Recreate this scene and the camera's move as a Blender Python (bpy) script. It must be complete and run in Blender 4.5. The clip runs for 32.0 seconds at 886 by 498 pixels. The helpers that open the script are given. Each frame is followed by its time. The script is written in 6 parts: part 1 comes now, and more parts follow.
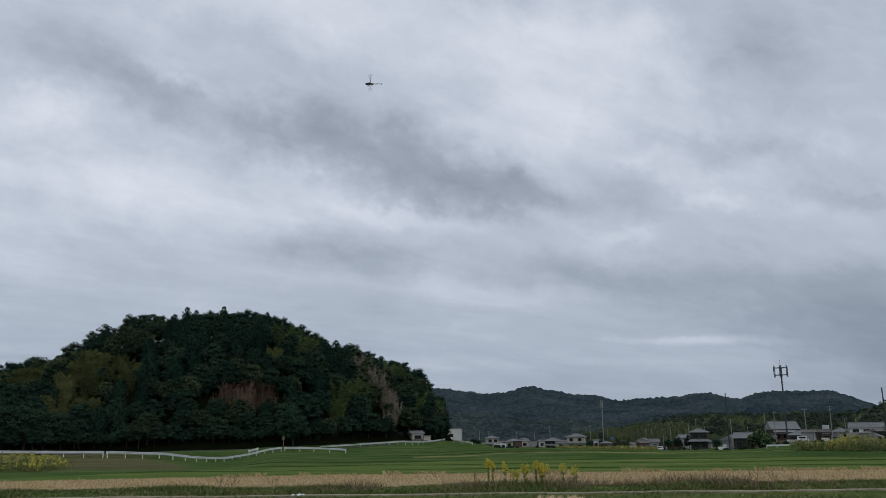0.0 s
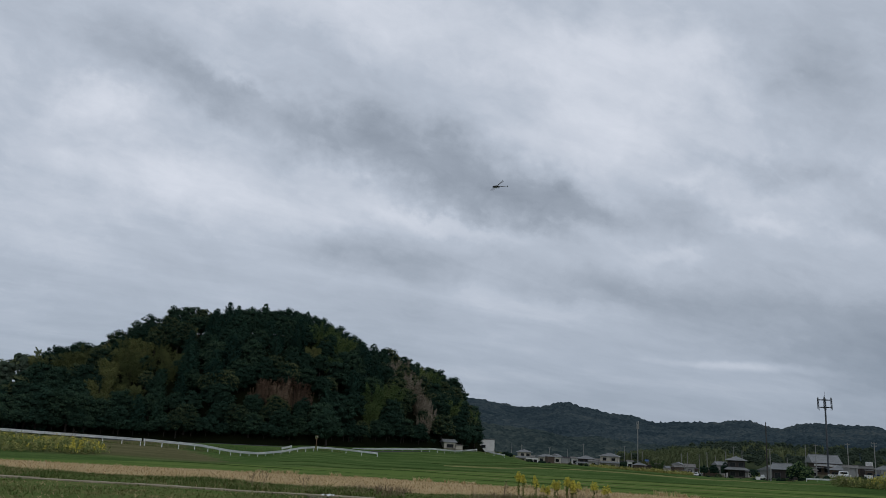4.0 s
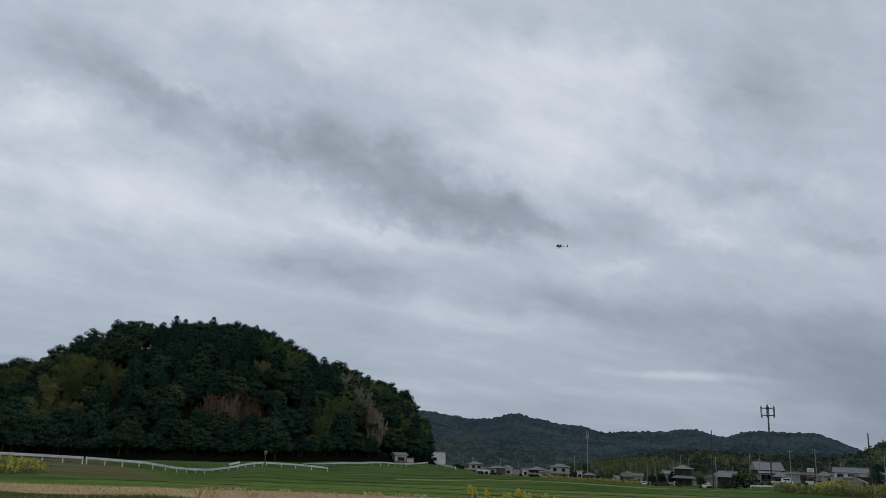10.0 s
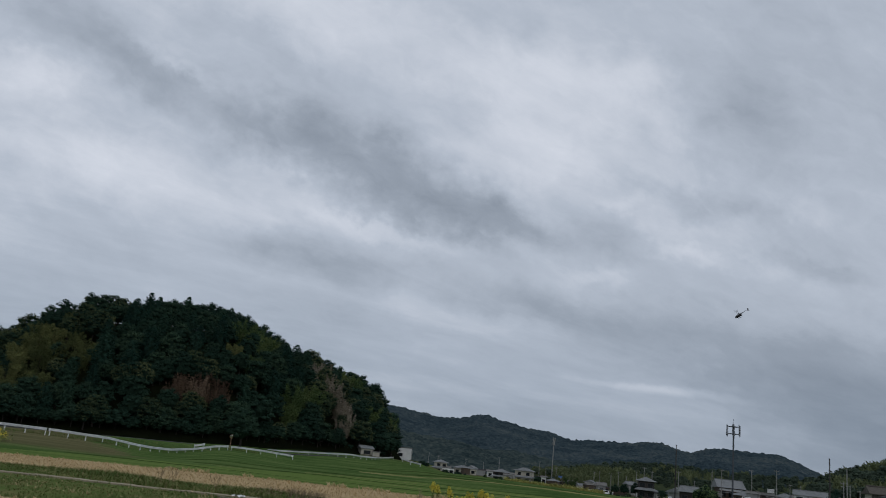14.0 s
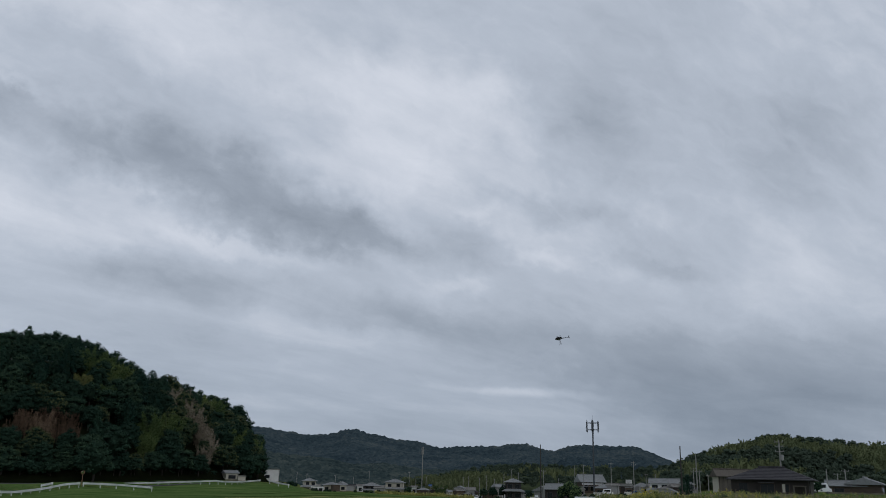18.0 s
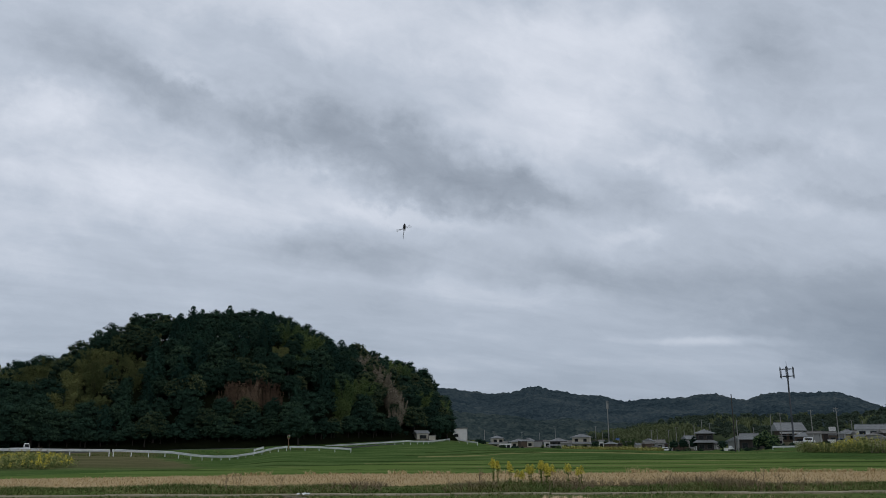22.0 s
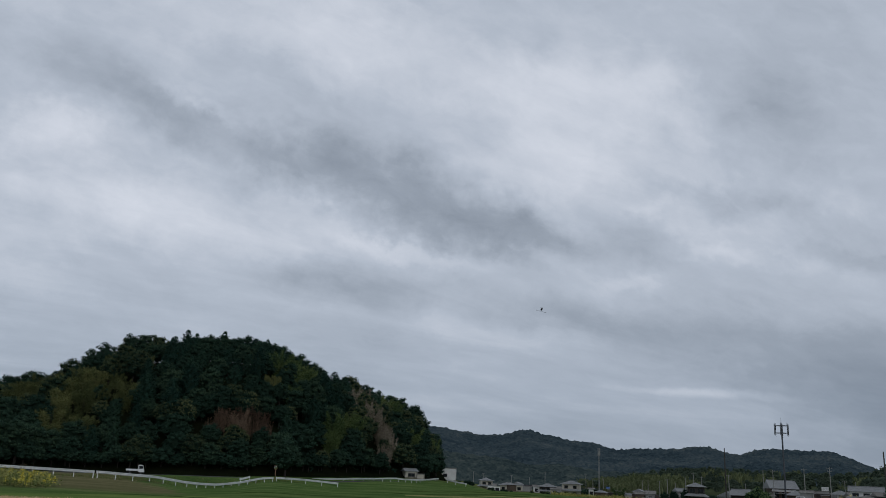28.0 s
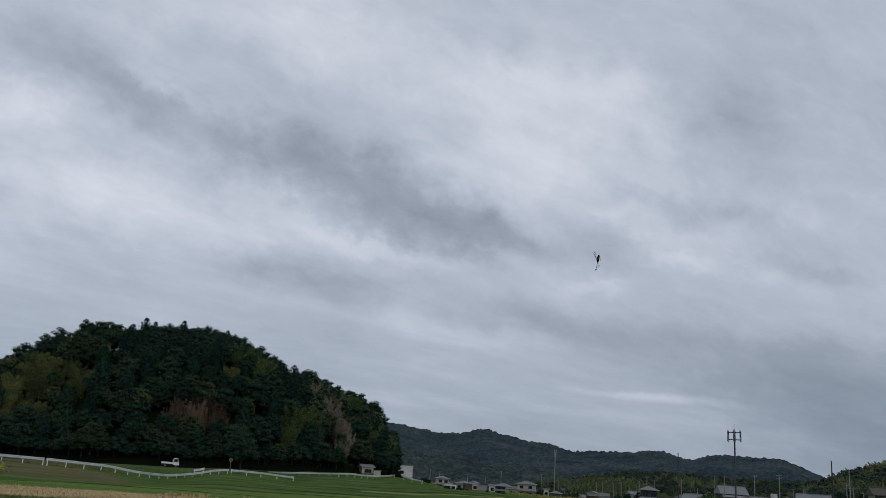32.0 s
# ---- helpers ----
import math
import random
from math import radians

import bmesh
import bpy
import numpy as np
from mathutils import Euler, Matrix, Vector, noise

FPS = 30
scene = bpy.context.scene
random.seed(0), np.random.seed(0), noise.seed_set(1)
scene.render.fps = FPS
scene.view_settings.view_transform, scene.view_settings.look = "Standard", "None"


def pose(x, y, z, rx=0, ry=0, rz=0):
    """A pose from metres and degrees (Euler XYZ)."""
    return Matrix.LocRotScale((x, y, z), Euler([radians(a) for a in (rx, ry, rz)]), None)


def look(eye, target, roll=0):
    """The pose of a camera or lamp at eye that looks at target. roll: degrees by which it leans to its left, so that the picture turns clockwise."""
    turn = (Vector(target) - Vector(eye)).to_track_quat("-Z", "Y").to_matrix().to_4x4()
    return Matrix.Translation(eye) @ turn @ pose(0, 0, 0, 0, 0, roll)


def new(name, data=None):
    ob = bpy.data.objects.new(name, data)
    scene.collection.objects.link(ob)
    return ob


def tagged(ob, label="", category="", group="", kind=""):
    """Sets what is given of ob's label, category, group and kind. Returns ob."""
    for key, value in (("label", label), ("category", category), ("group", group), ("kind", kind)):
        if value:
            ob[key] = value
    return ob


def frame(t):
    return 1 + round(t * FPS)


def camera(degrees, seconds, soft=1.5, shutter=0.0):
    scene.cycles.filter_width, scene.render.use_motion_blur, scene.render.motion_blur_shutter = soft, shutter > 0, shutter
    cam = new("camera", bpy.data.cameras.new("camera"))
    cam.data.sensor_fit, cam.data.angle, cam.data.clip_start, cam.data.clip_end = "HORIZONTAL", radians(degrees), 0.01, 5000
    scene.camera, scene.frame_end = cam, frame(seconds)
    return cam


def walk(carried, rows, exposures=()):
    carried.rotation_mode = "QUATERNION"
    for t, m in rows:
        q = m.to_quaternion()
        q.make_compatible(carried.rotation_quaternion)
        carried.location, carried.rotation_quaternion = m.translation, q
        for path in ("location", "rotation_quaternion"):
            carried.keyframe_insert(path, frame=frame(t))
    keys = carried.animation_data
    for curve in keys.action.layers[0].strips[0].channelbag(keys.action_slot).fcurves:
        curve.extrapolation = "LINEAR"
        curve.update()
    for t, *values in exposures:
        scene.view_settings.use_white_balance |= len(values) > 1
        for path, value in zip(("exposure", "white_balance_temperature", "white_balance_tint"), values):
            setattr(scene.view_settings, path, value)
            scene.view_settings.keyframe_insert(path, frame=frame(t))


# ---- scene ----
# ---- camera: a person turns on the spot on a low farm road, 2.2 m above the paddies ----
EYE_Z = 2.2
cam = camera(57.0, 32.0, soft=0.6, shutter=0.35)
CAMERA_PATH = [
 (0, 103.09, 0.59, 0.14), (0.5, 103.34, 0.07, 0.54), (1, 103.66, -0.64, 0.93), (1.5, 103.92, -1.34, 1.29),
 (2, 104.11, -1.88, 1.55), (2.5, 104.07, -2.27, 1.71), (3, 103.91, -2.60, 1.86), (3.5, 103.74, -2.86, 2.07),
 (5.5, 103.57, -4.56, 2.38), (6, 103.57, -4.97, 1.89), (6.5, 103.58, -5.05, 1.23), (7, 103.68, -4.72, 0.42),
 (7.5, 103.85, -4.09, -0.24), (8, 104.04, -3.36, -0.72), (8.5, 104.26, -2.90, -0.95), (9, 104.44, -2.66, -1.03),
 (9.5, 104.55, -2.45, -1.05), (10, 104.67, -2.31, -1.00), (10.5, 104.76, -2.33, -0.82), (11, 104.73, -2.53, -0.46),
 (12, 105.10, -3.30, 0.53), (12.5, 105.32, -3.88, 0.68), (13, 105.33, -4.67, 0.15), (13.5, 105.08, -5.48, -1.20),
 (14, 104.66, -6.10, -3.35), (14.5, 104.37, -6.47, -5.53), (15, 104.47, -6.53, -7.76), (15.5, 105.08, -6.19, -9.56),
 (17.5, 106.69, -1.95, -12.74), (18, 106.08, -1.38, -12.14), (18.5, 105.37, -1.12, -11.08), (19, 104.47, -0.89, -9.29),
 (19.5, 103.56, -0.58, -6.95), (20, 102.70, -0.14, -4.14), (20.5, 102.28, 0.20, -1.91), (21, 102.31, 0.34, -0.35),
 (21.5, 102.61, 0.35, 0.33), (22, 103.08, 0.32, 0.49), (22.5, 103.50, 0.26, 0.39), (23, 103.71, 0.12, 0.20),
 (24, 103.70, -0.16, -0.10), (24.5, 103.61, -0.27, -0.19), (25, 103.63, -0.38, -0.25), (25.5, 103.87, -0.51, -0.30),
 (26, 104.36, -0.71, -0.37), (26.5, 104.95, -0.99, -0.42), (28.5, 105.73, -3.31, -0.47), (29, 105.48, -3.86, -0.91),
 (29.5, 105.30, -4.25, -1.52), (30, 105.22, -4.38, -2.17), (30.5, 105.24, -4.38, -2.64), (31, 105.36, -4.27, -2.93),
 (31.5, 105.53, -4.20, -3.09), (32, 105.71, -4.14, -3.24),]
walk(cam, [(t, pose(0, 0, EYE_Z, rx, ry, rz)) for t, rx, ry, rz in CAMERA_PATH],
     [(0, 0.0), (1, -0.04), (2, -0.09), (3, -0.08), (6, -0.04), (9, -0.06), (11, -0.05), (12, -0.05), (13, -0.14), (14, -0.12), (15, -0.06), (18, -0.08), (19.5, 0.0), (20, 0.03), (21, 0.04), (23, -0.03), (24, -0.05), (25, -0.02), (26.5, -0.06), (28.5, -0.12), (31, -0.12), (32, -0.09)])


# ---- node helpers ----
class Nodes:
    """Small builder for node trees."""

    def __init__(self, tree):
        self.tree = tree
        tree.nodes.clear()

    def add(self, kind, ins=None, **props):
        n = self.tree.nodes.new(kind)
        for k, v in props.items():
            set_prop(n, k, v)
        for k, v in (ins or {}).items():
            s = n.inputs[k]
            if isinstance(v, bpy.types.NodeSocket):
                self.tree.links.new(v, s)
            else:
                s.default_value = v
        return n

    def math(self, op, a, b=0.0, clamp=False):
        n = self.add("ShaderNodeMath", {0: a, 1: b})
        n.operation, n.use_clamp = op, clamp
        return n.outputs[0]

    def ramp(self, fac, stops):
        n = self.add("ShaderNodeValToRGB", {0: fac})
        e = n.color_ramp.elements
        while len(e) < len(stops):
            e.new(0.5)
        for el, (p, c) in zip(e, stops):
            el.position, el.color = p, (*c, 1)
        return n.outputs[0]

    def noise(self, vec, scale, detail=4.0, rough=0.55):
        return self.add("ShaderNodeTexNoise", {"Vector": vec, "Scale": scale, "Detail": detail, "Roughness": rough})

    def mix(self, fac, a, b, mode="MIX"):
        n = self.add("ShaderNodeMix")
        n.data_type, n.blend_type = "RGBA", mode
        for i, v in ((0, fac), (6, a), (7, b)):
            if isinstance(v, bpy.types.NodeSocket):
                self.tree.links.new(v, n.inputs[i])
            else:
                n.inputs[i].default_value = v if i == 0 else (*v[:3], 1)
        return n.outputs[2]


def set_prop(n, k, v):
    if k == "sky_type":
        n.sky_type = v
    elif k == "vector_type":
        n.vector_type = v
    elif k == "operation":
        n.operation = v
    elif k == "feature":
        n.feature = v


# ---- world: overcast sky with long cloud streaks ----
SUN_ELEV, SUN_ROT = 38.0, 150.0
world = bpy.data.worlds.new("overcast_sky")
scene.world = world
world.use_nodes = True
W = Nodes(world.node_tree)
way = W.add("ShaderNodeTexCoord").outputs["Generated"]


def along(v):
    return W.add("ShaderNodeVectorMath", {0: way, 1: v}, operation="DOT_PRODUCT").outputs["Value"]


TILT = radians(13.1)
ahead = W.math("MAXIMUM", along((0, math.cos(TILT), math.sin(TILT))), 0.22)
flat_x = W.math("DIVIDE", along((1, 0.003, 0)), ahead)
flat_y = W.math("DIVIDE", along((0, -math.sin(TILT), math.cos(TILT))), ahead)
chart = W.add("ShaderNodeCombineXYZ", {"X": flat_x, "Y": flat_y, "Z": 0.0}).outputs[0]
height = W.add("ShaderNodeSeparateXYZ", {0: way}).outputs["Z"]

# the cloud layer as a sheet overhead, so that its texture closes up towards the horizon
lift = W.math("ADD", W.math("MAXIMUM", height, 0.015), 0.10)
sheet = W.add("ShaderNodeCombineXYZ", {"X": W.math("DIVIDE", along((1, 0, 0)), lift), "Y": W.math("DIVIDE", along((0, 1, 0)), lift), "Z": 0.0}).outputs[0]
WIND = radians(40)
upper = W.add("ShaderNodeMapRange", {"Value": height, "From Min": 0.10, "From Max": 0.28, "To Min": 0.12, "To Max": 1.0}).outputs[0]


def wisps(vec, turn, stretch, scale, detail, rough, swirl):
    """Fibrous noise drawn out along one direction."""
    m = W.add("ShaderNodeMapping", {"Vector": vec, "Rotation": (0, 0, turn), "Scale": (stretch, 1.0, 1)}, vector_type="TEXTURE").outputs[0]
    return W.add("ShaderNodeTexNoise", {"Vector": m, "Scale": scale, "Detail": detail, "Roughness": rough, "Distortion": swirl}).outputs["Fac"]


def pushed(vec, lead, scale, amount, detail):
    n = W.noise(lead, scale, detail, 0.62)
    off = W.add("ShaderNodeVectorMath", {0: n.outputs["Color"], 1: (0.5, 0.5, 0.5)}, operation="SUBTRACT").outputs[0]
    size = W.add("ShaderNodeCombineXYZ", {"X": amount * 1.5, "Y": W.math("MULTIPLY", upper, amount), "Z": 0.0}).outputs[0]
    off = W.add("ShaderNodeVectorMath", {0: off, 1: size}, operation="MULTIPLY").outputs[0]
    return W.add("ShaderNodeVectorMath", {0: vec, 1: off}, operation="ADD").outputs[0]


bent = pushed(pushed(chart, chart, 4.5, 0.07, 5.0), chart, 13.0, 0.085, 9.0)


def bank(x, y, turn, long, wide, amount):
    """One cloud bank: centre and half axes as tangents from the middle of the view, darker below 0, brighter above."""
    m = W.add("ShaderNodeMapping", {"Vector": bent, "Location": (x, y, 0), "Rotation": (0, 0, radians(turn)), "Scale": (long, wide, 1)}, vector_type="TEXTURE")
    far = W.add("ShaderNodeVectorMath", {0: m.outputs[0]}, operation="LENGTH").outputs["Value"]
    r = W.add("ShaderNodeMapRange", {"Value": far, "From Min": 0.05, "From Max": 1.2, "To Min": amount, "To Max": 0.0})
    r.interpolation_type = "SMOOTHSTEP"
    return r.outputs[0]


DARK_BANKS = [
    (-0.045, 0.108, -21, 0.205, 0.060, -0.36), (-0.190, 0.150, -25, 0.130, 0.038, -0.18), (0.095, 0.068, -9, 0.115, 0.034, -0.24), (-0.320, 0.190, -27, 0.170, 0.040, -0.19), (-0.480, 0.257, -20, 0.190, 0.060, -0.10),
    (-0.180, 0.228, -22, 0.145, 0.024, -0.06), (-0.110, 0.000, -5, 0.165, 0.034, -0.20), (0.150, -0.032, -4, 0.165, 0.027, -0.16), (0.395, 0.225, -15, 0.150, 0.095, -0.17),
    (0.358, 0.115, 0, 0.098, 0.030, -0.20), (0.240, 0.068, -10, 0.068, 0.034, -0.14), (0.485, 0.062, -8, 0.095, 0.027, -0.16), (0.360, -0.055, -4, 0.24, 0.056, -0.24),
    (0.500, -0.110, -3, 0.165, 0.046, -0.24), (0.680, 0.250, 20, 0.20, 0.12, -0.14), (0.620, -0.170, 0, 0.22, 0.055, -0.34), (0.700, -0.090, 0, 0.30, 0.095, -0.40)]
BRIGHT_GAPS = [
    (-0.500, 0.172, 8, 0.085, 0.046, 0.20), (-0.360, 0.082, -10, 0.290, 0.060, 0.17), (-0.030, 0.040, -9, 0.135, 0.015, 0.12), (-0.155, 0.080, -20, 0.100, 0.022, 0.05),
    (0.150, 0.243, 0, 0.200, 0.078, 0.21), (0.150, 0.160, 6, 0.165, 0.052, 0.14), (0.254, 0.108, 0, 0.070, 0.016, 0.08), (0.222, 0.016, 10, 0.060, 0.020, 0.12),
    (0.350, 0.048, -9, 0.095, 0.013, 0.09), (0.468, 0.136, -60, 0.062, 0.034, 0.07), (0.323, -0.116, -2, 0.140, 0.007, 0.18), (0.020, -0.141, -3, 0.130, 0.017, 0.12),
    (0.050, -0.055, -8, 0.150, 0.018, 0.08), (-0.155, 0.300, -10, 0.260, 0.070, 0.17), (-0.315, 0.219, -28, 0.075, 0.012, 0.12), (0.660, 0.040, 20, 0.110, 0.055, 0.08)]
light = W.math("ADD", 0.57, W.math("MULTIPLY", upper, 0.062))
for b in DARK_BANKS + BRIGHT_GAPS:
    light = W.math("ADD", light, bank(*b))
dark = W.math("MULTIPLY", W.math("SUBTRACT", 0.62, light), 2.4, clamp=True)
soft = pushed(pushed(chart, chart, 3.0, 0.05, 3.0), chart, 14.0, 0.035, 6.0)
combed = wisps(soft, radians(-22), 2.4, 13.0, 8.0, 0.57, 0.35)
curl = wisps(soft, radians(-14), 1.9, 28.0, 7.0, 0.60, 0.5)
veil = wisps(sheet, WIND, 3.0, 2.4, 8.0, 0.58, 0.4)
layers = wisps(bent, radians(-3), 4.5, 20.0, 8.0, 0.62, 0.3)
body = W.math("MULTIPLY", upper, W.math("ADD", 0.30, W.math("MULTIPLY", dark, 0.45)))
for grain, amount in ((veil, 0.34), (combed, body), (curl, W.math("MULTIPLY", body, 0.6)), (layers, W.math("SUBTRACT", 0.60, W.math("MULTIPLY", upper, 0.54)))):
    light = W.math("ADD", light, W.math("MULTIPLY", W.math("SUBTRACT", grain, 0.5), amount))
cloud = W.ramp(light, [(0.04, (0.228, 0.2645, 0.322)), (0.36, (0.333, 0.3795, 0.451)), (0.62, (0.476, 0.530, 0.619)), (0.95, (0.755, 0.790, 0.873))])
low = W.add("ShaderNodeMapRange", {"Value": height, "From Min": 0.0, "From Max": 0.24, "To Min": 0.70, "To Max": 0.0})
low.interpolation_type = "SMOOTHSTEP"
cloud = W.mix(low.outputs[0], cloud, W.mix(W.math("MULTIPLY", light, 1.0), (0.190, 0.243, 0.327), (0.352, 0.414, 0.513)))
clear = W.add("ShaderNodeTexSky", sky_type="NISHITA")
clear.sun_disc, clear.sun_elevation, clear.sun_rotation = False, radians(SUN_ELEV), radians(SUN_ROT)
sky_bg = W.add("ShaderNodeBackground", {"Color": clear.outputs[0], "Strength": 0.08})
cloud_bg = W.add("ShaderNodeBackground", {"Color": cloud, "Strength": 1.04})
both = W.add("ShaderNodeMixShader", {0: 0.95, 1: sky_bg.outputs[0], 2: cloud_bg.outputs[0]})
W.add("ShaderNodeOutputWorld", {0: both.outputs[0]})

sun = new("sun", bpy.data.lights.new("sun", "SUN"))
sun.data.energy, sun.data.angle, sun.data.color = 0.42, radians(40), (1.0, 0.97, 0.92)
sun.matrix_world = look((0, 0, 0), (-math.sin(radians(SUN_ROT)) * math.cos(radians(SUN_ELEV)), -math.cos(radians(SUN_ROT)) * math.cos(radians(SUN_ELEV)), -math.sin(radians(SUN_ELEV))))


# ---- materials ----
def material(name, stops, scale=1.0, rough=0.8, metal=0.0, bump=0.0, bump_scale=20.0, island=0.0, spread=0.0, spec=0.3, stretch=(1, 1, 1)):
    """Base colour from two scales of noise, with variation by piece (island) and by object (spread)."""
    m = bpy.data.materials.new(name)
    m.use_nodes = True
    N = Nodes(m.node_tree)
    place = N.add("ShaderNodeTexCoord").outputs["Object"]
    if stretch != (1, 1, 1):
        place = N.add("ShaderNodeMapping", {"Vector": place, "Scale": stretch}).outputs[0]
    big = N.noise(place, scale, 5.0).outputs["Fac"]
    small = N.noise(place, scale * 9.0, 4.0, 0.65).outputs["Fac"]
    fac = N.math("ADD", N.math("MULTIPLY", big, 0.62), N.math("MULTIPLY", small, 0.38))
    fac = N.math("ADD", N.math("MULTIPLY", N.math("SUBTRACT", fac, 0.5), 1.9), 0.5)
    if island:
        isl = N.add("ShaderNodeNewGeometry").outputs["Random Per Island"]
        fac = N.math("ADD", fac, N.math("MULTIPLY", N.math("SUBTRACT", isl, 0.5), island))
    if spread:
        rnd = N.add("ShaderNodeObjectInfo").outputs["Random"]
        fac = N.math("ADD", fac, N.math("MULTIPLY", N.math("SUBTRACT", rnd, 0.5), spread))
    col = N.ramp(fac, stops)
    ins = {"Base Color": col, "Roughness": rough, "Metallic": metal, "Specular IOR Level": spec}
    if bump:
        h = N.noise(place, bump_scale, 6.0, 0.6).outputs["Fac"]
        ins["Normal"] = N.add("ShaderNodeBump", {"Height": h, "Strength": bump, "Distance": 0.05}).outputs[0]
    b = N.add("ShaderNodeBsdfPrincipled", ins)
    N.add("ShaderNodeOutputMaterial", {0: b.outputs[0]})
    return m


def two(a, b, c=None):
    return [(0.15, a), (0.85, b)] if c is None else [(0.1, a), (0.5, b), (0.9, c)]


M_stubble_soil = material("stubble_soil", two((0.26, 0.190, 0.098), (0.38, 0.282, 0.155), (0.50, 0.385, 0.230)), 0.6, 0.95, bump=0.6, bump_scale=6, spec=0.0)
M_field_green = material("mown_green_field", two((0.050, 0.088, 0.024), (0.102, 0.152, 0.041), (0.176, 0.214, 0.068)), 0.42, 0.95, bump=0.5, bump_scale=5, stretch=(0.02, 1, 1), spec=0.0)
M_bank_green = material("bank_grass", two((0.036, 0.062, 0.017), (0.058, 0.092, 0.025), (0.095, 0.12, 0.042)), 0.5, 0.95, bump=0.6, bump_scale=4, spec=0.0)
DRY = two((0.070, 0.074, 0.033), (0.122, 0.106, 0.056), (0.190, 0.156, 0.090))


def dry_stretch(m):
    """Mixes dry brown grass into the bank over one stretch of the embankment, with ragged edges."""
    N = Nodes(m.node_tree)
    place = N.add("ShaderNodeTexCoord").outputs["Object"]
    xyz = N.add("ShaderNodeSeparateXYZ", {0: place}).outputs
    rag = N.math("MULTIPLY", N.math("SUBTRACT", N.noise(place, 0.16, 6.0, 0.65).outputs["Fac"], 0.5), 0.20)
    u = N.math("ADD", N.math("DIVIDE", xyz["X"], N.math("MAXIMUM", xyz["Y"], 20.0)), rag)
    u = N.math("ADD", u, N.math("MULTIPLY", N.math("SUBTRACT", xyz["Y"], 124.0), 0.0009))
    rise = N.add("ShaderNodeMapRange", {"Value": u, "From Min": -0.335, "From Max": -0.365})
    near = N.add("ShaderNodeMapRange", {"Value": N.math("ADD", xyz["Y"], N.math("MULTIPLY", rag, 60.0)), "From Min": 62.0, "From Max": 74.0})
    mask = N.math("MULTIPLY", rise.outputs[0], near.outputs[0])
    drawn = N.add("ShaderNodeMapping", {"Vector": place, "Scale": (0.5, 1.0, 1.0)}).outputs[0]
    big = N.noise(drawn, 0.17, 4.5, 0.6).outputs["Fac"]
    small = N.noise(place, 2.2, 6.0, 0.7).outputs["Fac"]
    fac = N.math("ADD", N.math("MULTIPLY", N.math("SUBTRACT", N.math("ADD", N.math("MULTIPLY", big, 0.6), N.math("MULTIPLY", small, 0.4)), 0.5), 2.3), 0.5)
    green = N.ramp(fac, two((0.032, 0.063, 0.019), (0.066, 0.109, 0.032), (0.128, 0.166, 0.058)))
    col = N.mix(N.math("MULTIPLY", mask, 0.85), green, N.ramp(fac, DRY))
    nrm = N.add("ShaderNodeBump", {"Height": small, "Strength": 0.6, "Distance": 0.08}).outputs[0]
    b = N.add("ShaderNodeBsdfPrincipled", {"Base Color": col, "Roughness": 0.95, "Specular IOR Level": 0.0, "Normal": nrm})
    N.add("ShaderNodeOutputMaterial", {0: b.outputs[0]})


dry_stretch(M_bank_green)
M_weeds = material("weeds", two((0.055, 0.094, 0.025), (0.100, 0.136, 0.042), (0.19, 0.160, 0.074)), 0.5, 0.95, bump=0.5, bump_scale=6, spec=0.0)
M_plain = material("valley_ground", two((0.05, 0.075, 0.025), (0.09, 0.11, 0.04), (0.14, 0.13, 0.07)), 0.05, 0.95, spec=0.0)
# soil colour taken down to near black for the shade under the crowns
M_forest_floor = material("forest_floor_shade", two((0.004, 0.0055, 0.003), (0.009, 0.011, 0.005)), 0.4, 1.0, spec=0.0)
M_asphalt = material("asphalt", two((0.045, 0.045, 0.045), (0.07, 0.07, 0.068)), 1.5, 0.9, bump=0.3)
M_concrete = material("weathered_concrete", two((0.10, 0.095, 0.065), (0.17, 0.16, 0.115), (0.25, 0.235, 0.18)), 0.9, 0.9, bump=0.3, spec=0.0)
LEAF = dict(rough=0.8, island=0.22, spread=0.75, spec=0.02)
LEAF_FAR = dict(rough=0.85, island=0.15, spec=0.02)
M_leaf_dark = material("evergreen_leaves", two((0.0145, 0.0345, 0.0245), (0.0250, 0.0530, 0.0355), (0.045, 0.077, 0.0440)), 0.35, **LEAF)
M_leaf_conifer = material("conifer_needles", two((0.0125, 0.0335, 0.0255), (0.0205, 0.0495, 0.0355), (0.0350, 0.069, 0.0430)), 0.35, **LEAF)
M_leaf_olive = material("bamboo_leaves", two((0.051, 0.062, 0.025), (0.088, 0.100, 0.040), (0.140, 0.147, 0.057)), 0.25, **LEAF)
M_leaf_fresh = material("light_green_leaves", two((0.041, 0.068, 0.027), (0.069, 0.102, 0.038), (0.110, 0.142, 0.052)), 0.25, **LEAF)
M_leaf_brown = material("withered_leaves", two((0.075, 0.050, 0.036), (0.125, 0.084, 0.058), (0.19, 0.135, 0.096)), 0.25, **LEAF)
M_twig_grey = material("bare_twigs", two((0.155, 0.132, 0.098), (0.245, 0.208, 0.160), (0.33, 0.285, 0.225)), 0.4, **LEAF)
# far leaves: paler than the near ones, with distance haze put into both colours
M_far_green = material("hazed_evergreens", two((0.038, 0.057, 0.042), (0.056, 0.077, 0.054), (0.080, 0.102, 0.067)), 0.08, **LEAF_FAR)
M_far_olive = material("hazed_bamboo", two((0.080, 0.101, 0.052), (0.116, 0.138, 0.069), (0.162, 0.182, 0.087)), 0.08, **LEAF_FAR)
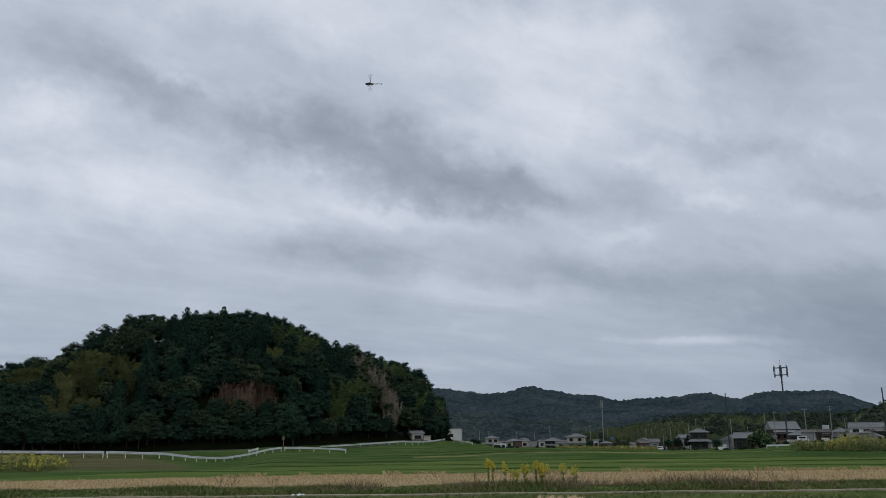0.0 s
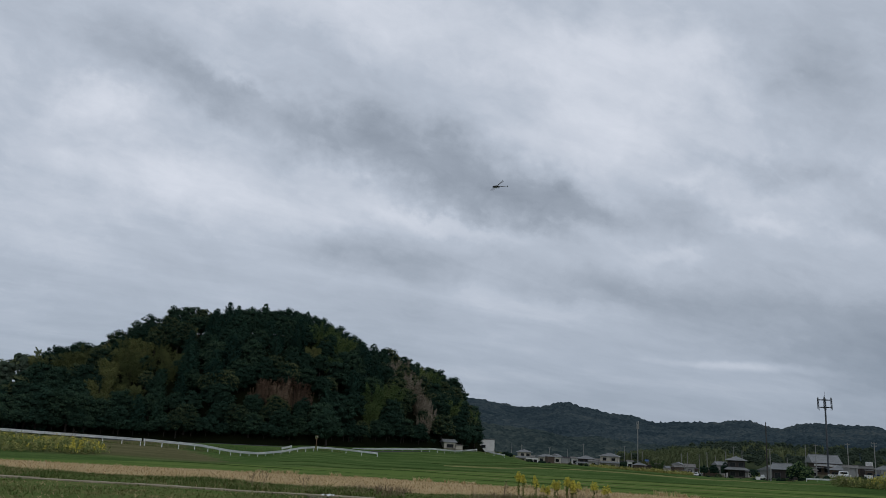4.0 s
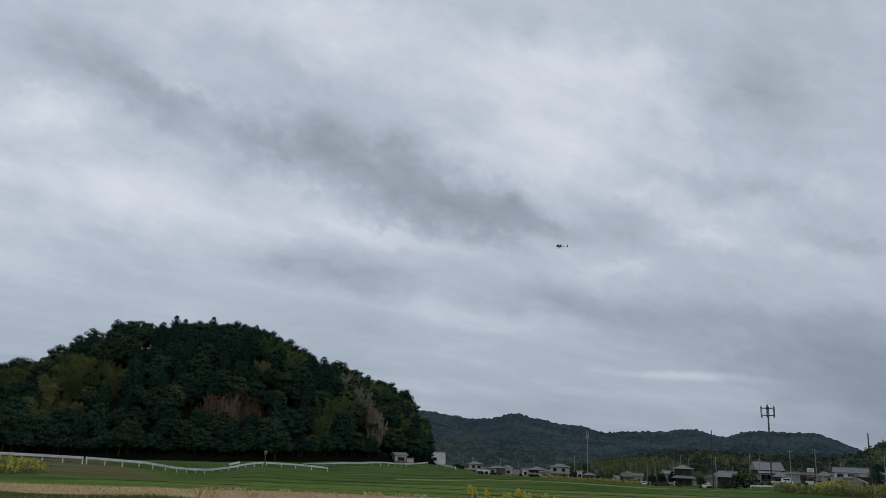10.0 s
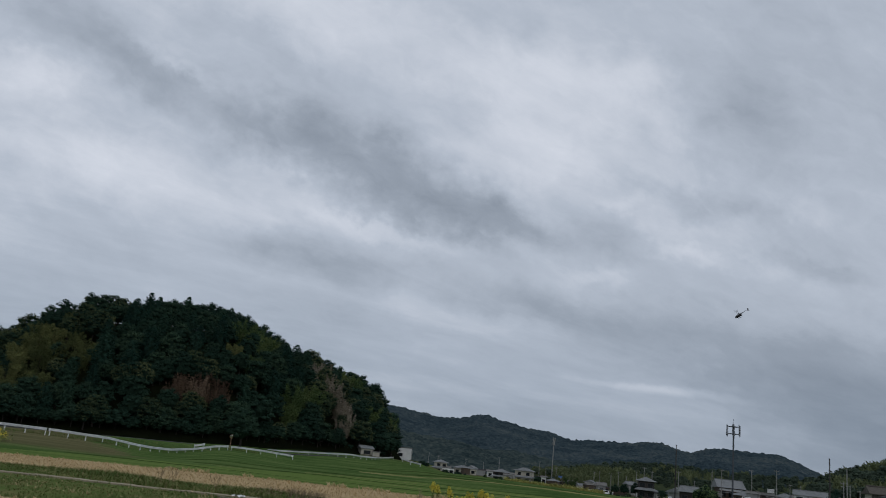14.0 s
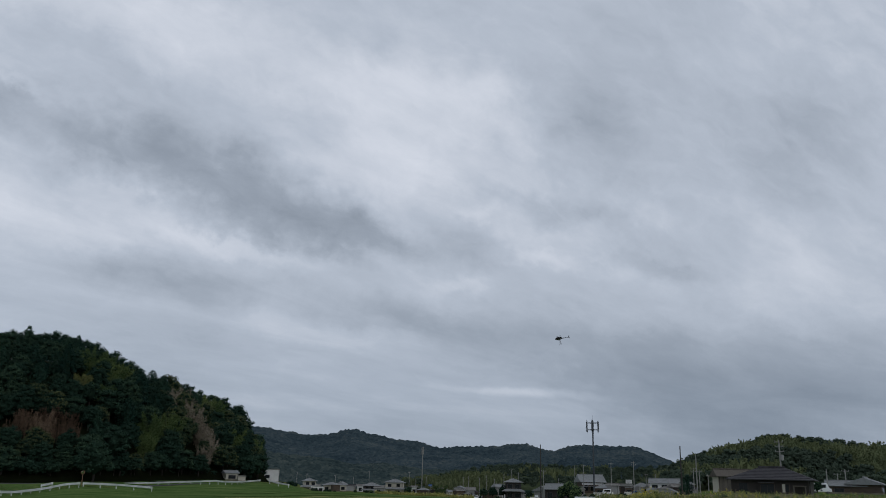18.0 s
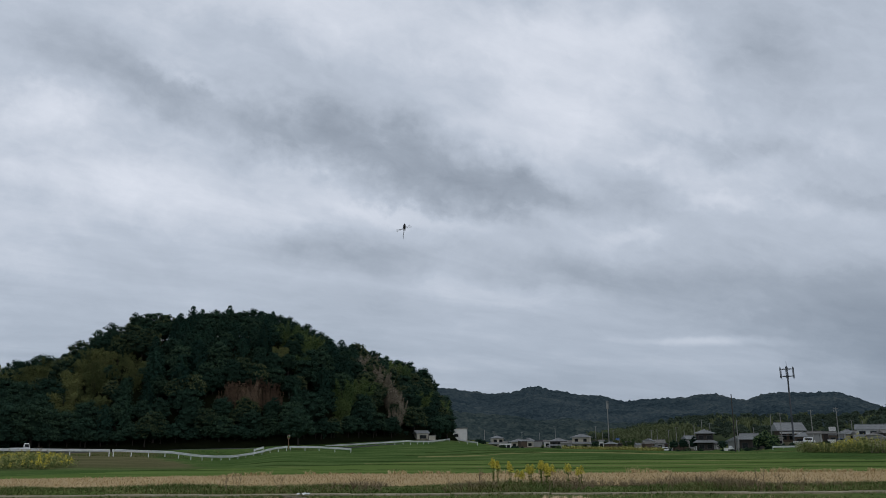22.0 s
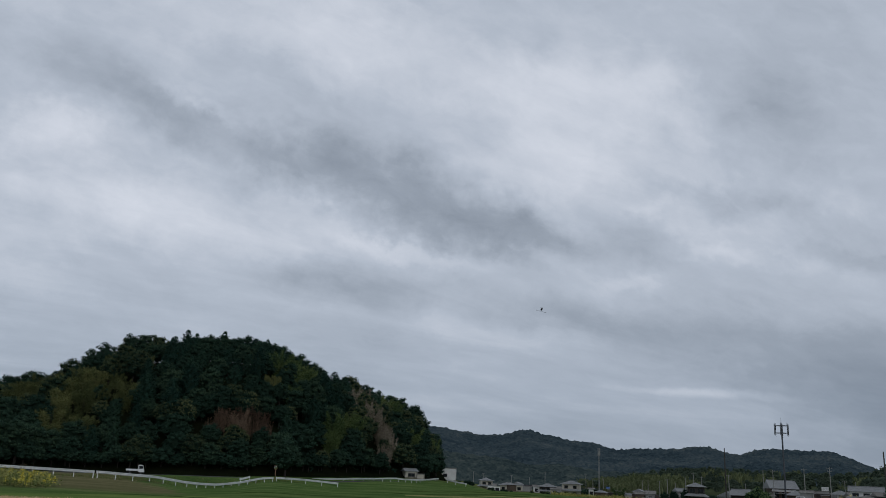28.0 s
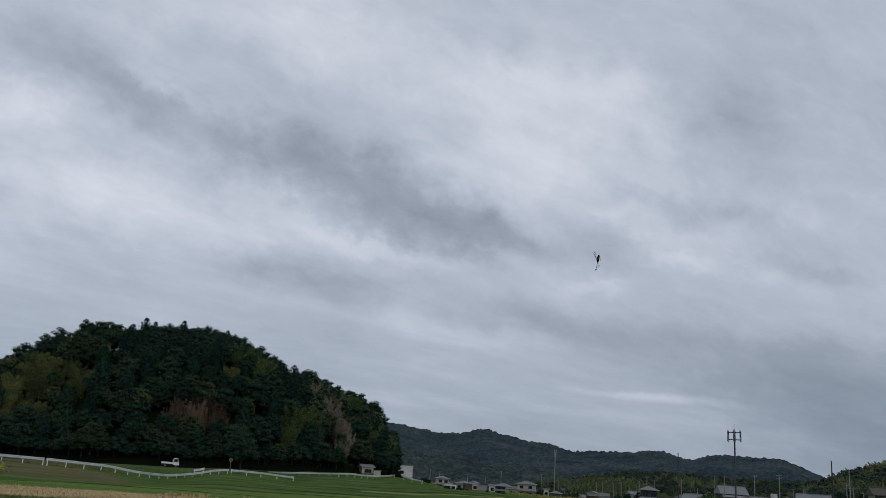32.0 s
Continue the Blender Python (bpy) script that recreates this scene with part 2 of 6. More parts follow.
M_sheaf = material("pale_straw", two((0.54, 0.43, 0.26), (0.70, 0.57, 0.37), (0.82, 0.70, 0.50)), 2.0, 0.9, island=0.5, spec=0.0)
M_bark = material("bark", two((0.014, 0.012, 0.010), (0.034, 0.029, 0.024)), 2.0, 0.95)
# the blue-grey of distance haze is mixed into this foliage colour
M_mountain = material("hazy_far_forest", two((0.018, 0.031, 0.039), (0.039, 0.057, 0.066), (0.076, 0.092, 0.092)), 0.011, 1.0, spec=0.0)
def tree_tones(m, cell, amount):
    """Gives each tree-sized cell of a far wooded slope a tone of its own."""
    t = m.node_tree
    ramp = [n for n in t.nodes if n.type == "VALTORGB"][0]
    old = ramp.inputs[0].links[0].from_socket
    place = [n for n in t.nodes if n.type == "TEX_COORD"][0].outputs["Object"]
    cells = t.nodes.new("ShaderNodeTexVoronoi")
    cells.inputs["Scale"].default_value = 1.0 / cell
    t.links.new(place, cells.inputs["Vector"])
    tone = t.nodes.new("ShaderNodeSeparateColor")
    t.links.new(cells.outputs["Color"], tone.inputs[0])
    shift = t.nodes.new("ShaderNodeMath")
    shift.operation = "MULTIPLY_ADD"
    shift.inputs[1].default_value, shift.inputs[2].default_value = amount, -0.5 * amount
    t.links.new(tone.outputs[0], shift.inputs[0])
    total = t.nodes.new("ShaderNodeMath")
    t.links.new(old, total.inputs[0])
    t.links.new(shift.outputs[0], total.inputs[1])
    t.links.new(total.outputs[0], ramp.inputs[0])


tree_tones(M_mountain, 5.0, 0.34)
# foothill foliage, also tinted with painted haze
M_foothill = material("hazy_foothill_trees", two((0.019, 0.031, 0.033), (0.038, 0.054, 0.054), (0.072, 0.086, 0.077)), 0.03, 1.0, spec=0.0)
tree_tones(M_foothill, 4.5, 0.45)
# shade deep inside the crowns, painted as a darker leaf green on solid cores
M_inner = material("crown_inner_shade", two((0.013, 0.027, 0.019), (0.023, 0.043, 0.029)), 1.0, 1.0, spec=0.0)
M_leaf_garden = material("garden_tree_leaves", two((0.060, 0.100, 0.042), (0.100, 0.150, 0.060), (0.150, 0.200, 0.084)), 0.4, rough=0.8, island=0.4, spread=0.5, spec=0.02)
M_galv = material("white_painted_steel", two((0.66, 0.67, 0.67), (0.80, 0.81, 0.81)), 0.8, 0.7, spec=0.12)
M_steel = material("dull_galvanised_steel", two((0.14, 0.145, 0.15), (0.24, 0.245, 0.25)), 1.0, 0.6, metal=0.3)
M_pole = material("concrete_pole", two((0.20, 0.20, 0.19), (0.30, 0.295, 0.28)), 1.2, 0.85)
M_pole_dark = material("dark_pole", two((0.035, 0.032, 0.03), (0.07, 0.065, 0.06)), 1.2, 0.85)
M_white = material("white_wall", two((0.58, 0.58, 0.57), (0.76, 0.76, 0.74)), 0.6, 0.85)
M_cream = material("cream_wall", two((0.38, 0.35, 0.29), (0.50, 0.47, 0.40)), 0.6, 0.85)
M_brown = material("brown_siding", two((0.055, 0.040, 0.030), (0.10, 0.075, 0.058)), 0.8, 0.85, stretch=(1, 1, 5))
M_darkwall = material("charred_wood_wall", two((0.022, 0.018, 0.017), (0.045, 0.038, 0.034)), 0.8, 0.8)
M_greywall = material("grey_wall", two((0.22, 0.22, 0.215), (0.32, 0.32, 0.31)), 0.6, 0.85)
M_tile = material("grey_roof_tiles", two((0.15, 0.158, 0.160), (0.25, 0.258, 0.260)), 1.5, 0.65, island=0.3, spec=0.2)
M_tile_dark = material("dark_roof_tiles", two((0.036, 0.034, 0.038), (0.062, 0.060, 0.064)), 1.5, 0.7, island=0.15, spec=0.15)
M_sheet = material("weathered_sheet_roof", two((0.13, 0.125, 0.115), (0.22, 0.21, 0.195)), 1.0, 0.6)
M_blue = material("blue_sheet", two((0.04, 0.09, 0.22), (0.07, 0.14, 0.30)), 1.0, 0.6)
M_glass = material("window_glass", two((0.010, 0.012, 0.014), (0.02, 0.023, 0.025)), 1.0, 0.15, spec=0.3)
M_trim = material("window_trim", two((0.045, 0.044, 0.043), (0.085, 0.083, 0.08)), 1.0, 0.5)
M_orange = material("faded_orange_paint", two((0.20, 0.115, 0.075), (0.29, 0.165, 0.105)), 2.0, 0.6)
M_mirror = material("mirror_glass", two((0.75, 0.77, 0.78), (0.8, 0.82, 0.83)), 1.0, 0.05, metal=1.0)
M_carwhite = material("white_car_paint", two((0.66, 0.67, 0.68), (0.76, 0.77, 0.78)), 1.0, 0.3, spec=0.5)
M_tyre = material("tyre_rubber", two((0.012, 0.012, 0.012), (0.025, 0.025, 0.025)), 4.0, 0.85)
M_body = material("dark_fuselage", two((0.005, 0.005, 0.007), (0.014, 0.014, 0.017)), 4.0, 0.35, spec=0.3)
M_bodylight = material("pale_canopy_paint", two((0.42, 0.43, 0.46), (0.58, 0.59, 0.62)), 4.0, 0.3, spec=0.5)
M_blade = material("carbon_blade", two((0.05, 0.05, 0.052), (0.10, 0.10, 0.105)), 4.0, 0.4)
M_yellow = material("goldenrod_bloom", two((0.40, 0.33, 0.035), (0.56, 0.47, 0.055), (0.70, 0.60, 0.09)), 3.0, 0.8, island=0.6)
M_stem = material("green_stem", two((0.08, 0.11, 0.03), (0.15, 0.17, 0.055)), 3.0, 0.85, island=0.5, spec=0.0)
M_deadstem = material("dead_stem", two((0.15, 0.115, 0.072), (0.29, 0.225, 0.142)), 3.0, 0.9, island=0.6, spec=0.0)
M_straw = material("straw", two((0.36, 0.262, 0.132), (0.50, 0.375, 0.205), (0.63, 0.50, 0.30)), 2.0, 0.85, island=0.7, spec=0.0)
M_grass_blade = material("bank_grass_blades", two((0.056, 0.094, 0.028), (0.116, 0.156, 0.050), (0.26, 0.220, 0.108)), 0.22, 0.85, island=0.55, spec=0.0)
M_weed_gold = material("goldenrod_mass", two((0.20, 0.212, 0.068), (0.31, 0.302, 0.098), (0.45, 0.41, 0.135)), 0.35, 0.85, island=0.8, spec=0.0)
M_plume = material("silver_grass_plumes", two((0.20, 0.165, 0.12), (0.36, 0.30, 0.23)), 1.0, 0.9, island=0.6, spec=0.0)
# bund grass darkened in its colour for the shaded face of the step
M_bund = material("bund_grass_shade", two((0.022, 0.042, 0.012), (0.040, 0.066, 0.019), (0.072, 0.095, 0.031)), 0.3, 0.9, island=0.6, spec=0.0)
M_leaf_oak = material("olive_brown_leaves", two((0.034, 0.050, 0.026), (0.058, 0.075, 0.036), (0.094, 0.108, 0.050)), 0.25, **LEAF)
M_mast = material("galvanised_mast", two((0.055, 0.062, 0.072), (0.095, 0.103, 0.115)), 1.0, 0.6, metal=0.2)
M_weed_leaf = material("weed_leaves", two((0.090, 0.124, 0.044), (0.148, 0.178, 0.062), (0.230, 0.228, 0.094)), 0.35, 0.85, island=0.7, spec=0.0)
M_undergrowth = material("undergrowth", two((0.045, 0.062, 0.034), (0.080, 0.096, 0.050)), 0.3, 1.0, spec=0.0)
M_lane = material("pale_worn_concrete", two((0.19, 0.160, 0.112), (0.30, 0.258, 0.185), (0.42, 0.368, 0.275)), 0.9, 0.95, bump=0.3, spec=0.0)
M_barn = material("weathered_barn_boards", two((0.070, 0.062, 0.053), (0.105, 0.094, 0.082), (0.15, 0.135, 0.12)), 0.8, 0.9, stretch=(4, 4, 0.6), spec=0.0)
M_bund_dry = material("dry_bund_grass", two((0.13, 0.15, 0.055), (0.18, 0.185, 0.072), (0.25, 0.23, 0.10)), 0.3, 0.9, spec=0.0)
M_cloth = material("white_sheet", two((0.60, 0.60, 0.58), (0.72, 0.72, 0.70)), 3.0, 0.8)


# ---- mesh helpers ----
def link(name, data, parent=None, label=""):
    ob = new(name, data)
    if parent is not None:
        ob.parent = parent
    if label:
        ob["label"] = label
    return ob


def part(name, bm, mat, parent, label=""):
    """One bmesh as one mesh object under a thing or a part."""
    me = bpy.data.meshes.new(name)
    bm.to_mesh(me)
    bm.free()
    me.materials.append(mat)
    return link(name, me, parent, label)


def from_arrays(name, verts, faces, mat, parent=None, smooth=False):
    me = bpy.data.meshes.new(name)
    me.from_pydata([tuple(v) for v in verts], [], [tuple(f) for f in faces])
    me.materials.append(mat)
    if smooth:
        me.polygons.foreach_set("use_smooth", [True] * len(me.polygons))
    return link(name, me, parent)


def thing(name, label, category, m=None, group="", kind=""):
    ob = new(name)
    if m is not None:
        ob.matrix_world = m
    return tagged(ob, label, category, group, kind)


def box(bm, x0, x1, y0, y1, z0, z1, bevel=0.0):
    g = bmesh.ops.create_cube(bm, size=1.0, matrix=Matrix.LocRotScale(((x0 + x1) / 2, (y0 + y1) / 2, (z0 + z1) / 2), None, (x1 - x0, y1 - y0, z1 - z0)))
    if bevel:
        es = list({e for v in g["verts"] for e in v.link_edges})
        bmesh.ops.bevel(bm, geom=es, offset=bevel, segments=2, affect="EDGES", profile=0.5)
    return bm


def tube(bm, a, b, r0, r1=None, seg=8):
    a, b = Vector(a), Vector(b)
    d = b - a
    m = Matrix.Translation((a + b) / 2) @ d.to_track_quat("Z", "Y").to_matrix().to_4x4()
    bmesh.ops.create_cone(bm, cap_ends=True, segments=seg, radius1=r0, radius2=r0 if r1 is None else r1, depth=d.length, matrix=m)
    return bm


def B():
    return bmesh.new()


def at(az, d, z=0.0):
    a = radians(az)
    return Vector((d * math.sin(a), d * math.cos(a), z))


# ---- ground ----
# azimuth, then distance and height of five breaks beyond the paddies
LAND_UNDER_HILL = [
    (-60, 60, 0, 115, 0.6, 124, 0.3, 184, -0.1, 300, 2), (-30, 60, 0, 117, 0.68, 129, 0.3, 184, -0.1, 300, 2),
    (-25.6, 62, 0, 121, 0.5, 134, 0.3, 184, -0.1, 300, 2), (-21.6, 65, 0, 126, 0.27, 140, 0.3, 184, -0.05, 300, 2),
    (-18.5, 66, 0, 131, -0.13, 144, 0.36, 184, 0.23, 300, 2), (-16.75, 67, 0, 136, -0.77, 148, 0.45, 184, 0.3, 300, 2),
    (-14.6, 68, 0, 145, -1.1, 158, 0.38, 184, 0.4, 300, 2), (-13.2, 68, 0, 152, -0.72, 165, 0.36, 185, 0.5, 300, 2)]
LAND_BY_SLOPE = [
    (-11.9, 69, 0, 158, 0.06, 170, 0.2, 187, 0.9, 300, 2), (-11, 70, 0, 162, 0.27, 175, 0.4, 187, 1.0, 300, 2),
    (-8.7, 72, 0, 166, 0.1, 178, 0.3, 195, 1.08, 300, 2), (-6.75, 74, 0, 167, -0.3, 192, 0.4, 205, 1.5, 300, 2),
    (-4, 78, 0, 165, -0.1, 203, 0.9, 215, 1.9, 300, 2), (-1, 82, 0, 165, 0.0, 213, 0.8, 230, 2.0, 330, 1.6),
    (1.5, 88, 0, 120, 0.2, 213, 0.7, 260, 1.2, 340, 1.4)]
LAND_BEFORE_VILLAGE = [
    (3.5, 90, 0, 105, 0.35, 180, 0.15, 300, -1.3, 400, -2.6), (6, 91, 0, 99, 0.35, 180, 0.1, 300, -1.4, 400, -2.8),
    (9.5, 91, 0, 98, 0.35, 170, -0.1, 300, -1.8, 400, -3.4), (15, 91, 0, 98, 0.3, 150, -0.7, 300, -2.4, 400, -4.4),
    (20, 91, 0, 98, 0.4, 150, -0.4, 260, -1.9, 400, -1.5), (23, 91, 0, 98, 0.5, 150, 0.2, 300, 0.1, 400, 1),
    (27, 88, 0, 100, 0.5, 160, 0.7, 300, 0.1, 400, 1), (30, 85, 0, 100, 0.4, 135, 1.8, 200, 2.2, 400, 3),
    (60, 85, 0, 100, 0.4, 130, 1.8, 200, 2.4, 400, 3)]
LAND = np.array(LAND_UNDER_HILL + LAND_BY_SLOPE + LAND_BEFORE_VILLAGE, float)
LAND[LAND[:, 0] < -6, 4] -= 0.16
LAND[LAND[:, 0] < -15, 4] -= 0.12
LAND[LAND[:, 0] < -9, 5] -= 3.0


def ground_z(x, y):
    if y < 12:
        return 0.6 if y < 5 else 0.6 * max(0.0, (9 - y) / 4)
    d = math.hypot(x, y)
    az = max(-60.0, min(60.0, math.degrees(math.atan2(x, y))))
    k = [float(np.interp(az, LAND[:, 0], LAND[:, i])) for i in range(1, 11)]
    z = float(np.interp(d, [0] + k[0::2] + [3000], [0] + k[1::2] + [0]))
    if 34.9 < y < 38.5:
        z += 0.16 * math.sin((y - 34.9) / 3.6 * math.pi)
    if d < 66:
        z += 0.02 * noise.noise((x * 0.5, y * 0.5, 0))
    elif d < 400:
        z += 0.10 * noise.noise((x * 0.13, y * 0.13, 3))
    return z


def ochre_edge(x):
    return 54.5 + (0.25 * (x + 8) if x < -8 else 0.0)


def ground_kind(x, y):
    d = math.hypot(x, y)
    az = math.degrees(math.atan2(x, max(y, 0.01)))
    if y < 24.2 + 0.4 * noise.noise((x * 0.3, 0, 7)):
        return 0 if y > 9 else 2
    if y < 34.9 or y < 38.2 + 0.5 * noise.noise((x * 0.4, 5, 1)):
        return 3
    if y < ochre_edge(x) + 0.5 * noise.noise((x * 0.3, 2, 2)):
        return 0
    k1 = float(np.interp(az, LAND[:, 0], LAND[:, 1]))
    if d < k1 and y < 86:
        return 1
    if d < (330 if 2 < az < 20 else 240):
        return 2
    return 5


us = [-9, -5, -3, -2.2, -1.7] + list(np.linspace(-1.35, 1.35, 271)) + [1.7, 2.2, 3, 5, 9]
ys = [-3000, -1200, -400, -120, -40, -12, 0, 4, 5, 6, 7, 8, 9, 12] + list(np.arange(14, 34.5, 0.6)) + list(np.arange(34.6, 100, 0.45)) + list(np.arange(101, 240, 2.0)) + list(np.geomspace(242, 3000, 50))
verts = []
for y in ys:
    for u in us:
        x = u * max(abs(y), 14.0)
        verts.append((x, y, ground_z(x, y)))
n = len(us)
faces, kinds = [], []
for j in range(len(ys) - 1):
    for i in range(n - 1):
        a = j * n + i
        faces.append((a, a + 1, a + n + 1, a + n))
        c = [(verts[q][0], verts[q][1]) for q in (a, a + 1, a + n + 1, a + n)]
        kinds.append(ground_kind(sum(p[0] for p in c) / 4, sum(p[1] for p in c) / 4))
ground = from_arrays("ground", verts, faces, M_stubble_soil, smooth=True)
for m in (M_field_green, M_bank_green, M_weeds, M_bank_green, M_plain):
    ground.data.materials.append(m)
ground.data.polygons.foreach_set("material_index", kinds)
tagged(ground, "harvested paddies, grassy banks and valley floor", "ground", kind="structure")

# narrow concrete farm lane between two paddies
bm = B()
for i in range(60):
    x0 = -60 + i * 2.0
    box(bm, x0 + 0.01, x0 + 1.985, 33.75, 34.35, -0.1, 0.06 + 0.012 * math.sin(i * 1.7), 0.02)
lane = part("farm_lane", bm, M_lane, None)
tagged(lane, "narrow pale concrete lane between two paddies", "lane", kind="structure")


# ---- wooded hill ----
CREST = np.array([(-40, 0.2), (-33, 0.9), (-30.5, 2.6), (-28.4, 4.6), (-26.6, 5.2), (-25.1, 5.6), (-24.0, 6.3), (-23.2, 6.95), (-22.2, 7.35), (-21.1, 8.05), (-19.8, 8.15), (-17.8, 8.5), (-15.2, 8.6), (-13.2, 8.6),
                  (-11.4, 8.3), (-10.2, 7.75), (-8.5, 6.95), (-6.4, 6.4), (-4.8, 5.85), (-3.2, 5.3), (-1.7, 4.65), (-1.0, 3.75), (-0.25, 2.75), (0.1, 1.6), (0.6, 0.4)])


def crest_el(az):
    return float(np.interp(az, CREST[:, 0], CREST[:, 1]))


def hill_base(az):
    return float(np.interp(az, LAND[:, 0], LAND[:, 7])), float(np.interp(az, LAND[:, 0], LAND[:, 8]))


def hill_z(az, d):
    d0, z0 = hill_base(az)
    dc = d0 + 62 if az < -6 else d0 + 62 + (az + 6) * 6
    zc = max(z0, EYE_Z + dc * math.tan(radians(crest_el(az))) - 8.0)
    s = (d - d0) / (dc - d0)
    if s < 1:
        s = max(s, 0.0)
        return z0 + (zc - z0) * (1 - (1 - s) ** 1.7)
    return zc - (zc - z0) * min(1.0, ((s - 1) / 1.6)) ** 2


verts, faces = [], []
azs, ss = np.linspace(-42, 1.5, 90), np.linspace(-0.1, 2.5, 40)
for a in azs:
    d0, _ = hill_base(a)
    for s in ss:
        d = d0 + s * 62
        verts.append(at(a, d, hill_z(a, d) - (0.3 if s <= 0 else 0) + 0.3 * noise.noise((d * 0.2, a, 0))))
n = len(ss)
for i in range(len(azs) - 1):
    for j in range(n - 1):
        a = i * n + j
        faces.append((a, a + n, a + n + 1, a + 1))
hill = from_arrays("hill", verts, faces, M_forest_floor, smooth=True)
tagged(hill, "soil of the steep wooded hill, coloured as the shade under its trees", "hill", kind="structure")


# ---- far mountains: ridges covered with small tree crowns ----
def ridge(name, label, table, dist, depth, step, bump, cell, mat, seed):
    """A ridge whose skyline follows table (azimuth, elevation), falling towards the viewer over depth metres."""
    table = np.array(table)
    a0, a1 = table[0, 0], table[-1, 0]
    na = int(radians(a1 - a0) * dist / step)
    nd = int(depth / step)
    verts, faces = [], []
    for i in range(na + 1):
        az = a0 + (a1 - a0) * i / na
        top = EYE_Z + dist * math.tan(radians(float(np.interp(az, table[:, 0], table[:, 1]))))
        for j in range(nd + 1):
            s = j / (nd - 6)
            d = dist - depth * (1 - s)
            p = at(az, d)
            if s <= 1:
                spur = noise.noise((p.x / depth * 3.4, p.y / depth * 0.9, seed)) + 0.5 * noise.noise((p.x / depth * 8, p.y / depth * 4, seed))
                prof = s ** 1.15 * (1 + 0.75 * spur * (1 - s))
                z = -3 + (top + 3) * max(prof, 0.0)
            else:
                z = top - (s - 1) * depth * 0.8
            q = noise.voronoi((p.x / cell, p.y / cell, seed), distance_metric="DISTANCE", exponent=2.0)[0][0]
            z += bump * (0.75 - q) * min(1.0, s * 6) + bump * 0.5 * noise.noise((p.x / cell * 2.3, p.y / cell * 2.3, seed))
            verts.append((p.x, p.y, z))
    n = nd + 1
    for i in range(na):
        for j in range(nd):
            a = i * n + j
            faces.append((a, a + n, a + n + 1, a + 1))
    ob = from_arrays(name, verts, faces, mat)
    return tagged(ob, label, "mountain", kind="structure")


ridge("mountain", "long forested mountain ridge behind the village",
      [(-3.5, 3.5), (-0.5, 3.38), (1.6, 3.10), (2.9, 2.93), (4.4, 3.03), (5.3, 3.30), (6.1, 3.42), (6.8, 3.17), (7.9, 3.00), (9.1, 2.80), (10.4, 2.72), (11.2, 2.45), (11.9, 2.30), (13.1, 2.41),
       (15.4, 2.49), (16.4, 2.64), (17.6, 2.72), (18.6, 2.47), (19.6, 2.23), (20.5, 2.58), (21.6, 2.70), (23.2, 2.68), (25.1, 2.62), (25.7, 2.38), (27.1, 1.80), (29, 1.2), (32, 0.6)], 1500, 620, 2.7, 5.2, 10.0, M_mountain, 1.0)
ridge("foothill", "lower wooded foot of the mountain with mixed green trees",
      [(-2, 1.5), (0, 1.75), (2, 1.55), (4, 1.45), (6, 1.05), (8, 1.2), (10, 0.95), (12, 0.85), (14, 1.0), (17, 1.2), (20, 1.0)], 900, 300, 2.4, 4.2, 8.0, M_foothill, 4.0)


# ---- trees ----
def leaf_quads(rng, centres, normals, size, aspect=1.0, thin=0.6):
    """Two-triangle leaves at centres, roughly facing normals."""
    k = len(centres)
    nrm = normals + rng.normal(0, 0.48, (k, 3))
    nrm /= np.linalg.norm(nrm, axis=1)[:, None] + 1e-9
    t = np.cross(nrm, rng.normal(0, 1, (k, 3)))
    t /= np.linalg.norm(t, axis=1)[:, None] + 1e-9
    b = np.cross(nrm, t)
    s = size * rng.uniform(0.6, 1.35, (k, 1))
    v = np.stack([centres - t * s * aspect, centres - b * s * thin, centres + t * s * aspect, centres + b * s * thin], 1).reshape(-1, 3)
    f = np.arange(4 * k).reshape(-1, 4)
    return v, f


def ball(rng, k):
    v = rng.normal(0, 1, (k, 3))
    return v / np.linalg.norm(v, axis=1)[:, None]


ICO = B()
bmesh.ops.create_icosphere(ICO, subdivisions=1, radius=1.0)
ICO_V = np.array([v.co[:] for v in ICO.verts])
ICO_F = np.array([[v.index for v in f.verts] for f in ICO.faces])
ICO.free()


def crown_mesh(name, mat, clumps, rng, per, size, core=0.72, squash=0.85, aspect=1.0):
    """Leaf clumps (x, y, z, r): each a rough shell of leaves round a dim core."""
    vs, fs, n = [], [], 0
    tri_v, tri_f, m = [], [], 0
    for x, y, z, r in clumps:
        k = max(6, int(per * r * r))
        dirs = ball(rng, k)
        dirs[:, 2] = np.where(dirs[:, 2] < -0.35, -dirs[:, 2], dirs[:, 2])
        rad = r * rng.uniform(0.78, 1.12, (k, 1))
        c = np.array([x, y, z]) + dirs * rad * np.array([1, 1, squash])
        v, f = leaf_quads(rng, c, dirs * 0.8 + np.array([0, 0, 0.35]), size, aspect)
        vs.append(v)
        fs.append(f + n)
        n += len(v)
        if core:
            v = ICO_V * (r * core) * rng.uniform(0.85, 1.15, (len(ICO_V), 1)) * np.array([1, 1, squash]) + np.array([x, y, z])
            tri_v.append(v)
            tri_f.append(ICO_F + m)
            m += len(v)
    verts = np.concatenate(vs + tri_v)
    faces = [tuple(q) for q in np.concatenate(fs)]
    if tri_f:
        faces += [tuple(q) for q in np.concatenate(tri_f) + n]
    me = bpy.data.meshes.new(name)
    me.from_pydata(verts.tolist(), [], faces)
    me.materials.append(mat)
    return me


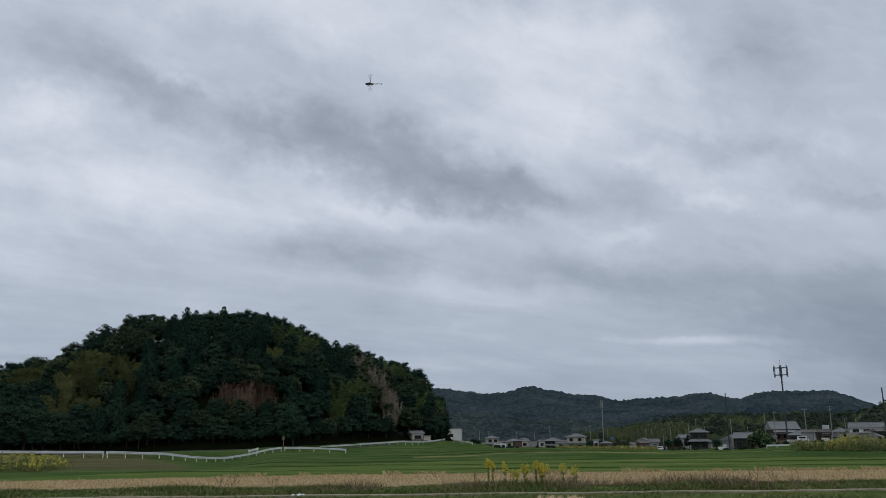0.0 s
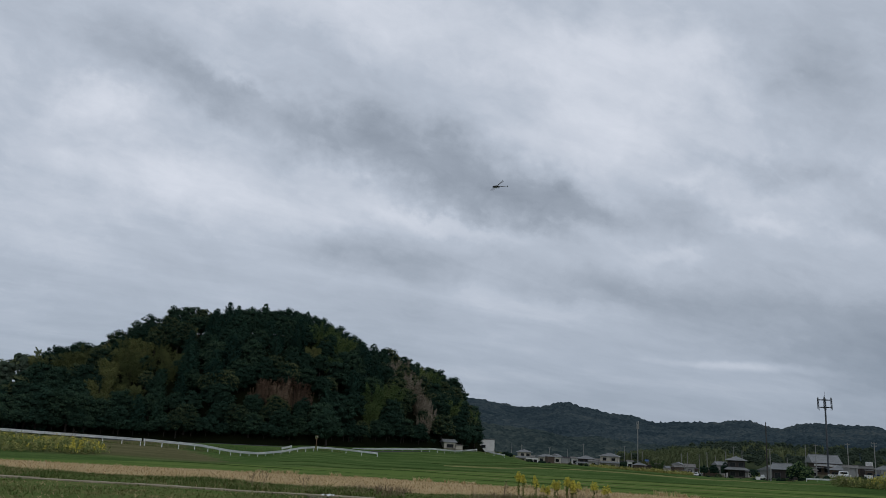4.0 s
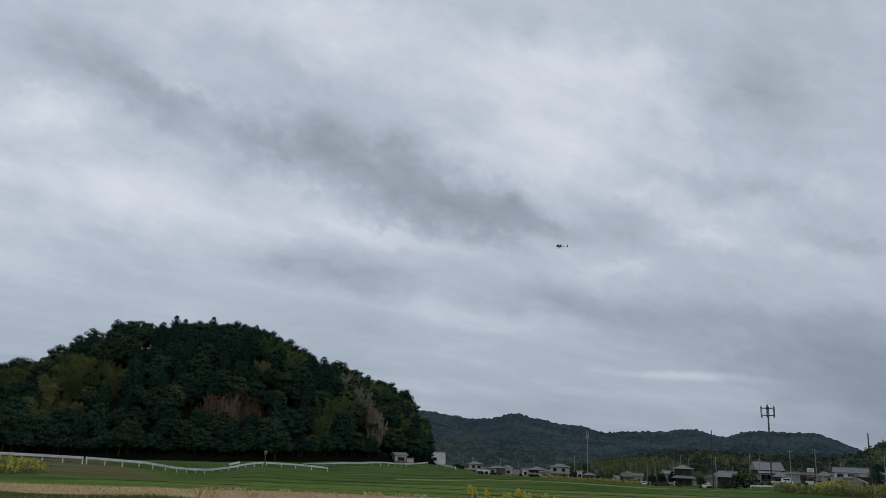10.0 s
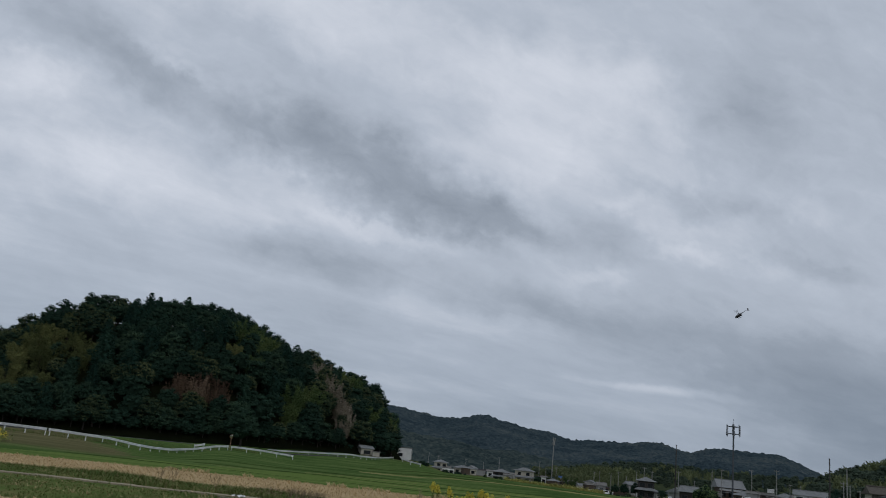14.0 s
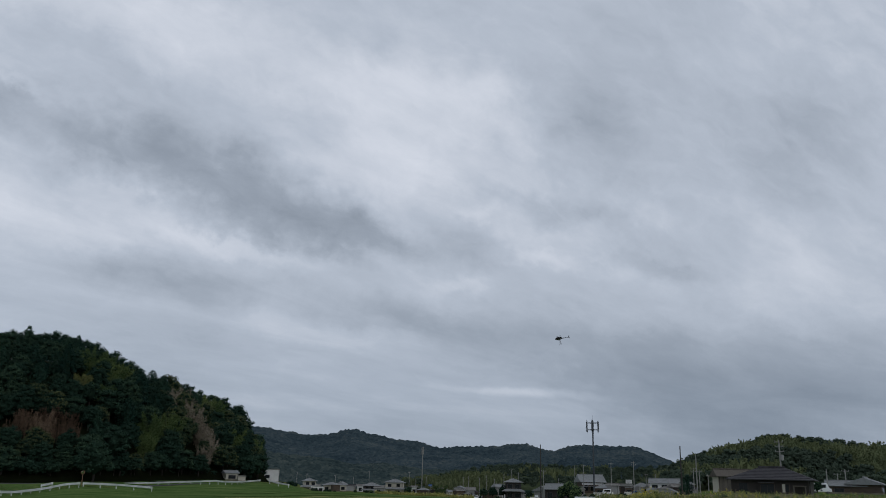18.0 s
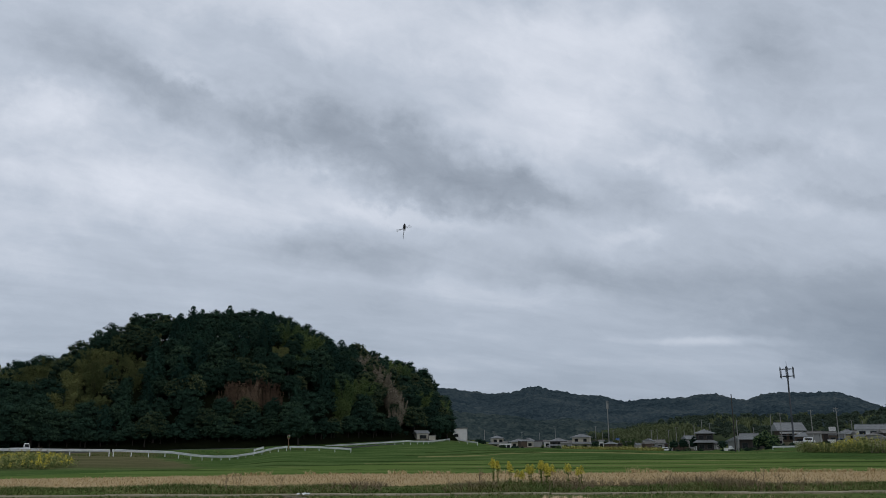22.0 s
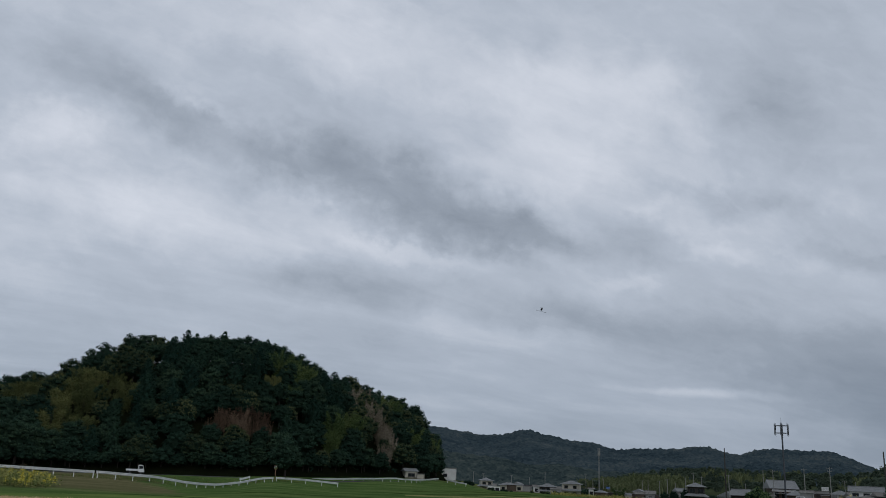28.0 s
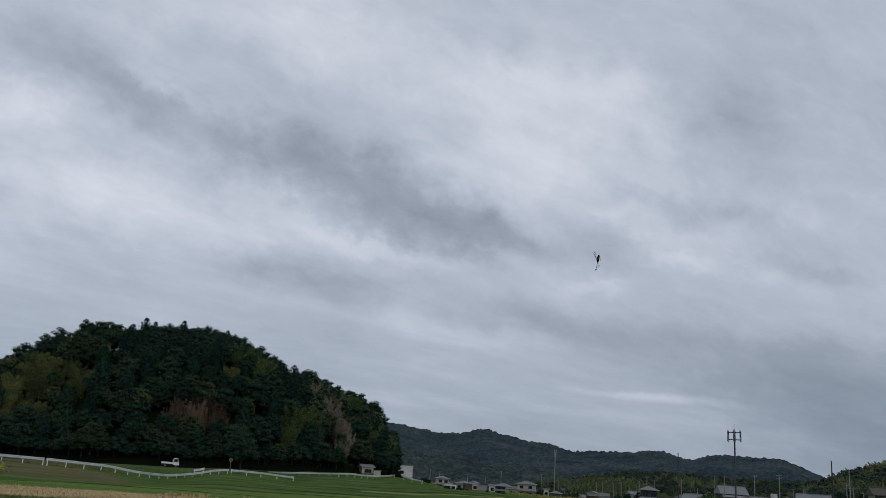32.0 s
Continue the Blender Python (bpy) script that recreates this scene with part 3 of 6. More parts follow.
def canopy_mesh(mat, rng, wide, tall, base, clumps, leaves, size, core=0.66, reach=(0.24, 0.40), inner=None):
    """A broadleaved crown: domed clumps of leaves over an uneven ovoid, round solid cores, in M_inner's shade colour by
    default.
    """
    middle, scale = np.array([0, 0, base + tall]), np.array([wide, wide, tall])
    i = np.arange(clumps)
    up = 1 - 1.55 * (i + 0.5) / clumps + rng.normal(0, 0.06, clumps)
    up = np.clip(up, -0.75, 0.99)
    a = i * 2.39996 + rng.normal(0, 0.25, clumps)
    flat = np.sqrt(1 - up * up)
    q = np.stack([np.cos(a) * flat, np.sin(a) * flat, up], 1)
    mids = q * scale * rng.uniform(0.62, 0.90, (clumps, 1)) + middle
    rad = wide * rng.uniform(*reach, clumps)
    share = np.maximum(8, (leaves * rad ** 2 / (rad ** 2).sum())).astype(int)
    e = ball(rng, int(share.sum()))
    e[:, 2] = np.abs(e[:, 2]) * 1.2 - 0.25
    r = np.repeat(rad, share)[:, None]
    c = np.repeat(mids, share, 0) + e * r * rng.uniform(0.72, 1.12, (len(e), 1)) * np.array([1, 1, 0.72])
    v, f = leaf_quads(rng, c, e * 0.7 + np.array([0, 0, 0.55]), size, 1.2, 0.6)
    faces, verts = [tuple(t) for t in f.tolist()], v.tolist()
    k = len(faces)
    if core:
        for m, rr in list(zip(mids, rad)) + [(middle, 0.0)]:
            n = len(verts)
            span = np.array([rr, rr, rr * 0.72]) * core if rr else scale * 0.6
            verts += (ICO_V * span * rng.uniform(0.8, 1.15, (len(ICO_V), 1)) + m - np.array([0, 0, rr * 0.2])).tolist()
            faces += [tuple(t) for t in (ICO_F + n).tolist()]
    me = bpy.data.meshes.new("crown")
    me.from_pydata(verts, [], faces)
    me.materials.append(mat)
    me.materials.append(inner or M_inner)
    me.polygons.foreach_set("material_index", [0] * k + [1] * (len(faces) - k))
    return me


def conifer_mesh(mat, rng, wide, top, levels, per, size):
    """A conifer: whorls of ascending sprays that narrow to a ragged point, round a solid core in M_inner's shade
    colour.
    """
    cs, ns = [], []
    for lv in range(levels):
        s = lv / (levels - 1)
        h = 1.0 + (top - 1.0) * s
        reach = (wide * (1 - s ** 3.0) + 0.55) * rng.uniform(0.8, 1.15)
        arms = 7 if s < 0.6 else 5 if s < 0.9 else 3
        for j in range(arms):
            a = lv * 1.1 + j * 6.283 / arms + rng.normal(0, 0.2)
            out = np.array([math.cos(a), math.sin(a), 0.0])
            t = rng.random(per) ** 0.6
            c = out * (reach * t)[:, None] + np.array([0, 0, 1.0]) * (h + 0.28 * reach * t - 0.20 * reach * t * t)[:, None]
            cs.append(c + rng.normal(0, 1, (per, 3)) * np.array([0.16, 0.16, 0.11]))
            ns.append(np.tile(out * 0.5 + np.array([0, 0, 0.8]), (per, 1)))
    cs.append(np.array([0, 0, top]) + np.abs(rng.normal(0, 1, (14, 3))) * np.array([0.12, 0.12, 0.12]))
    ns.append(ball(rng, 14))
    v, f = leaf_quads(rng, np.concatenate(cs), np.concatenate(ns), size, 1.5, 0.5)
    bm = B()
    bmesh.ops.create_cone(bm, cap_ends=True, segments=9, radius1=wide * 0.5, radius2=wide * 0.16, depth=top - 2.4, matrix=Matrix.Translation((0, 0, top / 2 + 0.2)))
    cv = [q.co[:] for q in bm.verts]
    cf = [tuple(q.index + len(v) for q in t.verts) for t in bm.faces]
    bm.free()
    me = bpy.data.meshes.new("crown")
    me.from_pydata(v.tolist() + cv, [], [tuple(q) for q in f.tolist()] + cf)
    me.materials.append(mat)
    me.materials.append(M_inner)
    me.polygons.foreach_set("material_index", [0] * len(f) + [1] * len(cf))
    return me


def plume_mesh(mat, rng, culms, heights, spread, fat, per, low, size, thin, arch, core=0.0):
    """Feathery upright culms: leaves hang along each stem, thinning to an arched tip."""
    vs, fs, n = [], [], 0
    for i in range(culms):
        a, rr = i * 2.4 + rng.uniform(-0.4, 0.4), spread * math.sqrt((i + 0.5) / culms)
        h = rng.uniform(*heights)
        lean = np.array([math.cos(a + rng.uniform(-0.8, 0.8)), math.sin(a + rng.uniform(-0.8, 0.8)), 0.0])
        base = np.array([rr * math.cos(a), rr * math.sin(a), 0.0])
        s = low + (1 - low) * rng.random(per) ** 0.85
        c = base + lean * (arch * s ** 2.2)[:, None] + np.array([0, 0, 1.0]) * (h * (s - 0.10 * arch * s ** 4))[:, None]
        c = c + ball(rng, per) * (fat * np.sqrt(rng.random(per)) * (1.15 - s * 0.6))[:, None] * np.array([1, 1, 1.3])
        v, f = leaf_quads(rng, c, ball(rng, per) * np.array([1, 1, 0.4]) + np.array([0, 0, 0.35]), size, 1.25, thin * 1.6)
        st = np.array([[-0.045, 0, 0], [0.045, 0, 0], [0.02, 0, 1], [-0.02, 0, 1]])
        pole = st[:, :1] * np.array([[math.sin(a), -math.cos(a), 0]]) + st[:, 2:] * (lean * arch * 0.3 + np.array([0, 0, h * 0.6])) + base
        v = np.concatenate([v, pole])
        f = np.concatenate([f, [[len(v) - 4, len(v) - 3, len(v) - 2, len(v) - 1]]])
        vs.append(v)
        fs.append(f + n)
        n += len(v)
    faces = np.concatenate(fs).tolist()
    if core:
        for i in range(7):
            a, h = i * 2.4, rng.uniform(*heights) * 0.42
            rr = spread * math.sqrt((i + 0.3) / 8)
            vs.append(ICO_V * np.array([core, core, h]) * rng.uniform(0.75, 1.2, (len(ICO_V), 1)) + np.array([rr * math.cos(a), rr * math.sin(a), h]))
            faces += (ICO_F + n).tolist()
            n += len(ICO_V)
    me = bpy.data.meshes.new("crown")
    me.from_pydata(np.concatenate(vs).tolist(), [], faces)
    me.materials.append(mat)
    return me


def trunk_mesh(rng, height, r, limbs=5, spread=1.6):
    bm = B()
    top = Vector((rng.uniform(-0.3, 0.3), rng.uniform(-0.3, 0.3), height))
    tube(bm, (0, 0, -0.6), top * 0.5, r, r * 0.75, 7)
    tube(bm, top * 0.5, top, r * 0.75, r * 0.35, 7)
    for i in range(limbs):
        a = i * 2.4 + rng.uniform(0, 1)
        h = height * rng.uniform(0.4, 0.8)
        tube(bm, (0, 0, h), (spread * math.cos(a), spread * math.sin(a), h + spread * rng.uniform(0.5, 1.1)), r * 0.4, r * 0.12, 5)
    me = bpy.data.meshes.new("trunk")
    bm.to_mesh(me)
    bm.free()
    me.materials.append(M_bark)
    return me


def tree_kind(kind, seed, fine=1.0, far=False):
    """(trunk mesh, crown mesh, height) for one kind of tree."""
    rng = np.random.default_rng(seed)
    grow = 1 / math.sqrt(fine)
    if kind == "conifer":
        return trunk_mesh(rng, 8.5, 0.22, 0), conifer_mesh(M_far_green if far else M_leaf_conifer, rng, rng.uniform(2.0, 2.5), rng.uniform(9.0, 10.0), int(22 * fine ** 0.5), int(14 * fine ** 0.5) + 1, 0.20 * grow), 9.8
    if far and kind in ("bamboo", "fresh"):
        return trunk_mesh(rng, 5.0, 0.1, 3), plume_mesh(M_far_olive, rng, 10, (6.4, 9.4), 2.4, 0.85, int(240 * fine), 0.2, 0.155 * grow, 0.4, 1.4, 0.95), 9.2
    if kind in ("bamboo", "fresh"):
        mat = M_leaf_olive if kind == "bamboo" else M_leaf_fresh
        return trunk_mesh(rng, 6.0, 0.07, 4, 1.0), plume_mesh(mat, rng, 19, (6.0, 9.6), 2.5, 1.0, int(112 * fine), 0.12, 0.24 * grow, 0.27, 1.8), 9.6
    if kind in ("withered", "bare"):
        mat = M_leaf_brown if kind == "withered" else M_twig_grey
        return trunk_mesh(rng, 6.0, 0.09, 8, 1.2), plume_mesh(mat, rng, 26, (5.0, 9.2), 2.7, 0.60, int(90 * fine), 0.2, 0.24 * grow, 0.14, 0.6), 9.2
    if kind == "open":
        return trunk_mesh(rng, 7.0, 0.2, 9, 2.0), canopy_mesh(M_leaf_dark, rng, 2.4, 4.0, 0.6, 22, int(1500 * fine), 0.16 * grow, 0.55, (0.22, 0.40)), 8.4
    if kind == "edge":
        return trunk_mesh(rng, 7.0, 0.2, 6, 2.0), canopy_mesh(M_leaf_dark, rng, 3.4, 2.9, 2.7, 26, int(900 * fine), 0.21 * grow, 0.66, (0.24, 0.40), M_inner), 8.4
    wide, tall = rng.uniform(2.7, 3.3), rng.uniform(3.4, 4.1)
    mat = M_leaf_oak if kind == "oak" else M_leaf_garden if kind == "garden" else M_far_green if far else M_leaf_dark
    return trunk_mesh(rng, 6.0, 0.24), canopy_mesh(mat, rng, wide, tall, 0.3, 16 if far else 34, int(1600 * fine), 0.175 * grow, 0.92 if far else 0.66, (0.32, 0.46) if far else (0.24, 0.40), M_far_green if far else None), 0.3 + tall * 1.95


TREE_KINDS = {
    "evergreen": ("broadleaved evergreen tree with a dense dark crown", [11, 12, 13, 14, 15, 16]),
    "conifer": ("dark green conifer with a pointed crown", [21, 22, 23, 24]),
    "bamboo": ("olive-yellow bamboo clump with feathery drooping tops", [31, 32, 33]),
    "fresh": ("light green bamboo clump among darker trees", [41, 42]),
    "withered": ("reddish brown withered bamboo clump", [51, 52]),
    "oak": ("olive-brown broadleaved tree at the edge of the dark wood", [81, 82, 83]),
    "open": ("broadleaved tree with a thin open crown against the sky", [86, 87, 88]),
    "edge": ("evergreen tree overhanging the foot of the hill", [94, 95, 96]),
    "bare": ("grey-beige leafless thicket with upright twigs", [61, 62]),
    "garden": ("rounded mid-green garden tree beside the village houses", [91, 92, 93]),
}
TREE_MESH = {k: [tree_kind(k, s) for s in seeds] for k, (_, seeds) in TREE_KINDS.items() if k != "garden"}
TREE_MESH["garden"] = [tree_kind("garden", s, 0.4) for s in (91, 92, 93)]
BUSH_MESH = [tree_kind("evergreen", s, 0.35) for s in (71, 72, 73)]
FAR_MESH = {k: [tree_kind(k, s, 0.17, True) for s in seeds[:3]] for k, (_, seeds) in TREE_KINDS.items() if k in ("evergreen", "bamboo", "fresh", "conifer")}


def tree(kind, p, scale, turn, group, lean=(0, 0), top=None):
    """One tree; with top given, it is scaled to reach that height."""
    trunk, crown, tall = random.choice(BUSH_MESH if scale < 0.55 and kind == "evergreen" else TREE_MESH[kind])
    if top is not None:
        scale = (top - p[2]) / tall
    name = {"conifer": "conifer", "bamboo": "bamboo", "fresh": "bamboo", "withered": "bamboo", "bare": "thicket"}.get(kind, "tree")
    ob = new(name)
    ob.matrix_world = Matrix.LocRotScale(p, Euler((lean[0], lean[1], turn)), (scale * random.uniform(0.92, 1.12), scale * random.uniform(0.92, 1.12), scale))
    tagged(ob, TREE_KINDS[kind][0], "bamboo" if name == "bamboo" else "tree", group)
    link("trunk", trunk, ob)
    link("crown", crown, ob)
    return ob


def scatter(count, sampler, gap, seed):
    """Random places that keep a gap (metres) from one another."""
    rng = random.Random(seed)
    done = []
    for _ in range(count):
        az, d = sampler(rng)
        p = at(az, d)
        if all((p.x - q[0].x) ** 2 + (p.y - q[0].y) ** 2 > gap * gap for q in done):
            done.append((p, az, d))
    return done


def hill_kind(az, el, rng):
    """What grows where on the hill."""
    r = rng.random()
    if abs(az + 3.9 + 0.55 * (el - 2.0)) < 0.7 and 1.7 < el < 6.2:
        return "bare" if r < (0.75 if el < 4.0 else 0.3) else "oak"
    if -8.4 < az < -6.2 and 2.2 < el < 3.7:
        return "fresh" if r < 0.55 else "evergreen"
    if -11.6 < az < -9.6 and 5.6 < el < 7.2:
        return "fresh" if r < 0.55 else "oak" if r < 0.8 else "evergreen"
    if az < -21.8 + 0.52 * (el - 3):
        if el < 3.3 and -29.5 < az < -25.4:
            return "evergreen"
        if el < 2.2:
            return "evergreen" if r < 0.8 else "oak"
        return "bamboo" if r < 0.66 else "oak" if r < 0.86 else "evergreen"
    if -25.4 < az < -22.8 and el < 3.2:
        return rng.choice(["oak", "bamboo", "withered"]) if el > 2.3 else "evergreen"
    if az < -15.5 and el > 1.0:
        return "conifer" if r < 0.50 else "bamboo" if r < 0.53 and el > 6.5 else "evergreen"
    if el > 5.6 and az < -8:
        return "conifer" if r < 0.55 else "bamboo" if r < 0.59 else "evergreen"
    if az > -5.5:
        return "oak" if r < 0.42 else "fresh" if r < 0.52 and el > 1.5 else "evergreen"
    return "conifer" if r < 0.16 else "fresh" if r < 0.19 and el > 3 else "oak" if r < 0.36 else "evergreen"


def hill_spot(rng):
    az = rng.uniform(-36, -0.2)
    d0, _ = hill_base(az)
    return az, d0 + 1.5 + rng.random() ** 1.1 * 60


GROUP = "trees of the hill"
for p, az, d in scatter(6500, hill_spot, 3.9, 5):
    z = hill_z(az, d) - 0.4
    el = math.degrees(math.atan2(z + 5 - EYE_Z, d))
    kind = hill_kind(az, el, random)
    size = random.uniform(0.66, 1.12) * (0.95 if kind == "conifer" else 1.0)
    up = d - hill_base(az)[0]
    if -16.2 < az < -10.9 and up < 17:
        if up > 8.0:
            continue
        size *= 0.72
    if kind in ("bare", "bamboo"):
        size *= 0.78
    room = EYE_Z + d * math.tan(radians(crest_el(az) - 0.15)) - z
    size = min(size, room / 9.3)
    if size > 0.34:
        tree(kind, (p.x, p.y, z), size, random.uniform(0, 6.28), GROUP)

# the row of trees that stands against the sky
az = -28.6
while az < 0.05:
    d0, z0 = hill_base(az)
    d = (d0 + 60 if az < -6 else d0 + 60 + (az + 6) * 6) + random.uniform(-3, 3)
    z = hill_z(az, d) - 0.5
    if az < -23:
        kind = random.choice(("bamboo", "oak", "evergreen", "open"))
    elif az < -19.3:
        kind = random.choice(("open", "oak", "bamboo"))
    elif az < -10.5:
        kind = random.choice(("conifer", "evergreen", "evergreen", "evergreen", "bamboo"))
    elif az < -6.8:
        kind = random.choice(("conifer", "evergreen", "evergreen"))
    else:
        kind = random.choice(("oak", "open", "evergreen")) if az < -2.6 else "evergreen"
    p = at(az, d)
    top = EYE_Z + d * math.tan(radians(crest_el(az) + random.uniform(-0.20, 0.12)))
    if top > z + 2.5:
        tree(kind, (p.x, p.y, z), 1.0, random.uniform(0, 6.28), GROUP, (0, 0), top)
    az += random.uniform(0.55, 0.95)

for p, az, d in scatter(60, lambda r: (lambda a: (a, hill_base(a)[0] + r.uniform(10.0, 14.5)))(r.uniform(-15.4, -11.8)), 2.6, 15):
    tree("withered", (p.x, p.y, hill_z(az, d) - 0.4), random.uniform(0.48, 0.76), random.uniform(0, 6.28), GROUP)
for p, az, d in scatter(80, lambda r: (lambda a: (a, hill_base(a)[0] + r.uniform(3.0, 9.0)))(r.uniform(-16.2, -10.8)), 3.4, 16):
    tree(random.choice(("evergreen", "evergreen", "oak")), (p.x, p.y, hill_z(az, d) - 0.9), random.uniform(0.56, 0.70), random.uniform(0, 6.28), GROUP)
for p, az, d in scatter(60, lambda r: (lambda a: (a, hill_base(a)[0] + r.uniform(14.5, 18.0)))(r.uniform(-16.2, -10.8)), 3.6, 17):
    tree("evergreen", (p.x, p.y, hill_z(az, d) - 0.6), random.uniform(0.7, 0.95), random.uniform(0, 6.28), GROUP)


for p, az, d in scatter(260, lambda r: (lambda a: (a, hill_base(a)[0] + r.uniform(3.0, 26.0)))(r.uniform(-22.5, -16.3)), 4.4, 18):
    tree("evergreen", (p.x, p.y, hill_z(az, d) - 0.6), random.uniform(0.6, 0.8), random.uniform(0, 6.28), GROUP)
for kind, az, el in (("open", -23.3, 7.05), ("open", -22.5, 7.5), ("open", -21.1, 8.2), ("open", -20.3, 8.25), ("open", -19.7, 8.3), ("conifer", -17.6, 8.72), ("conifer", -17.0, 8.55), ("conifer", -15.2, 8.85), ("conifer", -13.1, 8.68), ("conifer", -12.3, 8.55),
                     ("evergreen", -16.0, 8.45), ("evergreen", -14.2, 8.5), ("evergreen", -11.3, 8.35), ("oak", -6.4, 6.45), ("open", -5.3, 6.05), ("evergreen", -9.0, 7.15), ("evergreen", -3.5, 5.4), ("evergreen", -1.75, 4.7)):
    d = hill_base(az)[0] + (56 if az < -6 else 56 + (az + 6) * 6)
    p = at(az, d)
    tree(kind, (p.x, p.y, hill_z(az, d) - 0.5), 1.0, az * 5, GROUP, (0, 0), EYE_Z + d * math.tan(radians(el)))


def single(kind, az, el, scale):
    """One tree that stands out of the wood where its middle shows at that azimuth and elevation."""
    for d in np.arange(hill_base(az)[0] - 3, hill_base(az)[0] + 60, 1.0):
        z = hill_z(az, d) - 0.4
        if math.degrees(math.atan2(z + 5.5 * scale - EYE_Z, d)) >= el:
            break
    p = at(az, d - 2.0)
    tree(kind, (p.x, p.y, z), scale, az * 7, GROUP)


for kind, az, el, scale in (("oak", -14.2, 5.0, 0.85), ("fresh", -10.6, 6.5, 0.75), ("fresh", -10.2, 6.1, 0.8), ("oak", -18.4, 3.5, 0.85), ("oak", -17.2, 3.7, 0.85), ("oak", -19.6, 1.3, 0.85), ("oak", -20.1, 0.7, 0.7),
                            ("oak", -16.3, 1.6, 0.8), ("bamboo", -17.5, 8.0, 0.6), ("bamboo", -15.7, 7.9, 0.65), ("bamboo", -12.0, 7.3, 0.6), ("evergreen", -9.4, 2.2, 1.05), ("evergreen", -10.3, 1.2, 1.0), ("bare", -3.6, 2.3, 0.72), ("bare", -4.0, 2.9, 0.78), ("bare", -4.5, 3.5, 0.78), ("bare", -4.9, 4.2, 0.72), ("bare", -5.4, 4.8, 0.6), ("bare", -3.8, 2.6, 0.8), ("bare", -4.25, 3.2, 0.85), ("bare", -4.7, 3.85, 0.85), ("bare", -5.1, 4.5, 0.75), ("bare", -3.3, 2.0, 0.7), ("evergreen", -27.6, 1.6, 1.05), ("evergreen", -26.7, 1.3, 1.0), ("evergreen", -25.9, 1.5, 0.95), ("evergreen", -28.4, 1.2, 0.9)):
    single(kind, az, el, scale)

# trees at the foot of the wood, whose crowns hang over the shade-coloured ground
az = -33.0
while az < -3.2:
    d0, z0 = hill_base(az)
    p = at(az, d0 + random.uniform(0.6, 3.0))
    tree("edge", (p.x, p.y, z0 - 0.3), random.uniform(0.52, 0.74), random.uniform(0, 6.28), GROUP)
    az += random.uniform(0.65, 1.05)

# low bushes that close the foot of the wood
for i in range(96):
    az = -34 + i * 0.348 + random.uniform(-0.15, 0.15)
    d0, z0 = hill_base(az)
    p = at(az, d0 + random.uniform(3.5, 7.0))
    s = random.uniform(0.36, 0.54)
    ob = tree("evergreen", (p.x, p.y, z0 - 1.3 * s), s, random.uniform(0, 6.28), "bushes at the foot of the hill")
    ob.name = "bush"
    tagged(ob, "dark evergreen bush at the foot of the wooded hill", "bush")


# ---- farther woods ----
def far_spot(a0, a1, d0, d1):
    return lambda rng: (rng.uniform(a0, a1), rng.uniform(d0, d1))


def joined_wood(name, label, trees):
    """Far trees as one object: (kind, place, scale, turn)."""
    vs, fs, n, mats, idx = [], [], 0, [], []
    for kind, p, sc, turn in trees:
        me = random.choice(FAR_MESH[kind])[1]
        v = np.empty(len(me.vertices) * 3)
        me.vertices.foreach_get("co", v)
        c, s_ = math.cos(turn), math.sin(turn)
        v = v.reshape(-1, 3) @ np.array([[c, s_, 0], [-s_, c, 0], [0, 0, 1]]) * sc + np.array(p)
        vs.append(v)
        fs += [tuple(q + n for q in f.vertices) for f in me.polygons]
        n += len(v)
        for m in me.materials:
            if m not in mats:
                mats.append(m)
        idx += [mats.index(me.materials[f.material_index]) for f in me.polygons]
    me = bpy.data.meshes.new(name)
    me.from_pydata(np.concatenate(vs).tolist(), [], fs)
    for m in mats:
        me.materials.append(m)
    me.polygons.foreach_set("material_index", idx)
    return tagged(link(name, me), label, "wood", kind="stuff")


# ridge behind the hill on its far side
far_trees = []
for p, az, d in scatter(700, far_spot(-38, -23, 275, 335), 6.5, 8):
    top = EYE_Z + 335 * math.tan(radians(float(np.interp(az, [-38, -31, -29, -26, -23], [3.6, 4.1, 4.6, 5.3, 5.8])))) - 9
    z = top * ((d - 262) / 73) ** 0.8
    far_trees.append(("evergreen" if random.random() < 0.85 else "bamboo", (p.x, p.y, z), random.uniform(0.9, 1.15), random.uniform(0, 6.28)))
joined_wood("ridge_wood", "dark wood on the farther ridge", far_trees)

RIGHT = [(26.5, 1.2), (27.5, 1.75), (28.5, 2.25), (29.9, 2.8), (32, 3.3), (33.5, 3.65), (35.25, 3.55), (37.3, 3.35), (41, 3.0), (43.5, 2.6)]
MID = [(9.5, 0.3), (11.8, 0.8), (13, 1.0), (15.7, 1.5), (18.3, 1.62), (20.6, 1.55), (25, 1.52), (27.8, 1.7), (30, 1.9)]


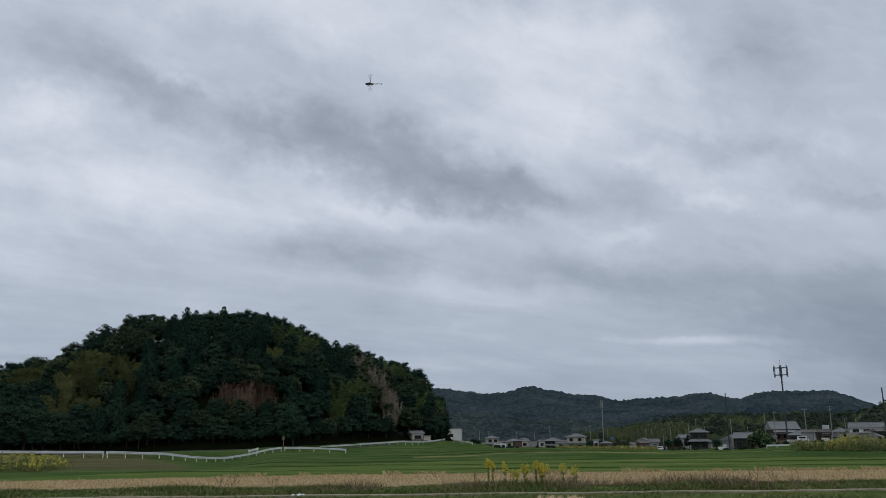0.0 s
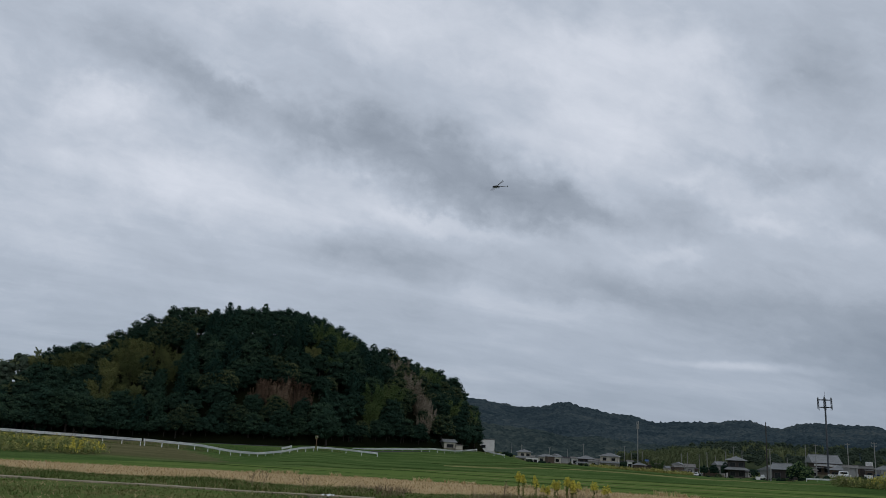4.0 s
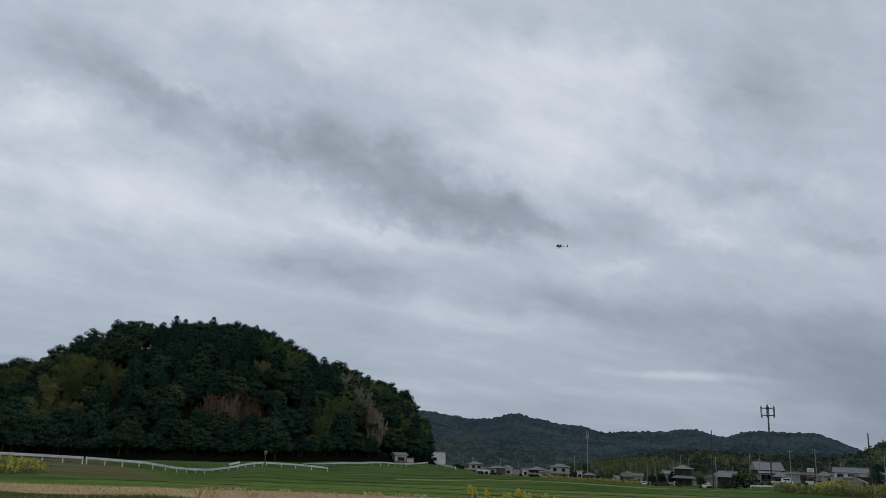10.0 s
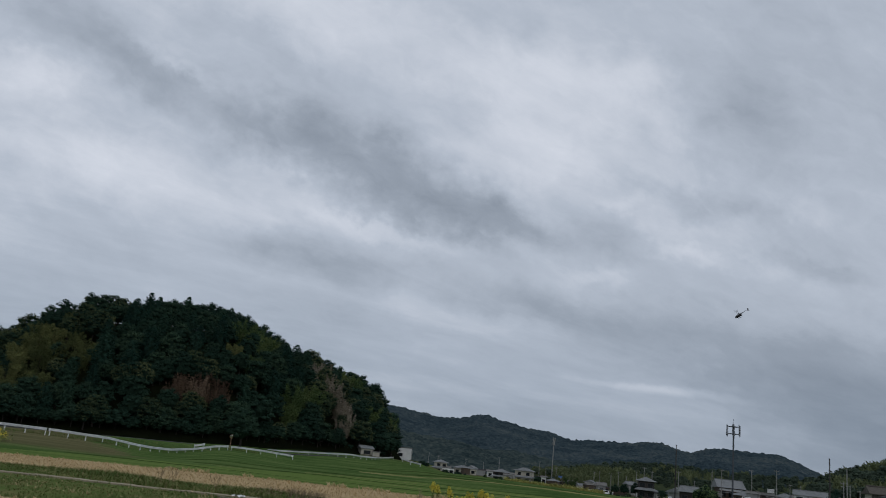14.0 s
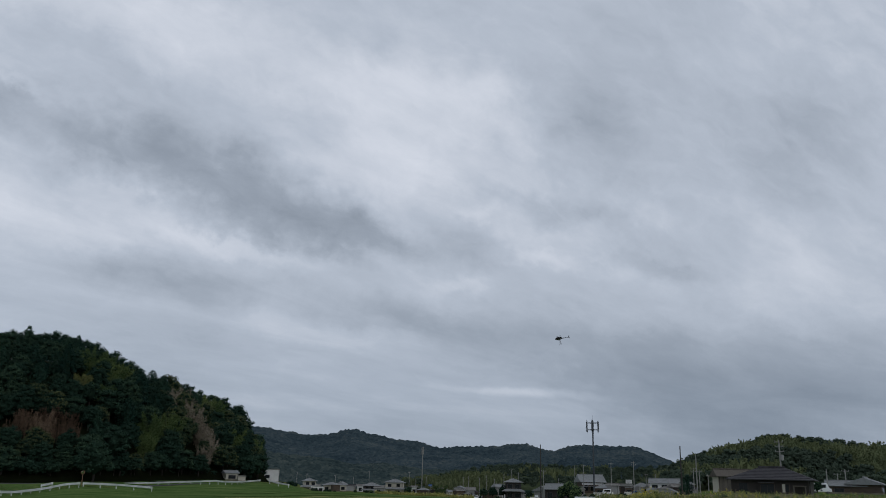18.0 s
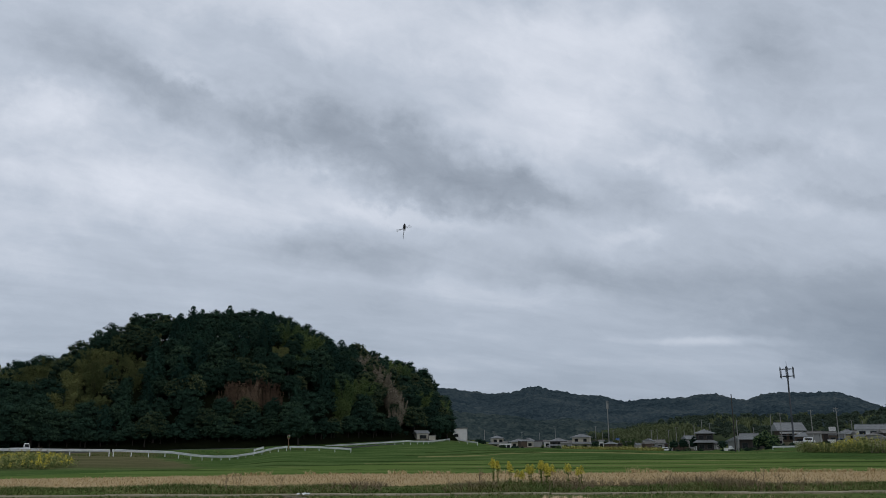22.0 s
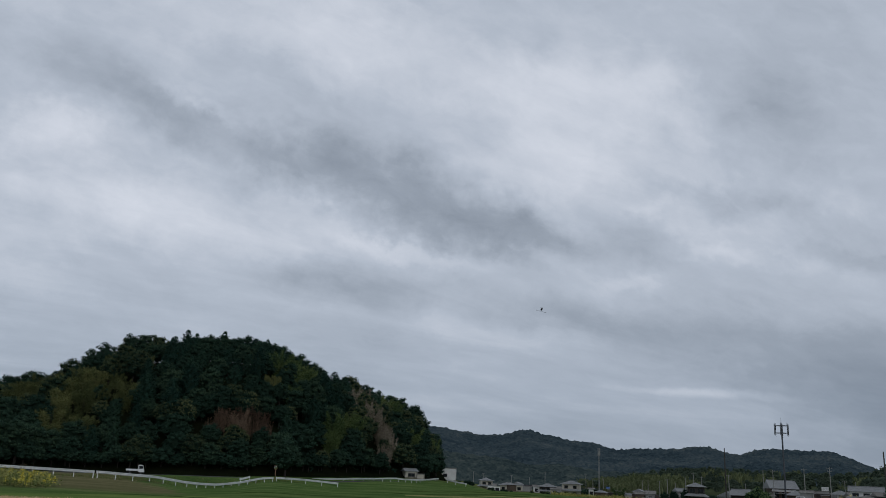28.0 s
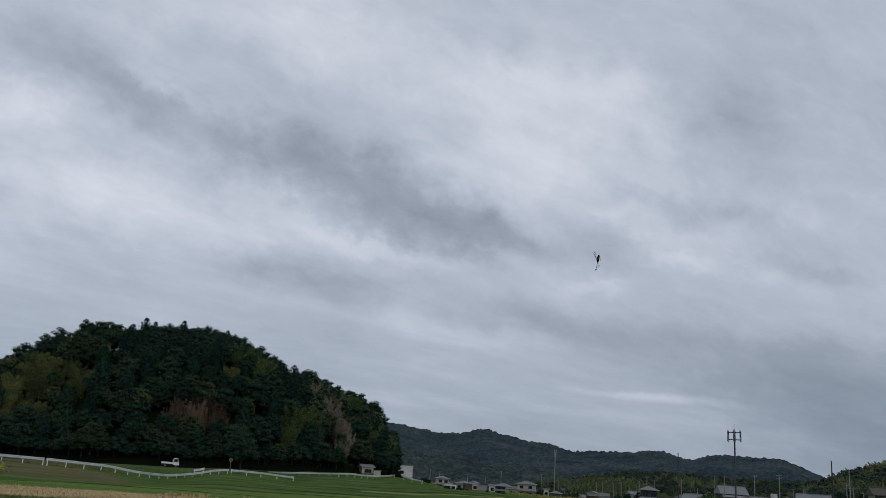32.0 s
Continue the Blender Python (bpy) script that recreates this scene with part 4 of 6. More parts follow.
def wood(table, dist, depth, gap, count, seed, kinds, group, base, joined="", name="wood", size=1.0):
    tab, trees = np.array(table), []
    for p, az, d in scatter(count, far_spot(table[0][0], table[-1][0], dist - depth, dist), gap, seed):
        s = (d - dist + depth) / depth
        top = EYE_Z + dist * math.tan(radians(float(np.interp(az, tab[:, 0], tab[:, 1])))) - 8.5 * size
        z = base + max(0.0, top - base) * (1 - (1 - s) ** 1.6)
        kind = kinds[int(min(0.999, max(0.0, 0.5 + 0.85 * noise.noise((p.x * 0.028, p.y * 0.028, seed)) + random.gauss(0, 0.07))) * len(kinds))]
        if joined:
            trees.append((kind, (p.x, p.y, z - 0.3), size * random.uniform(0.8, 1.15), random.uniform(0, 6.28)))
        else:
            tree(kind, (p.x, p.y, z - 0.3), random.uniform(0.8, 1.15), random.uniform(0, 6.28), group)
    if joined:
        joined_wood(name, joined, trees)


def wood_floor(name, table, dist, depth, base, label):
    tab = np.array(table)
    verts, faces, n = [], [], 14
    azs = np.linspace(table[0][0] - 1, table[-1][0] + 1, 50)
    for az in azs:
        top = EYE_Z + dist * math.tan(radians(float(np.interp(az, tab[:, 0], tab[:, 1])))) - 8.5
        for j in range(n):
            s = j / (n - 3)
            h = base + max(0.0, top - base) * (1 - (1 - min(s, 1.0)) ** 1.6) - (2 if s > 1 else 0) - 0.4
            verts.append(at(az, dist - depth + depth * s, h))
    for i in range(len(azs) - 1):
        for j in range(n - 1):
            a = i * n + j
            faces.append((a, a + n, a + n + 1, a + 1))
    tagged(from_arrays(name, verts, faces, M_undergrowth, smooth=True), label, "hill", kind="structure")


wood(RIGHT[:4], 405, 88, 3.7, 900, 27, ["evergreen", "conifer", "evergreen", "evergreen", "bamboo"], "", 2.5, "dark evergreens at the foot of the bamboo hill", "evergreen_wood", 0.78)
wood(RIGHT[3:7], 405, 88, 3.7, 1400, 21, ["bamboo", "bamboo", "bamboo", "evergreen", "evergreen"], "", 2.5, "bamboo and a few evergreens on the hill behind the dark house", "bamboo_wood", 0.78)
wood(RIGHT[6:], 405, 88, 4.0, 1700, 21, ["bamboo", "bamboo", "evergreen", "evergreen", "evergreen"], "", 2.5, "dark evergreen wood beside the bamboo", "evergreen_wood", 0.78)
wood([(26.5, 1.0), (28.2, 1.9), (29.9, 2.55), (31, 2.75)], 385, 20, 4.4, 160, 24, ["evergreen", "conifer"], "", 4.0, "dark evergreens at the end of the bamboo hill", "evergreen_grove", 0.8)
wood_floor("hill_behind_house", RIGHT, 405, 88, 2.3, "soil of the bamboo-covered hill")
wood(MID, 560, 80, 4.8, 1900, 22, ["evergreen", "evergreen", "evergreen", "evergreen", "bamboo", "bamboo"], "", 0.5, "mixed bamboo and evergreen wood behind the village", "village_wood", 0.68)
wood([(11.6, 0.45), (12.6, 0.9), (14.2, 1.1), (15.8, 1.05), (17.0, 0.75)], 470, 24, 3.4, 420, 26, ["bamboo", "bamboo", "fresh"], "", -4.0, "light bamboo grove behind the village houses", "bamboo_grove", 0.8)
wood_floor("rise_behind_village", MID, 560, 70, 0.3, "soil of the wooded rise behind the village")


# ---- guard rails ----
def rail_run(name, label, pts, spacing=2.8, height=0.72):
    """A white W-beam guard rail along pts (azimuth, distance, height of its foot)."""
    P = [at(a, d, z) for a, d, z in pts]
    rail = thing(name, label, "guard rail")
    seg = [(P[i + 1] - P[i]).length for i in range(len(P) - 1)]
    total = sum(seg)

    def along_rail(s):
        i = 0
        while i < len(seg) - 1 and s > seg[i]:
            s -= seg[i]
            i += 1
        q = min(max(s / seg[i], 0.0), 1.0)
        return P[i].lerp(P[i + 1], q), (P[i + 1] - P[i]).normalized()

    pm = bpy.data.meshes.new("post")
    bm = B()
    tube(bm, (0, 0, -0.5), (0, 0, height - 0.02), 0.065, seg=8)
    box(bm, -0.05, 0.05, -0.16, 0.0, height - 0.26, height - 0.1)
    bm.to_mesh(pm)
    bm.free()
    pm.materials.append(M_galv)
    k = int(total / spacing)
    for i in range(k + 1):
        p, t = along_rail(i * total / k)
        ob = link("post", pm, rail)
        ob.matrix_basis = Matrix.Translation(p) @ Matrix.Rotation(math.atan2(t.y, t.x), 4, "Z")
    prof = [(-0.16, height), (-0.20, height - 0.03), (-0.24, height - 0.08), (-0.18, height - 0.15), (-0.18, height - 0.20), (-0.24, height - 0.27), (-0.20, height - 0.32), (-0.16, height - 0.35)]
    m = int(total / 4.0) + 1
    for i in range(m):
        bm = B()
        rows = []
        for e in range(5):
            p, t = along_rail((i + e / 4) * total / m)
            nrm = Vector((t.y, -t.x, 0)).normalized()
            if nrm.y > 0:
                nrm = -nrm
            rows.append([bm.verts.new(p + nrm * abs(o) + Vector((0, 0, h))) for o, h in prof])
        for r0, r1 in zip(rows, rows[1:]):
            for a in range(len(prof) - 1):
                bm.faces.new((r0[a], r0[a + 1], r1[a + 1], r1[a]))
        bmesh.ops.solidify(bm, geom=bm.faces[:], thickness=0.012)
        part("beam", bm, M_galv, rail)
    for s, sign in ((0.0, -1), (total, 1)):
        p, t = along_rail(s)
        bm = B()
        tube(bm, p + Vector((0, -0.2, height - 0.36)), p + Vector((0, -0.2, height + 0.01)), 0.12, seg=10)
        part("end_cap", bm, M_galv, rail)
    return rail


rail_run("guard_rail", "white guard rail along the village road by the thicket", [(-42, 116, 0.7), (-34, 116.5, 0.72), (-30, 118, 0.70), (-25.6, 122, 0.48), (-22.15, 126.3, 0.29)])
rail_run("guard_rail", "long white guard rail along the curving village road", [
    (-21.9, 126.6, 0.28), (-21.6, 127, 0.26), (-18.5, 132, -0.12), (-16.75, 137, -0.76), (-15.7, 141, -1.0), (-14.6, 146, -1.1), (-13.2, 153, -0.70), (-11.9, 159, 0.05), (-11.05, 162.8, 0.26)])
rail_run("guard_rail", "white guard rail beyond the traffic mirror", [(-10.8, 163.4, 0.26), (-9.8, 165, 0.2), (-8.7, 167, 0.09), (-6.75, 168, -0.28)])
rail_run("guard_rail", "white guard rail on top of the grassy slope", [(-8.42, 190, 0.16), (-5.68, 197, 0.62), (-4.0, 201, 0.9), (-2.9, 205, 1.12), (-2.45, 207, 0.97), (-1.9, 210, 0.97), (-1.36, 214, 0.98), (-0.7, 224, 1.2), (-0.05, 235, 1.52)])
rail_run("guard_rail", "short white guard rail below the box-shaped house", [(0.6, 232, 1.33), (1.2, 215, 0.95), (1.85, 200, 0.66)], 14.0)
rail_run("guard_rail", "short white guard rail across the road", [(-13.13, 158, -0.16), (-12.57, 159, 0.22)], 1.55)
rail_run("guard_rail", "white guard rail beside the culvert", [(20.95, 198, -0.55), (22.75, 202, -0.45)], 2.0)

# asphalt road behind the rail
ROAD = [(-62, 176, -0.07), (-42, 176, -0.07), (-34, 176, -0.07), (-30, 176, -0.07), (-25.6, 176, -0.05), (-22, 176, 0.0), (-18.5, 176, 0.23), (-16.75, 176, 0.34), (-14.6, 176, 0.41),
        (-13.2, 176, 0.42), (-11.9, 177.5, 0.36), (-11, 179, 0.45), (-8.7, 181, 0.36), (-6.75, 190, 0.42), (-4, 204, 0.95), (-1, 219, 0.85)]
bm = B()
rows = []
for a, d, z in ROAD:
    p = at(a, d, z)
    out = at(a, 1.0)
    rows.append([bm.verts.new(p + out * o + Vector((0, 0, 0.05 + h))) for o, h in ((-2.4, -0.4), (-2.3, 0.0), (0, 0.03), (2.3, 0.0), (2.4, -0.4))])
for r0, r1 in zip(rows, rows[1:]):
    for i in range(4):
        bm.faces.new((r0[i], r1[i], r1[i + 1], r0[i + 1]))
tagged(part("road", bm, M_asphalt, None), "narrow asphalt road under the hill", "road", kind="structure")

# traffic mirror at the bend
mir = thing("traffic_mirror", "round traffic mirror on an orange pole", "traffic mirror", pose(*at(-10.92, 167, 0.2)))
part("pole", tube(B(), (0, 0, -0.3), (0, 0, 2.75), 0.055), M_orange, mir)
bm = B()
tube(bm, (0, -0.16, 2.45), (0, -0.06, 2.45), 0.33, 0.32, 24)
part("rim", bm, M_orange, mir)
bm = B()
tube(bm, (0, -0.19, 2.45), (0, -0.155, 2.45), 0.25, 0.29, 24)
bmesh.ops.rotate(bm, verts=bm.verts, cent=(0, -0.17, 2.45), matrix=Matrix.Rotation(radians(10), 3, "X"))
part("mirror_face", bm, M_mirror, mir)
part("hood", box(B(), -0.25, 0.25, -0.32, -0.05, 2.86, 2.89), M_orange, mir)


# ---- houses ----
def window(parent, x, z, w, h, y, name="window", trim=M_trim):
    win = part(name, box(B(), x - w / 2 - 0.08, x + w / 2 + 0.08, y - 0.06, y + 0.04, z - 0.08, z + h + 0.08), trim, parent)
    half = w / 2 - 0.03
    for s in (-1, 1):
        part("pane", box(B(), x + s * (half / 2 + 0.015) - half / 2, x + s * (half / 2 + 0.015) + half / 2, y - 0.075, y - 0.055, z, z + h), M_glass, win)


def hip_roof(bm, w, dp, z, rise, over, inset):
    """A hipped roof (inset > 0) or a gable (inset 0), with thick eaves."""
    x, y = w / 2 + over, dp / 2 + over
    lo = [bm.verts.new(c) for c in ((-x, -y, z), (x, -y, z), (x, y, z), (-x, y, z))]
    up = [bm.verts.new(c) for c in ((-x, -y, z + 0.14), (x, -y, z + 0.14), (x, y, z + 0.14), (-x, y, z + 0.14))]
    r = [bm.verts.new((-x + inset, 0, z + rise)), bm.verts.new((x - inset, 0, z + rise))]
    bm.faces.new(lo[::-1])
    for i in range(4):
        bm.faces.new((lo[i], lo[(i + 1) % 4], up[(i + 1) % 4], up[i]))
    bm.faces.new((up[0], up[1], r[1], r[0]))
    bm.faces.new((up[2], up[3], r[0], r[1]))
    bm.faces.new((up[1], up[2], r[1]))
    bm.faces.new((up[3], up[0], r[0]))
    return bm


def roof_with_ridge(parent, w, dp, z, rise, over, inset, mat, tiles=True):
    roof = part("roof", hip_roof(B(), w, dp, z, rise, over, inset), mat, parent)
    x, y = w / 2 + over, dp / 2 + over
    part("ridge_cap", box(B(), -x + inset, x - inset, -0.16, 0.16, z + rise - 0.04, z + rise + 0.2, 0.04), mat, roof)
    if tiles:
        k = max(3, int(y / 0.55))
        for s in (-1, 1):
            for i in range(1, k):
                q = i / k
                xx = x - inset * q - 0.05
                zz = z + 0.14 + (rise - 0.14) * q
                yy = s * y * (1 - q)
                part("tile_course", box(B(), -xx, xx, yy - 0.06, yy + 0.06, zz - 0.03, zz + 0.05), mat, roof)
    return roof


def house(az, d, w, dp, wall_h, rise, label, wall=M_white, roof=M_tile, hip=True, turn=0.0, wins=2, storeys=1, skirt=False, zb=None, over=0.6, name="house", annex=False):
    p = at(az, d)
    z = ground_z(p.x, p.y) if zb is None else zb
    ob = thing(name, label, "house", pose(p.x, p.y, z - 0.1, 0, 0, -az + turn), "houses of the village")
    part("wall", box(B(), -w / 2, w / 2, -dp / 2, dp / 2, -1.0, wall_h + 0.05, 0.02), wall, ob)
    part("foundation", box(B(), -w / 2 - 0.03, w / 2 + 0.03, -dp / 2 - 0.03, dp / 2 + 0.03, -1.0, 0.35), M_concrete, ob)
    if rise < 0.5:
        part("roof", box(B(), -w / 2 - 0.1, w / 2 + 0.1, -dp / 2 - 0.1, dp / 2 + 0.1, wall_h, wall_h + 0.25, 0.03), roof, ob)
    else:
        roof_with_ridge(ob, w, dp, wall_h, rise, over, (dp / 2 + over) * 0.95 if hip else 0.05, roof)
        if not hip:
            for s in (-1, 1):
                bm = B()
                v = [bm.verts.new((s * w / 2, -dp / 2, wall_h)), bm.verts.new((s * w / 2, dp / 2, wall_h)), bm.verts.new((s * w / 2, 0, wall_h + rise - 0.2))]
                u = [bm.verts.new((s * (w / 2 - 0.2), q.co.y, q.co.z)) for q in v]
                bm.faces.new(v)
                bm.faces.new(u[::-1])
                for i in range(3):
                    bm.faces.new((v[i], u[i], u[(i + 1) % 3], v[(i + 1) % 3]))
                part("gable", bm, wall, ob)
    sh = wall_h / storeys
    for st in range(storeys):
        for i in range(wins):
            x = (i + 0.5) / wins * w - w / 2
            window(ob, x, st * sh + sh * (0.32 if st else 0.28), min(1.7, w / wins * 0.62), sh * 0.44, -dp / 2)
    if skirt:
        bm = B()
        z0 = sh - 0.1
        ring = []
        for e, h in ((0.0, z0 + 0.85), (1.4, z0 + 0.08), (1.4, z0 - 0.08), (0.0, z0 + 0.45)):
            ring.append([bm.verts.new(c) for c in ((-w / 2 - e, -dp / 2 - e, h), (w / 2 + e, -dp / 2 - e, h), (w / 2 + e, dp / 2 + e, h), (-w / 2 - e, dp / 2 + e, h))])
        for r0, r1 in zip(ring, ring[1:]):
            for i in range(4):
                bm.faces.new((r0[i], r0[(i + 1) % 4], r1[(i + 1) % 4], r1[i]))
        part("skirt_roof", bm, roof, ob)
    part("downpipe", tube(B(), (w / 2 - 0.15, -dp / 2 - 0.07, 0.1), (w / 2 - 0.15, -dp / 2 - 0.07, wall_h), 0.045, seg=6), M_trim, ob)
    return ob


house(-1.98, 224, 3.2, 4, 1.75, 0.65, "small whitish shed with a dark window and a grey roof", M_cream, M_tile, False, 14, 1, name="shed", over=0.35)
house(-1.25, 223, 1.9, 3, 1.35, 0.2, "low cream shed behind the guard rail", M_cream, M_sheet, True, 5, 0, name="shed")
house(0.66, 330, 5.9, 5, 4.7, 0.2, "plain white box-shaped house with one small window", M_white, M_sheet, True, 0, 0, zb=1.4)
hb = [o for o in scene.objects if o.name.startswith("house")][-1]
window(hb, -1.45, 1.55, 1.6, 1.1, -2.5)
house(3.2, 450, 6, 6, 5.5, 1.5, "small house with a grey hipped roof", M_cream, M_tile, True, 10, 2, 2, True, zb=-3.3, over=0.8)
house(3.75, 430, 6.4, 5, 3.0, 0.2, "low white annex with a flat roof", M_white, M_sheet, True, 0, 2, zb=-3.3)
house(4.7, 470, 8.0, 6, 3.6, 1.5, "low house with a grey tiled roof", M_cream, M_tile, True, -15, 2, zb=-3.3, over=1.0)
house(5.35, 480, 4.8, 6, 3.9, 1.6, "narrow grey-roofed house among other houses", M_greywall, M_tile, False, 70, 1, zb=-3.3)
house(5.9, 480, 6.6, 5, 3.2, 1.0, "low dark-roofed farm shed beside the houses", M_brown, M_tile_dark, False, 0, 1, zb=-3.3, name="shed")
house(6.6, 470, 3.7, 4, 3.6, 0.8, "small white outbuilding beside the village", M_white, M_sheet, False, 0, 1, zb=-3.3, name="shed")
house(7.35, 460, 8.4, 7, 4.4, 1.6, "dark-walled house with a grey tiled roof", M_darkwall, M_tile, True, 6, 3, 2, True, zb=-3.9, over=0.9)
house(8.9, 450, 9, 7, 6.4, 1.6, "two-storey cream house with a grey hipped roof", M_cream, M_tile, True, -8, 2, 2, True, zb=-3.9, over=0.9)
house(10.2, 450, 2.6, 3, 4.4, 0.6, "small pale shed beside the radio mast", M_white, M_sheet, False, 0, 1, zb=-3.9, name="shed")
house(11.55, 480, 5.4, 5, 5.4, 0.9, "shed under a blue sheet roof", M_greywall, M_blue, False, 0, 1, zb=-4.4, name="shed")
house(12.3, 460, 7.6, 6, 5.6, 1.9, "farmhouse with a grey sheet roof", M_brown, M_sheet, False, 8, 2, 2, True, zb=-4.4, over=0.9)
house(13.3, 430, 4.2, 5, 4.8, 1.2, "white shed with a dark door", M_white, M_tile, False, 75, 1, zb=-4.4, name="shed")
house(14, 430, 4.4, 5, 4.0, 1.5, "low grey outbuilding with a sheet roof", M_greywall, M_sheet, False, 0, 1, zb=-4.4, name="shed")
house(15.9, 340, 3.6, 5, 4, 1.2, "small house with a grey roof", M_greywall, M_tile, False, 20, 1, zb=-2.4)
house(16.86, 310, 5.4, 5.6, 5.9, 1.5, "two-storey dark wooden house with grey tiled hipped roofs", M_darkwall, M_tile, True, 4, 2, 2, True, zb=-2.4, over=0.8)
house(19, 300, 5, 6, 3.2, 1.6, "small grey-walled house with a grey tiled roof", M_greywall, M_tile, False, 60, 1, zb=-2.4)
house(19.75, 292, 6.6, 6, 3.8, 1.9, "dark-walled house with a grey tiled roof", M_darkwall, M_tile, False, -12, 2, zb=-2.4)
BH = house(21.96, 312, 7.8, 8, 4.0, 2.7, "large house with a big grey tiled gable roof and dark walls", M_brown, M_tile, False, 14, 3, zb=0.2, over=0.9)
part("plaster_band", box(B(), -3.88, 3.88, -4.07, -4.0, 3.1, 3.75), M_white, BH, "white plaster band under the eaves")
for e in (-1, 1):
    bm = B()
    a = [bm.verts.new((e * 3.95, y, z)) for y, z in ((-3.2, 4.05), (3.2, 4.05), (0, 6.1))]
    b = [bm.verts.new((e * 3.85, q.co.y, q.co.z)) for q in a]
    bm.faces.new(a)
    bm.faces.new(b[::-1])
    for i in range(3):
        bm.faces.new((a[i], b[i], b[(i + 1) % 3], a[(i + 1) % 3]))
    part("white_gable", bm, M_white, BH, "white plastered gable")
part("porch_roof", box(B(), -4.6, 4.6, -5.6, -3.9, 2.45, 2.6, 0.03), M_tile, BH)
house(22.9, 300, 6.4, 5, 2.4, 1.4, "lower wing with a grey tiled roof", M_brown, M_tile, True, 0, 2, zb=-0.2)
HR = house(24.2, 322, 6.0, 6, 3.6, 0.25, "pale grey flat-roofed building", M_greywall, M_sheet, True, 0, 2, zb=0.3)
house(25.3, 330, 7.0, 6, 2.4, 1.5, "low house with a grey tiled roof", M_greywall, M_tile, True, 0, 2, zb=0.6)
house(26.75, 300, 9.4, 7, 4.2, 1.6, "long two-storey white house with a grey tiled roof", M_white, M_tile, False, 0, 3, 2, True, zb=0.1)
house(27.15, 272, 3.4, 3.4, 1.6, 1.0, "small cream gabled porch building", M_cream, M_tile, False, 80, 1, zb=-0.1, name="shed")
house(28.3, 285, 5.0, 6, 2.2, 1.4, "low house with a dark roof", M_greywall, M_tile_dark, True, 0, 1, zb=0.5)
house(37.75, 192, 8.4, 6, 1.5, 1.1, "low house with a grey tiled roof", M_brown, M_tile, False, 0, 2, zb=2.3)
house(38.6, 190, 3.0, 6, 1.9, 1.4, "gabled wing with a grey roof", M_brown, M_tile, False, 80, 1, zb=2.3)

# low sheds, lean-tos and walls that fill the gaps of the village
r = random.Random(31)
for i in range(52):
    a = r.choice((r.uniform(2.6, 9.8), r.uniform(10.6, 15.3), r.uniform(15.3, 20.5), r.uniform(20.5, 28.6)))
    d = r.uniform(440, 475) if a < 10 else r.uniform(405, 450) if a < 15.3 else r.uniform(330, 350) if a < 20.5 else r.uniform(285, 330)
    w, hh = r.uniform(2.2, 5.5), r.uniform(2.0, 3.4)
    wall, words = r.choice(((M_white, "white"), (M_greywall, "grey"), (M_brown, "brown"), (M_darkwall, "dark"), (M_cream, "cream")))
    roof, cover = r.choice(((M_sheet, "weathered sheet roof"), (M_tile, "grey tiled roof"), (M_tile_dark, "dark tiled roof")))
    p = at(a, d)
    house(a, d, w, r.uniform(2.5, 4), hh, r.choice((0.2, 0.7, 1.0)), "low " + words + " shed with a " + cover + " between houses", wall, roof, r.random() < 0.3, r.uniform(-30, 30), r.choice((0, 0, 1)), name="shed", over=0.35)

sign = part("sign_board", box(B(), 0.5, 2.7, -3.1, -2.9, 3.9, 5.2, 0.02), M_white, HR, "white sign board on the roof edge")
for k in range(3):
    part("sign_bar", box(B(), 0.75, 2.45, -3.12, -3.09, 4.15 + 0.33 * k, 4.28 + 0.33 * k), M_greywall, sign)

# dark single-storey house with a broad hipped roof, and the barn beside it
DH = house(33.36, 144, 11.4, 8, 2.35, 2.0, "dark single-storey house with a broad charcoal hipped roof", M_darkwall, M_tile_dark, True, -6, 0, zb=1.75, over=0.75)
window(DH, -3.9, 0.1, 1.2, 1.75, -4.0, "door", M_darkwall)
window(DH, -0.4, 0.3, 2.0, 1.5, -4.0, "window", M_brown)
window(DH, 2.2, 0.6, 1.0, 1.2, -4.0, "window", M_brown)
part("awning", box(B(), -1.6, 0.6, -4.9, -4.0, 1.95, 2.03), M_trim, DH)
part("curtain", box(B(), 1.75, 2.15, -4.09, -4.08, 0.6, 1.8), M_cream, DH)
BN = thing("barn", "grey-brown timber barn with a weathered gable roof", "barn", pose(*at(30.95, 166, 1.75), 0, 0, -30.95 + 15), "houses of the village")
part("wall", box(B(), -3.0, 3.0, -2.2, 2.2, -0.8, 3.0), M_barn, BN)
roof_with_ridge(BN, 6.0, 4.4, 3.0, 1.35, 0.45, 0.05, M_barn, False)
for e, mat in ((-1, M_cream), (1, M_barn)):
    bm = B()
    a = [bm.verts.new((e * (3.0 + 0.03), y, z)) for y, z in ((-2.15, -0.5), (2.15, -0.5), (2.15, 3.0), (0, 4.2), (-2.15, 3.0))]
    b = [bm.verts.new((e * 2.9, q.co.y, q.co.z)) for q in a]
    bm.faces.new(a)
    bm.faces.new(b[::-1])
    for i in range(5):
        bm.faces.new((a[i], b[i], b[(i + 1) % 5], a[(i + 1) % 5]))
    part("end_wall", bm, mat, BN)
part("door", box(B(), -0.4, 1.6, -2.27, -2.19, -0.3, 1.9), M_darkwall, BN)
for k in range(9):
    part("batten", box(B(), -2.8 + 0.7 * k - 0.03, -2.8 + 0.7 * k + 0.03, -2.24, -2.195, 1.95, 3.0), M_darkwall, BN)
GR = thing("carport", "small open carport with a weathered frame", "carport", pose(*at(34.9, 130, 1.75), 0, 0, -36))
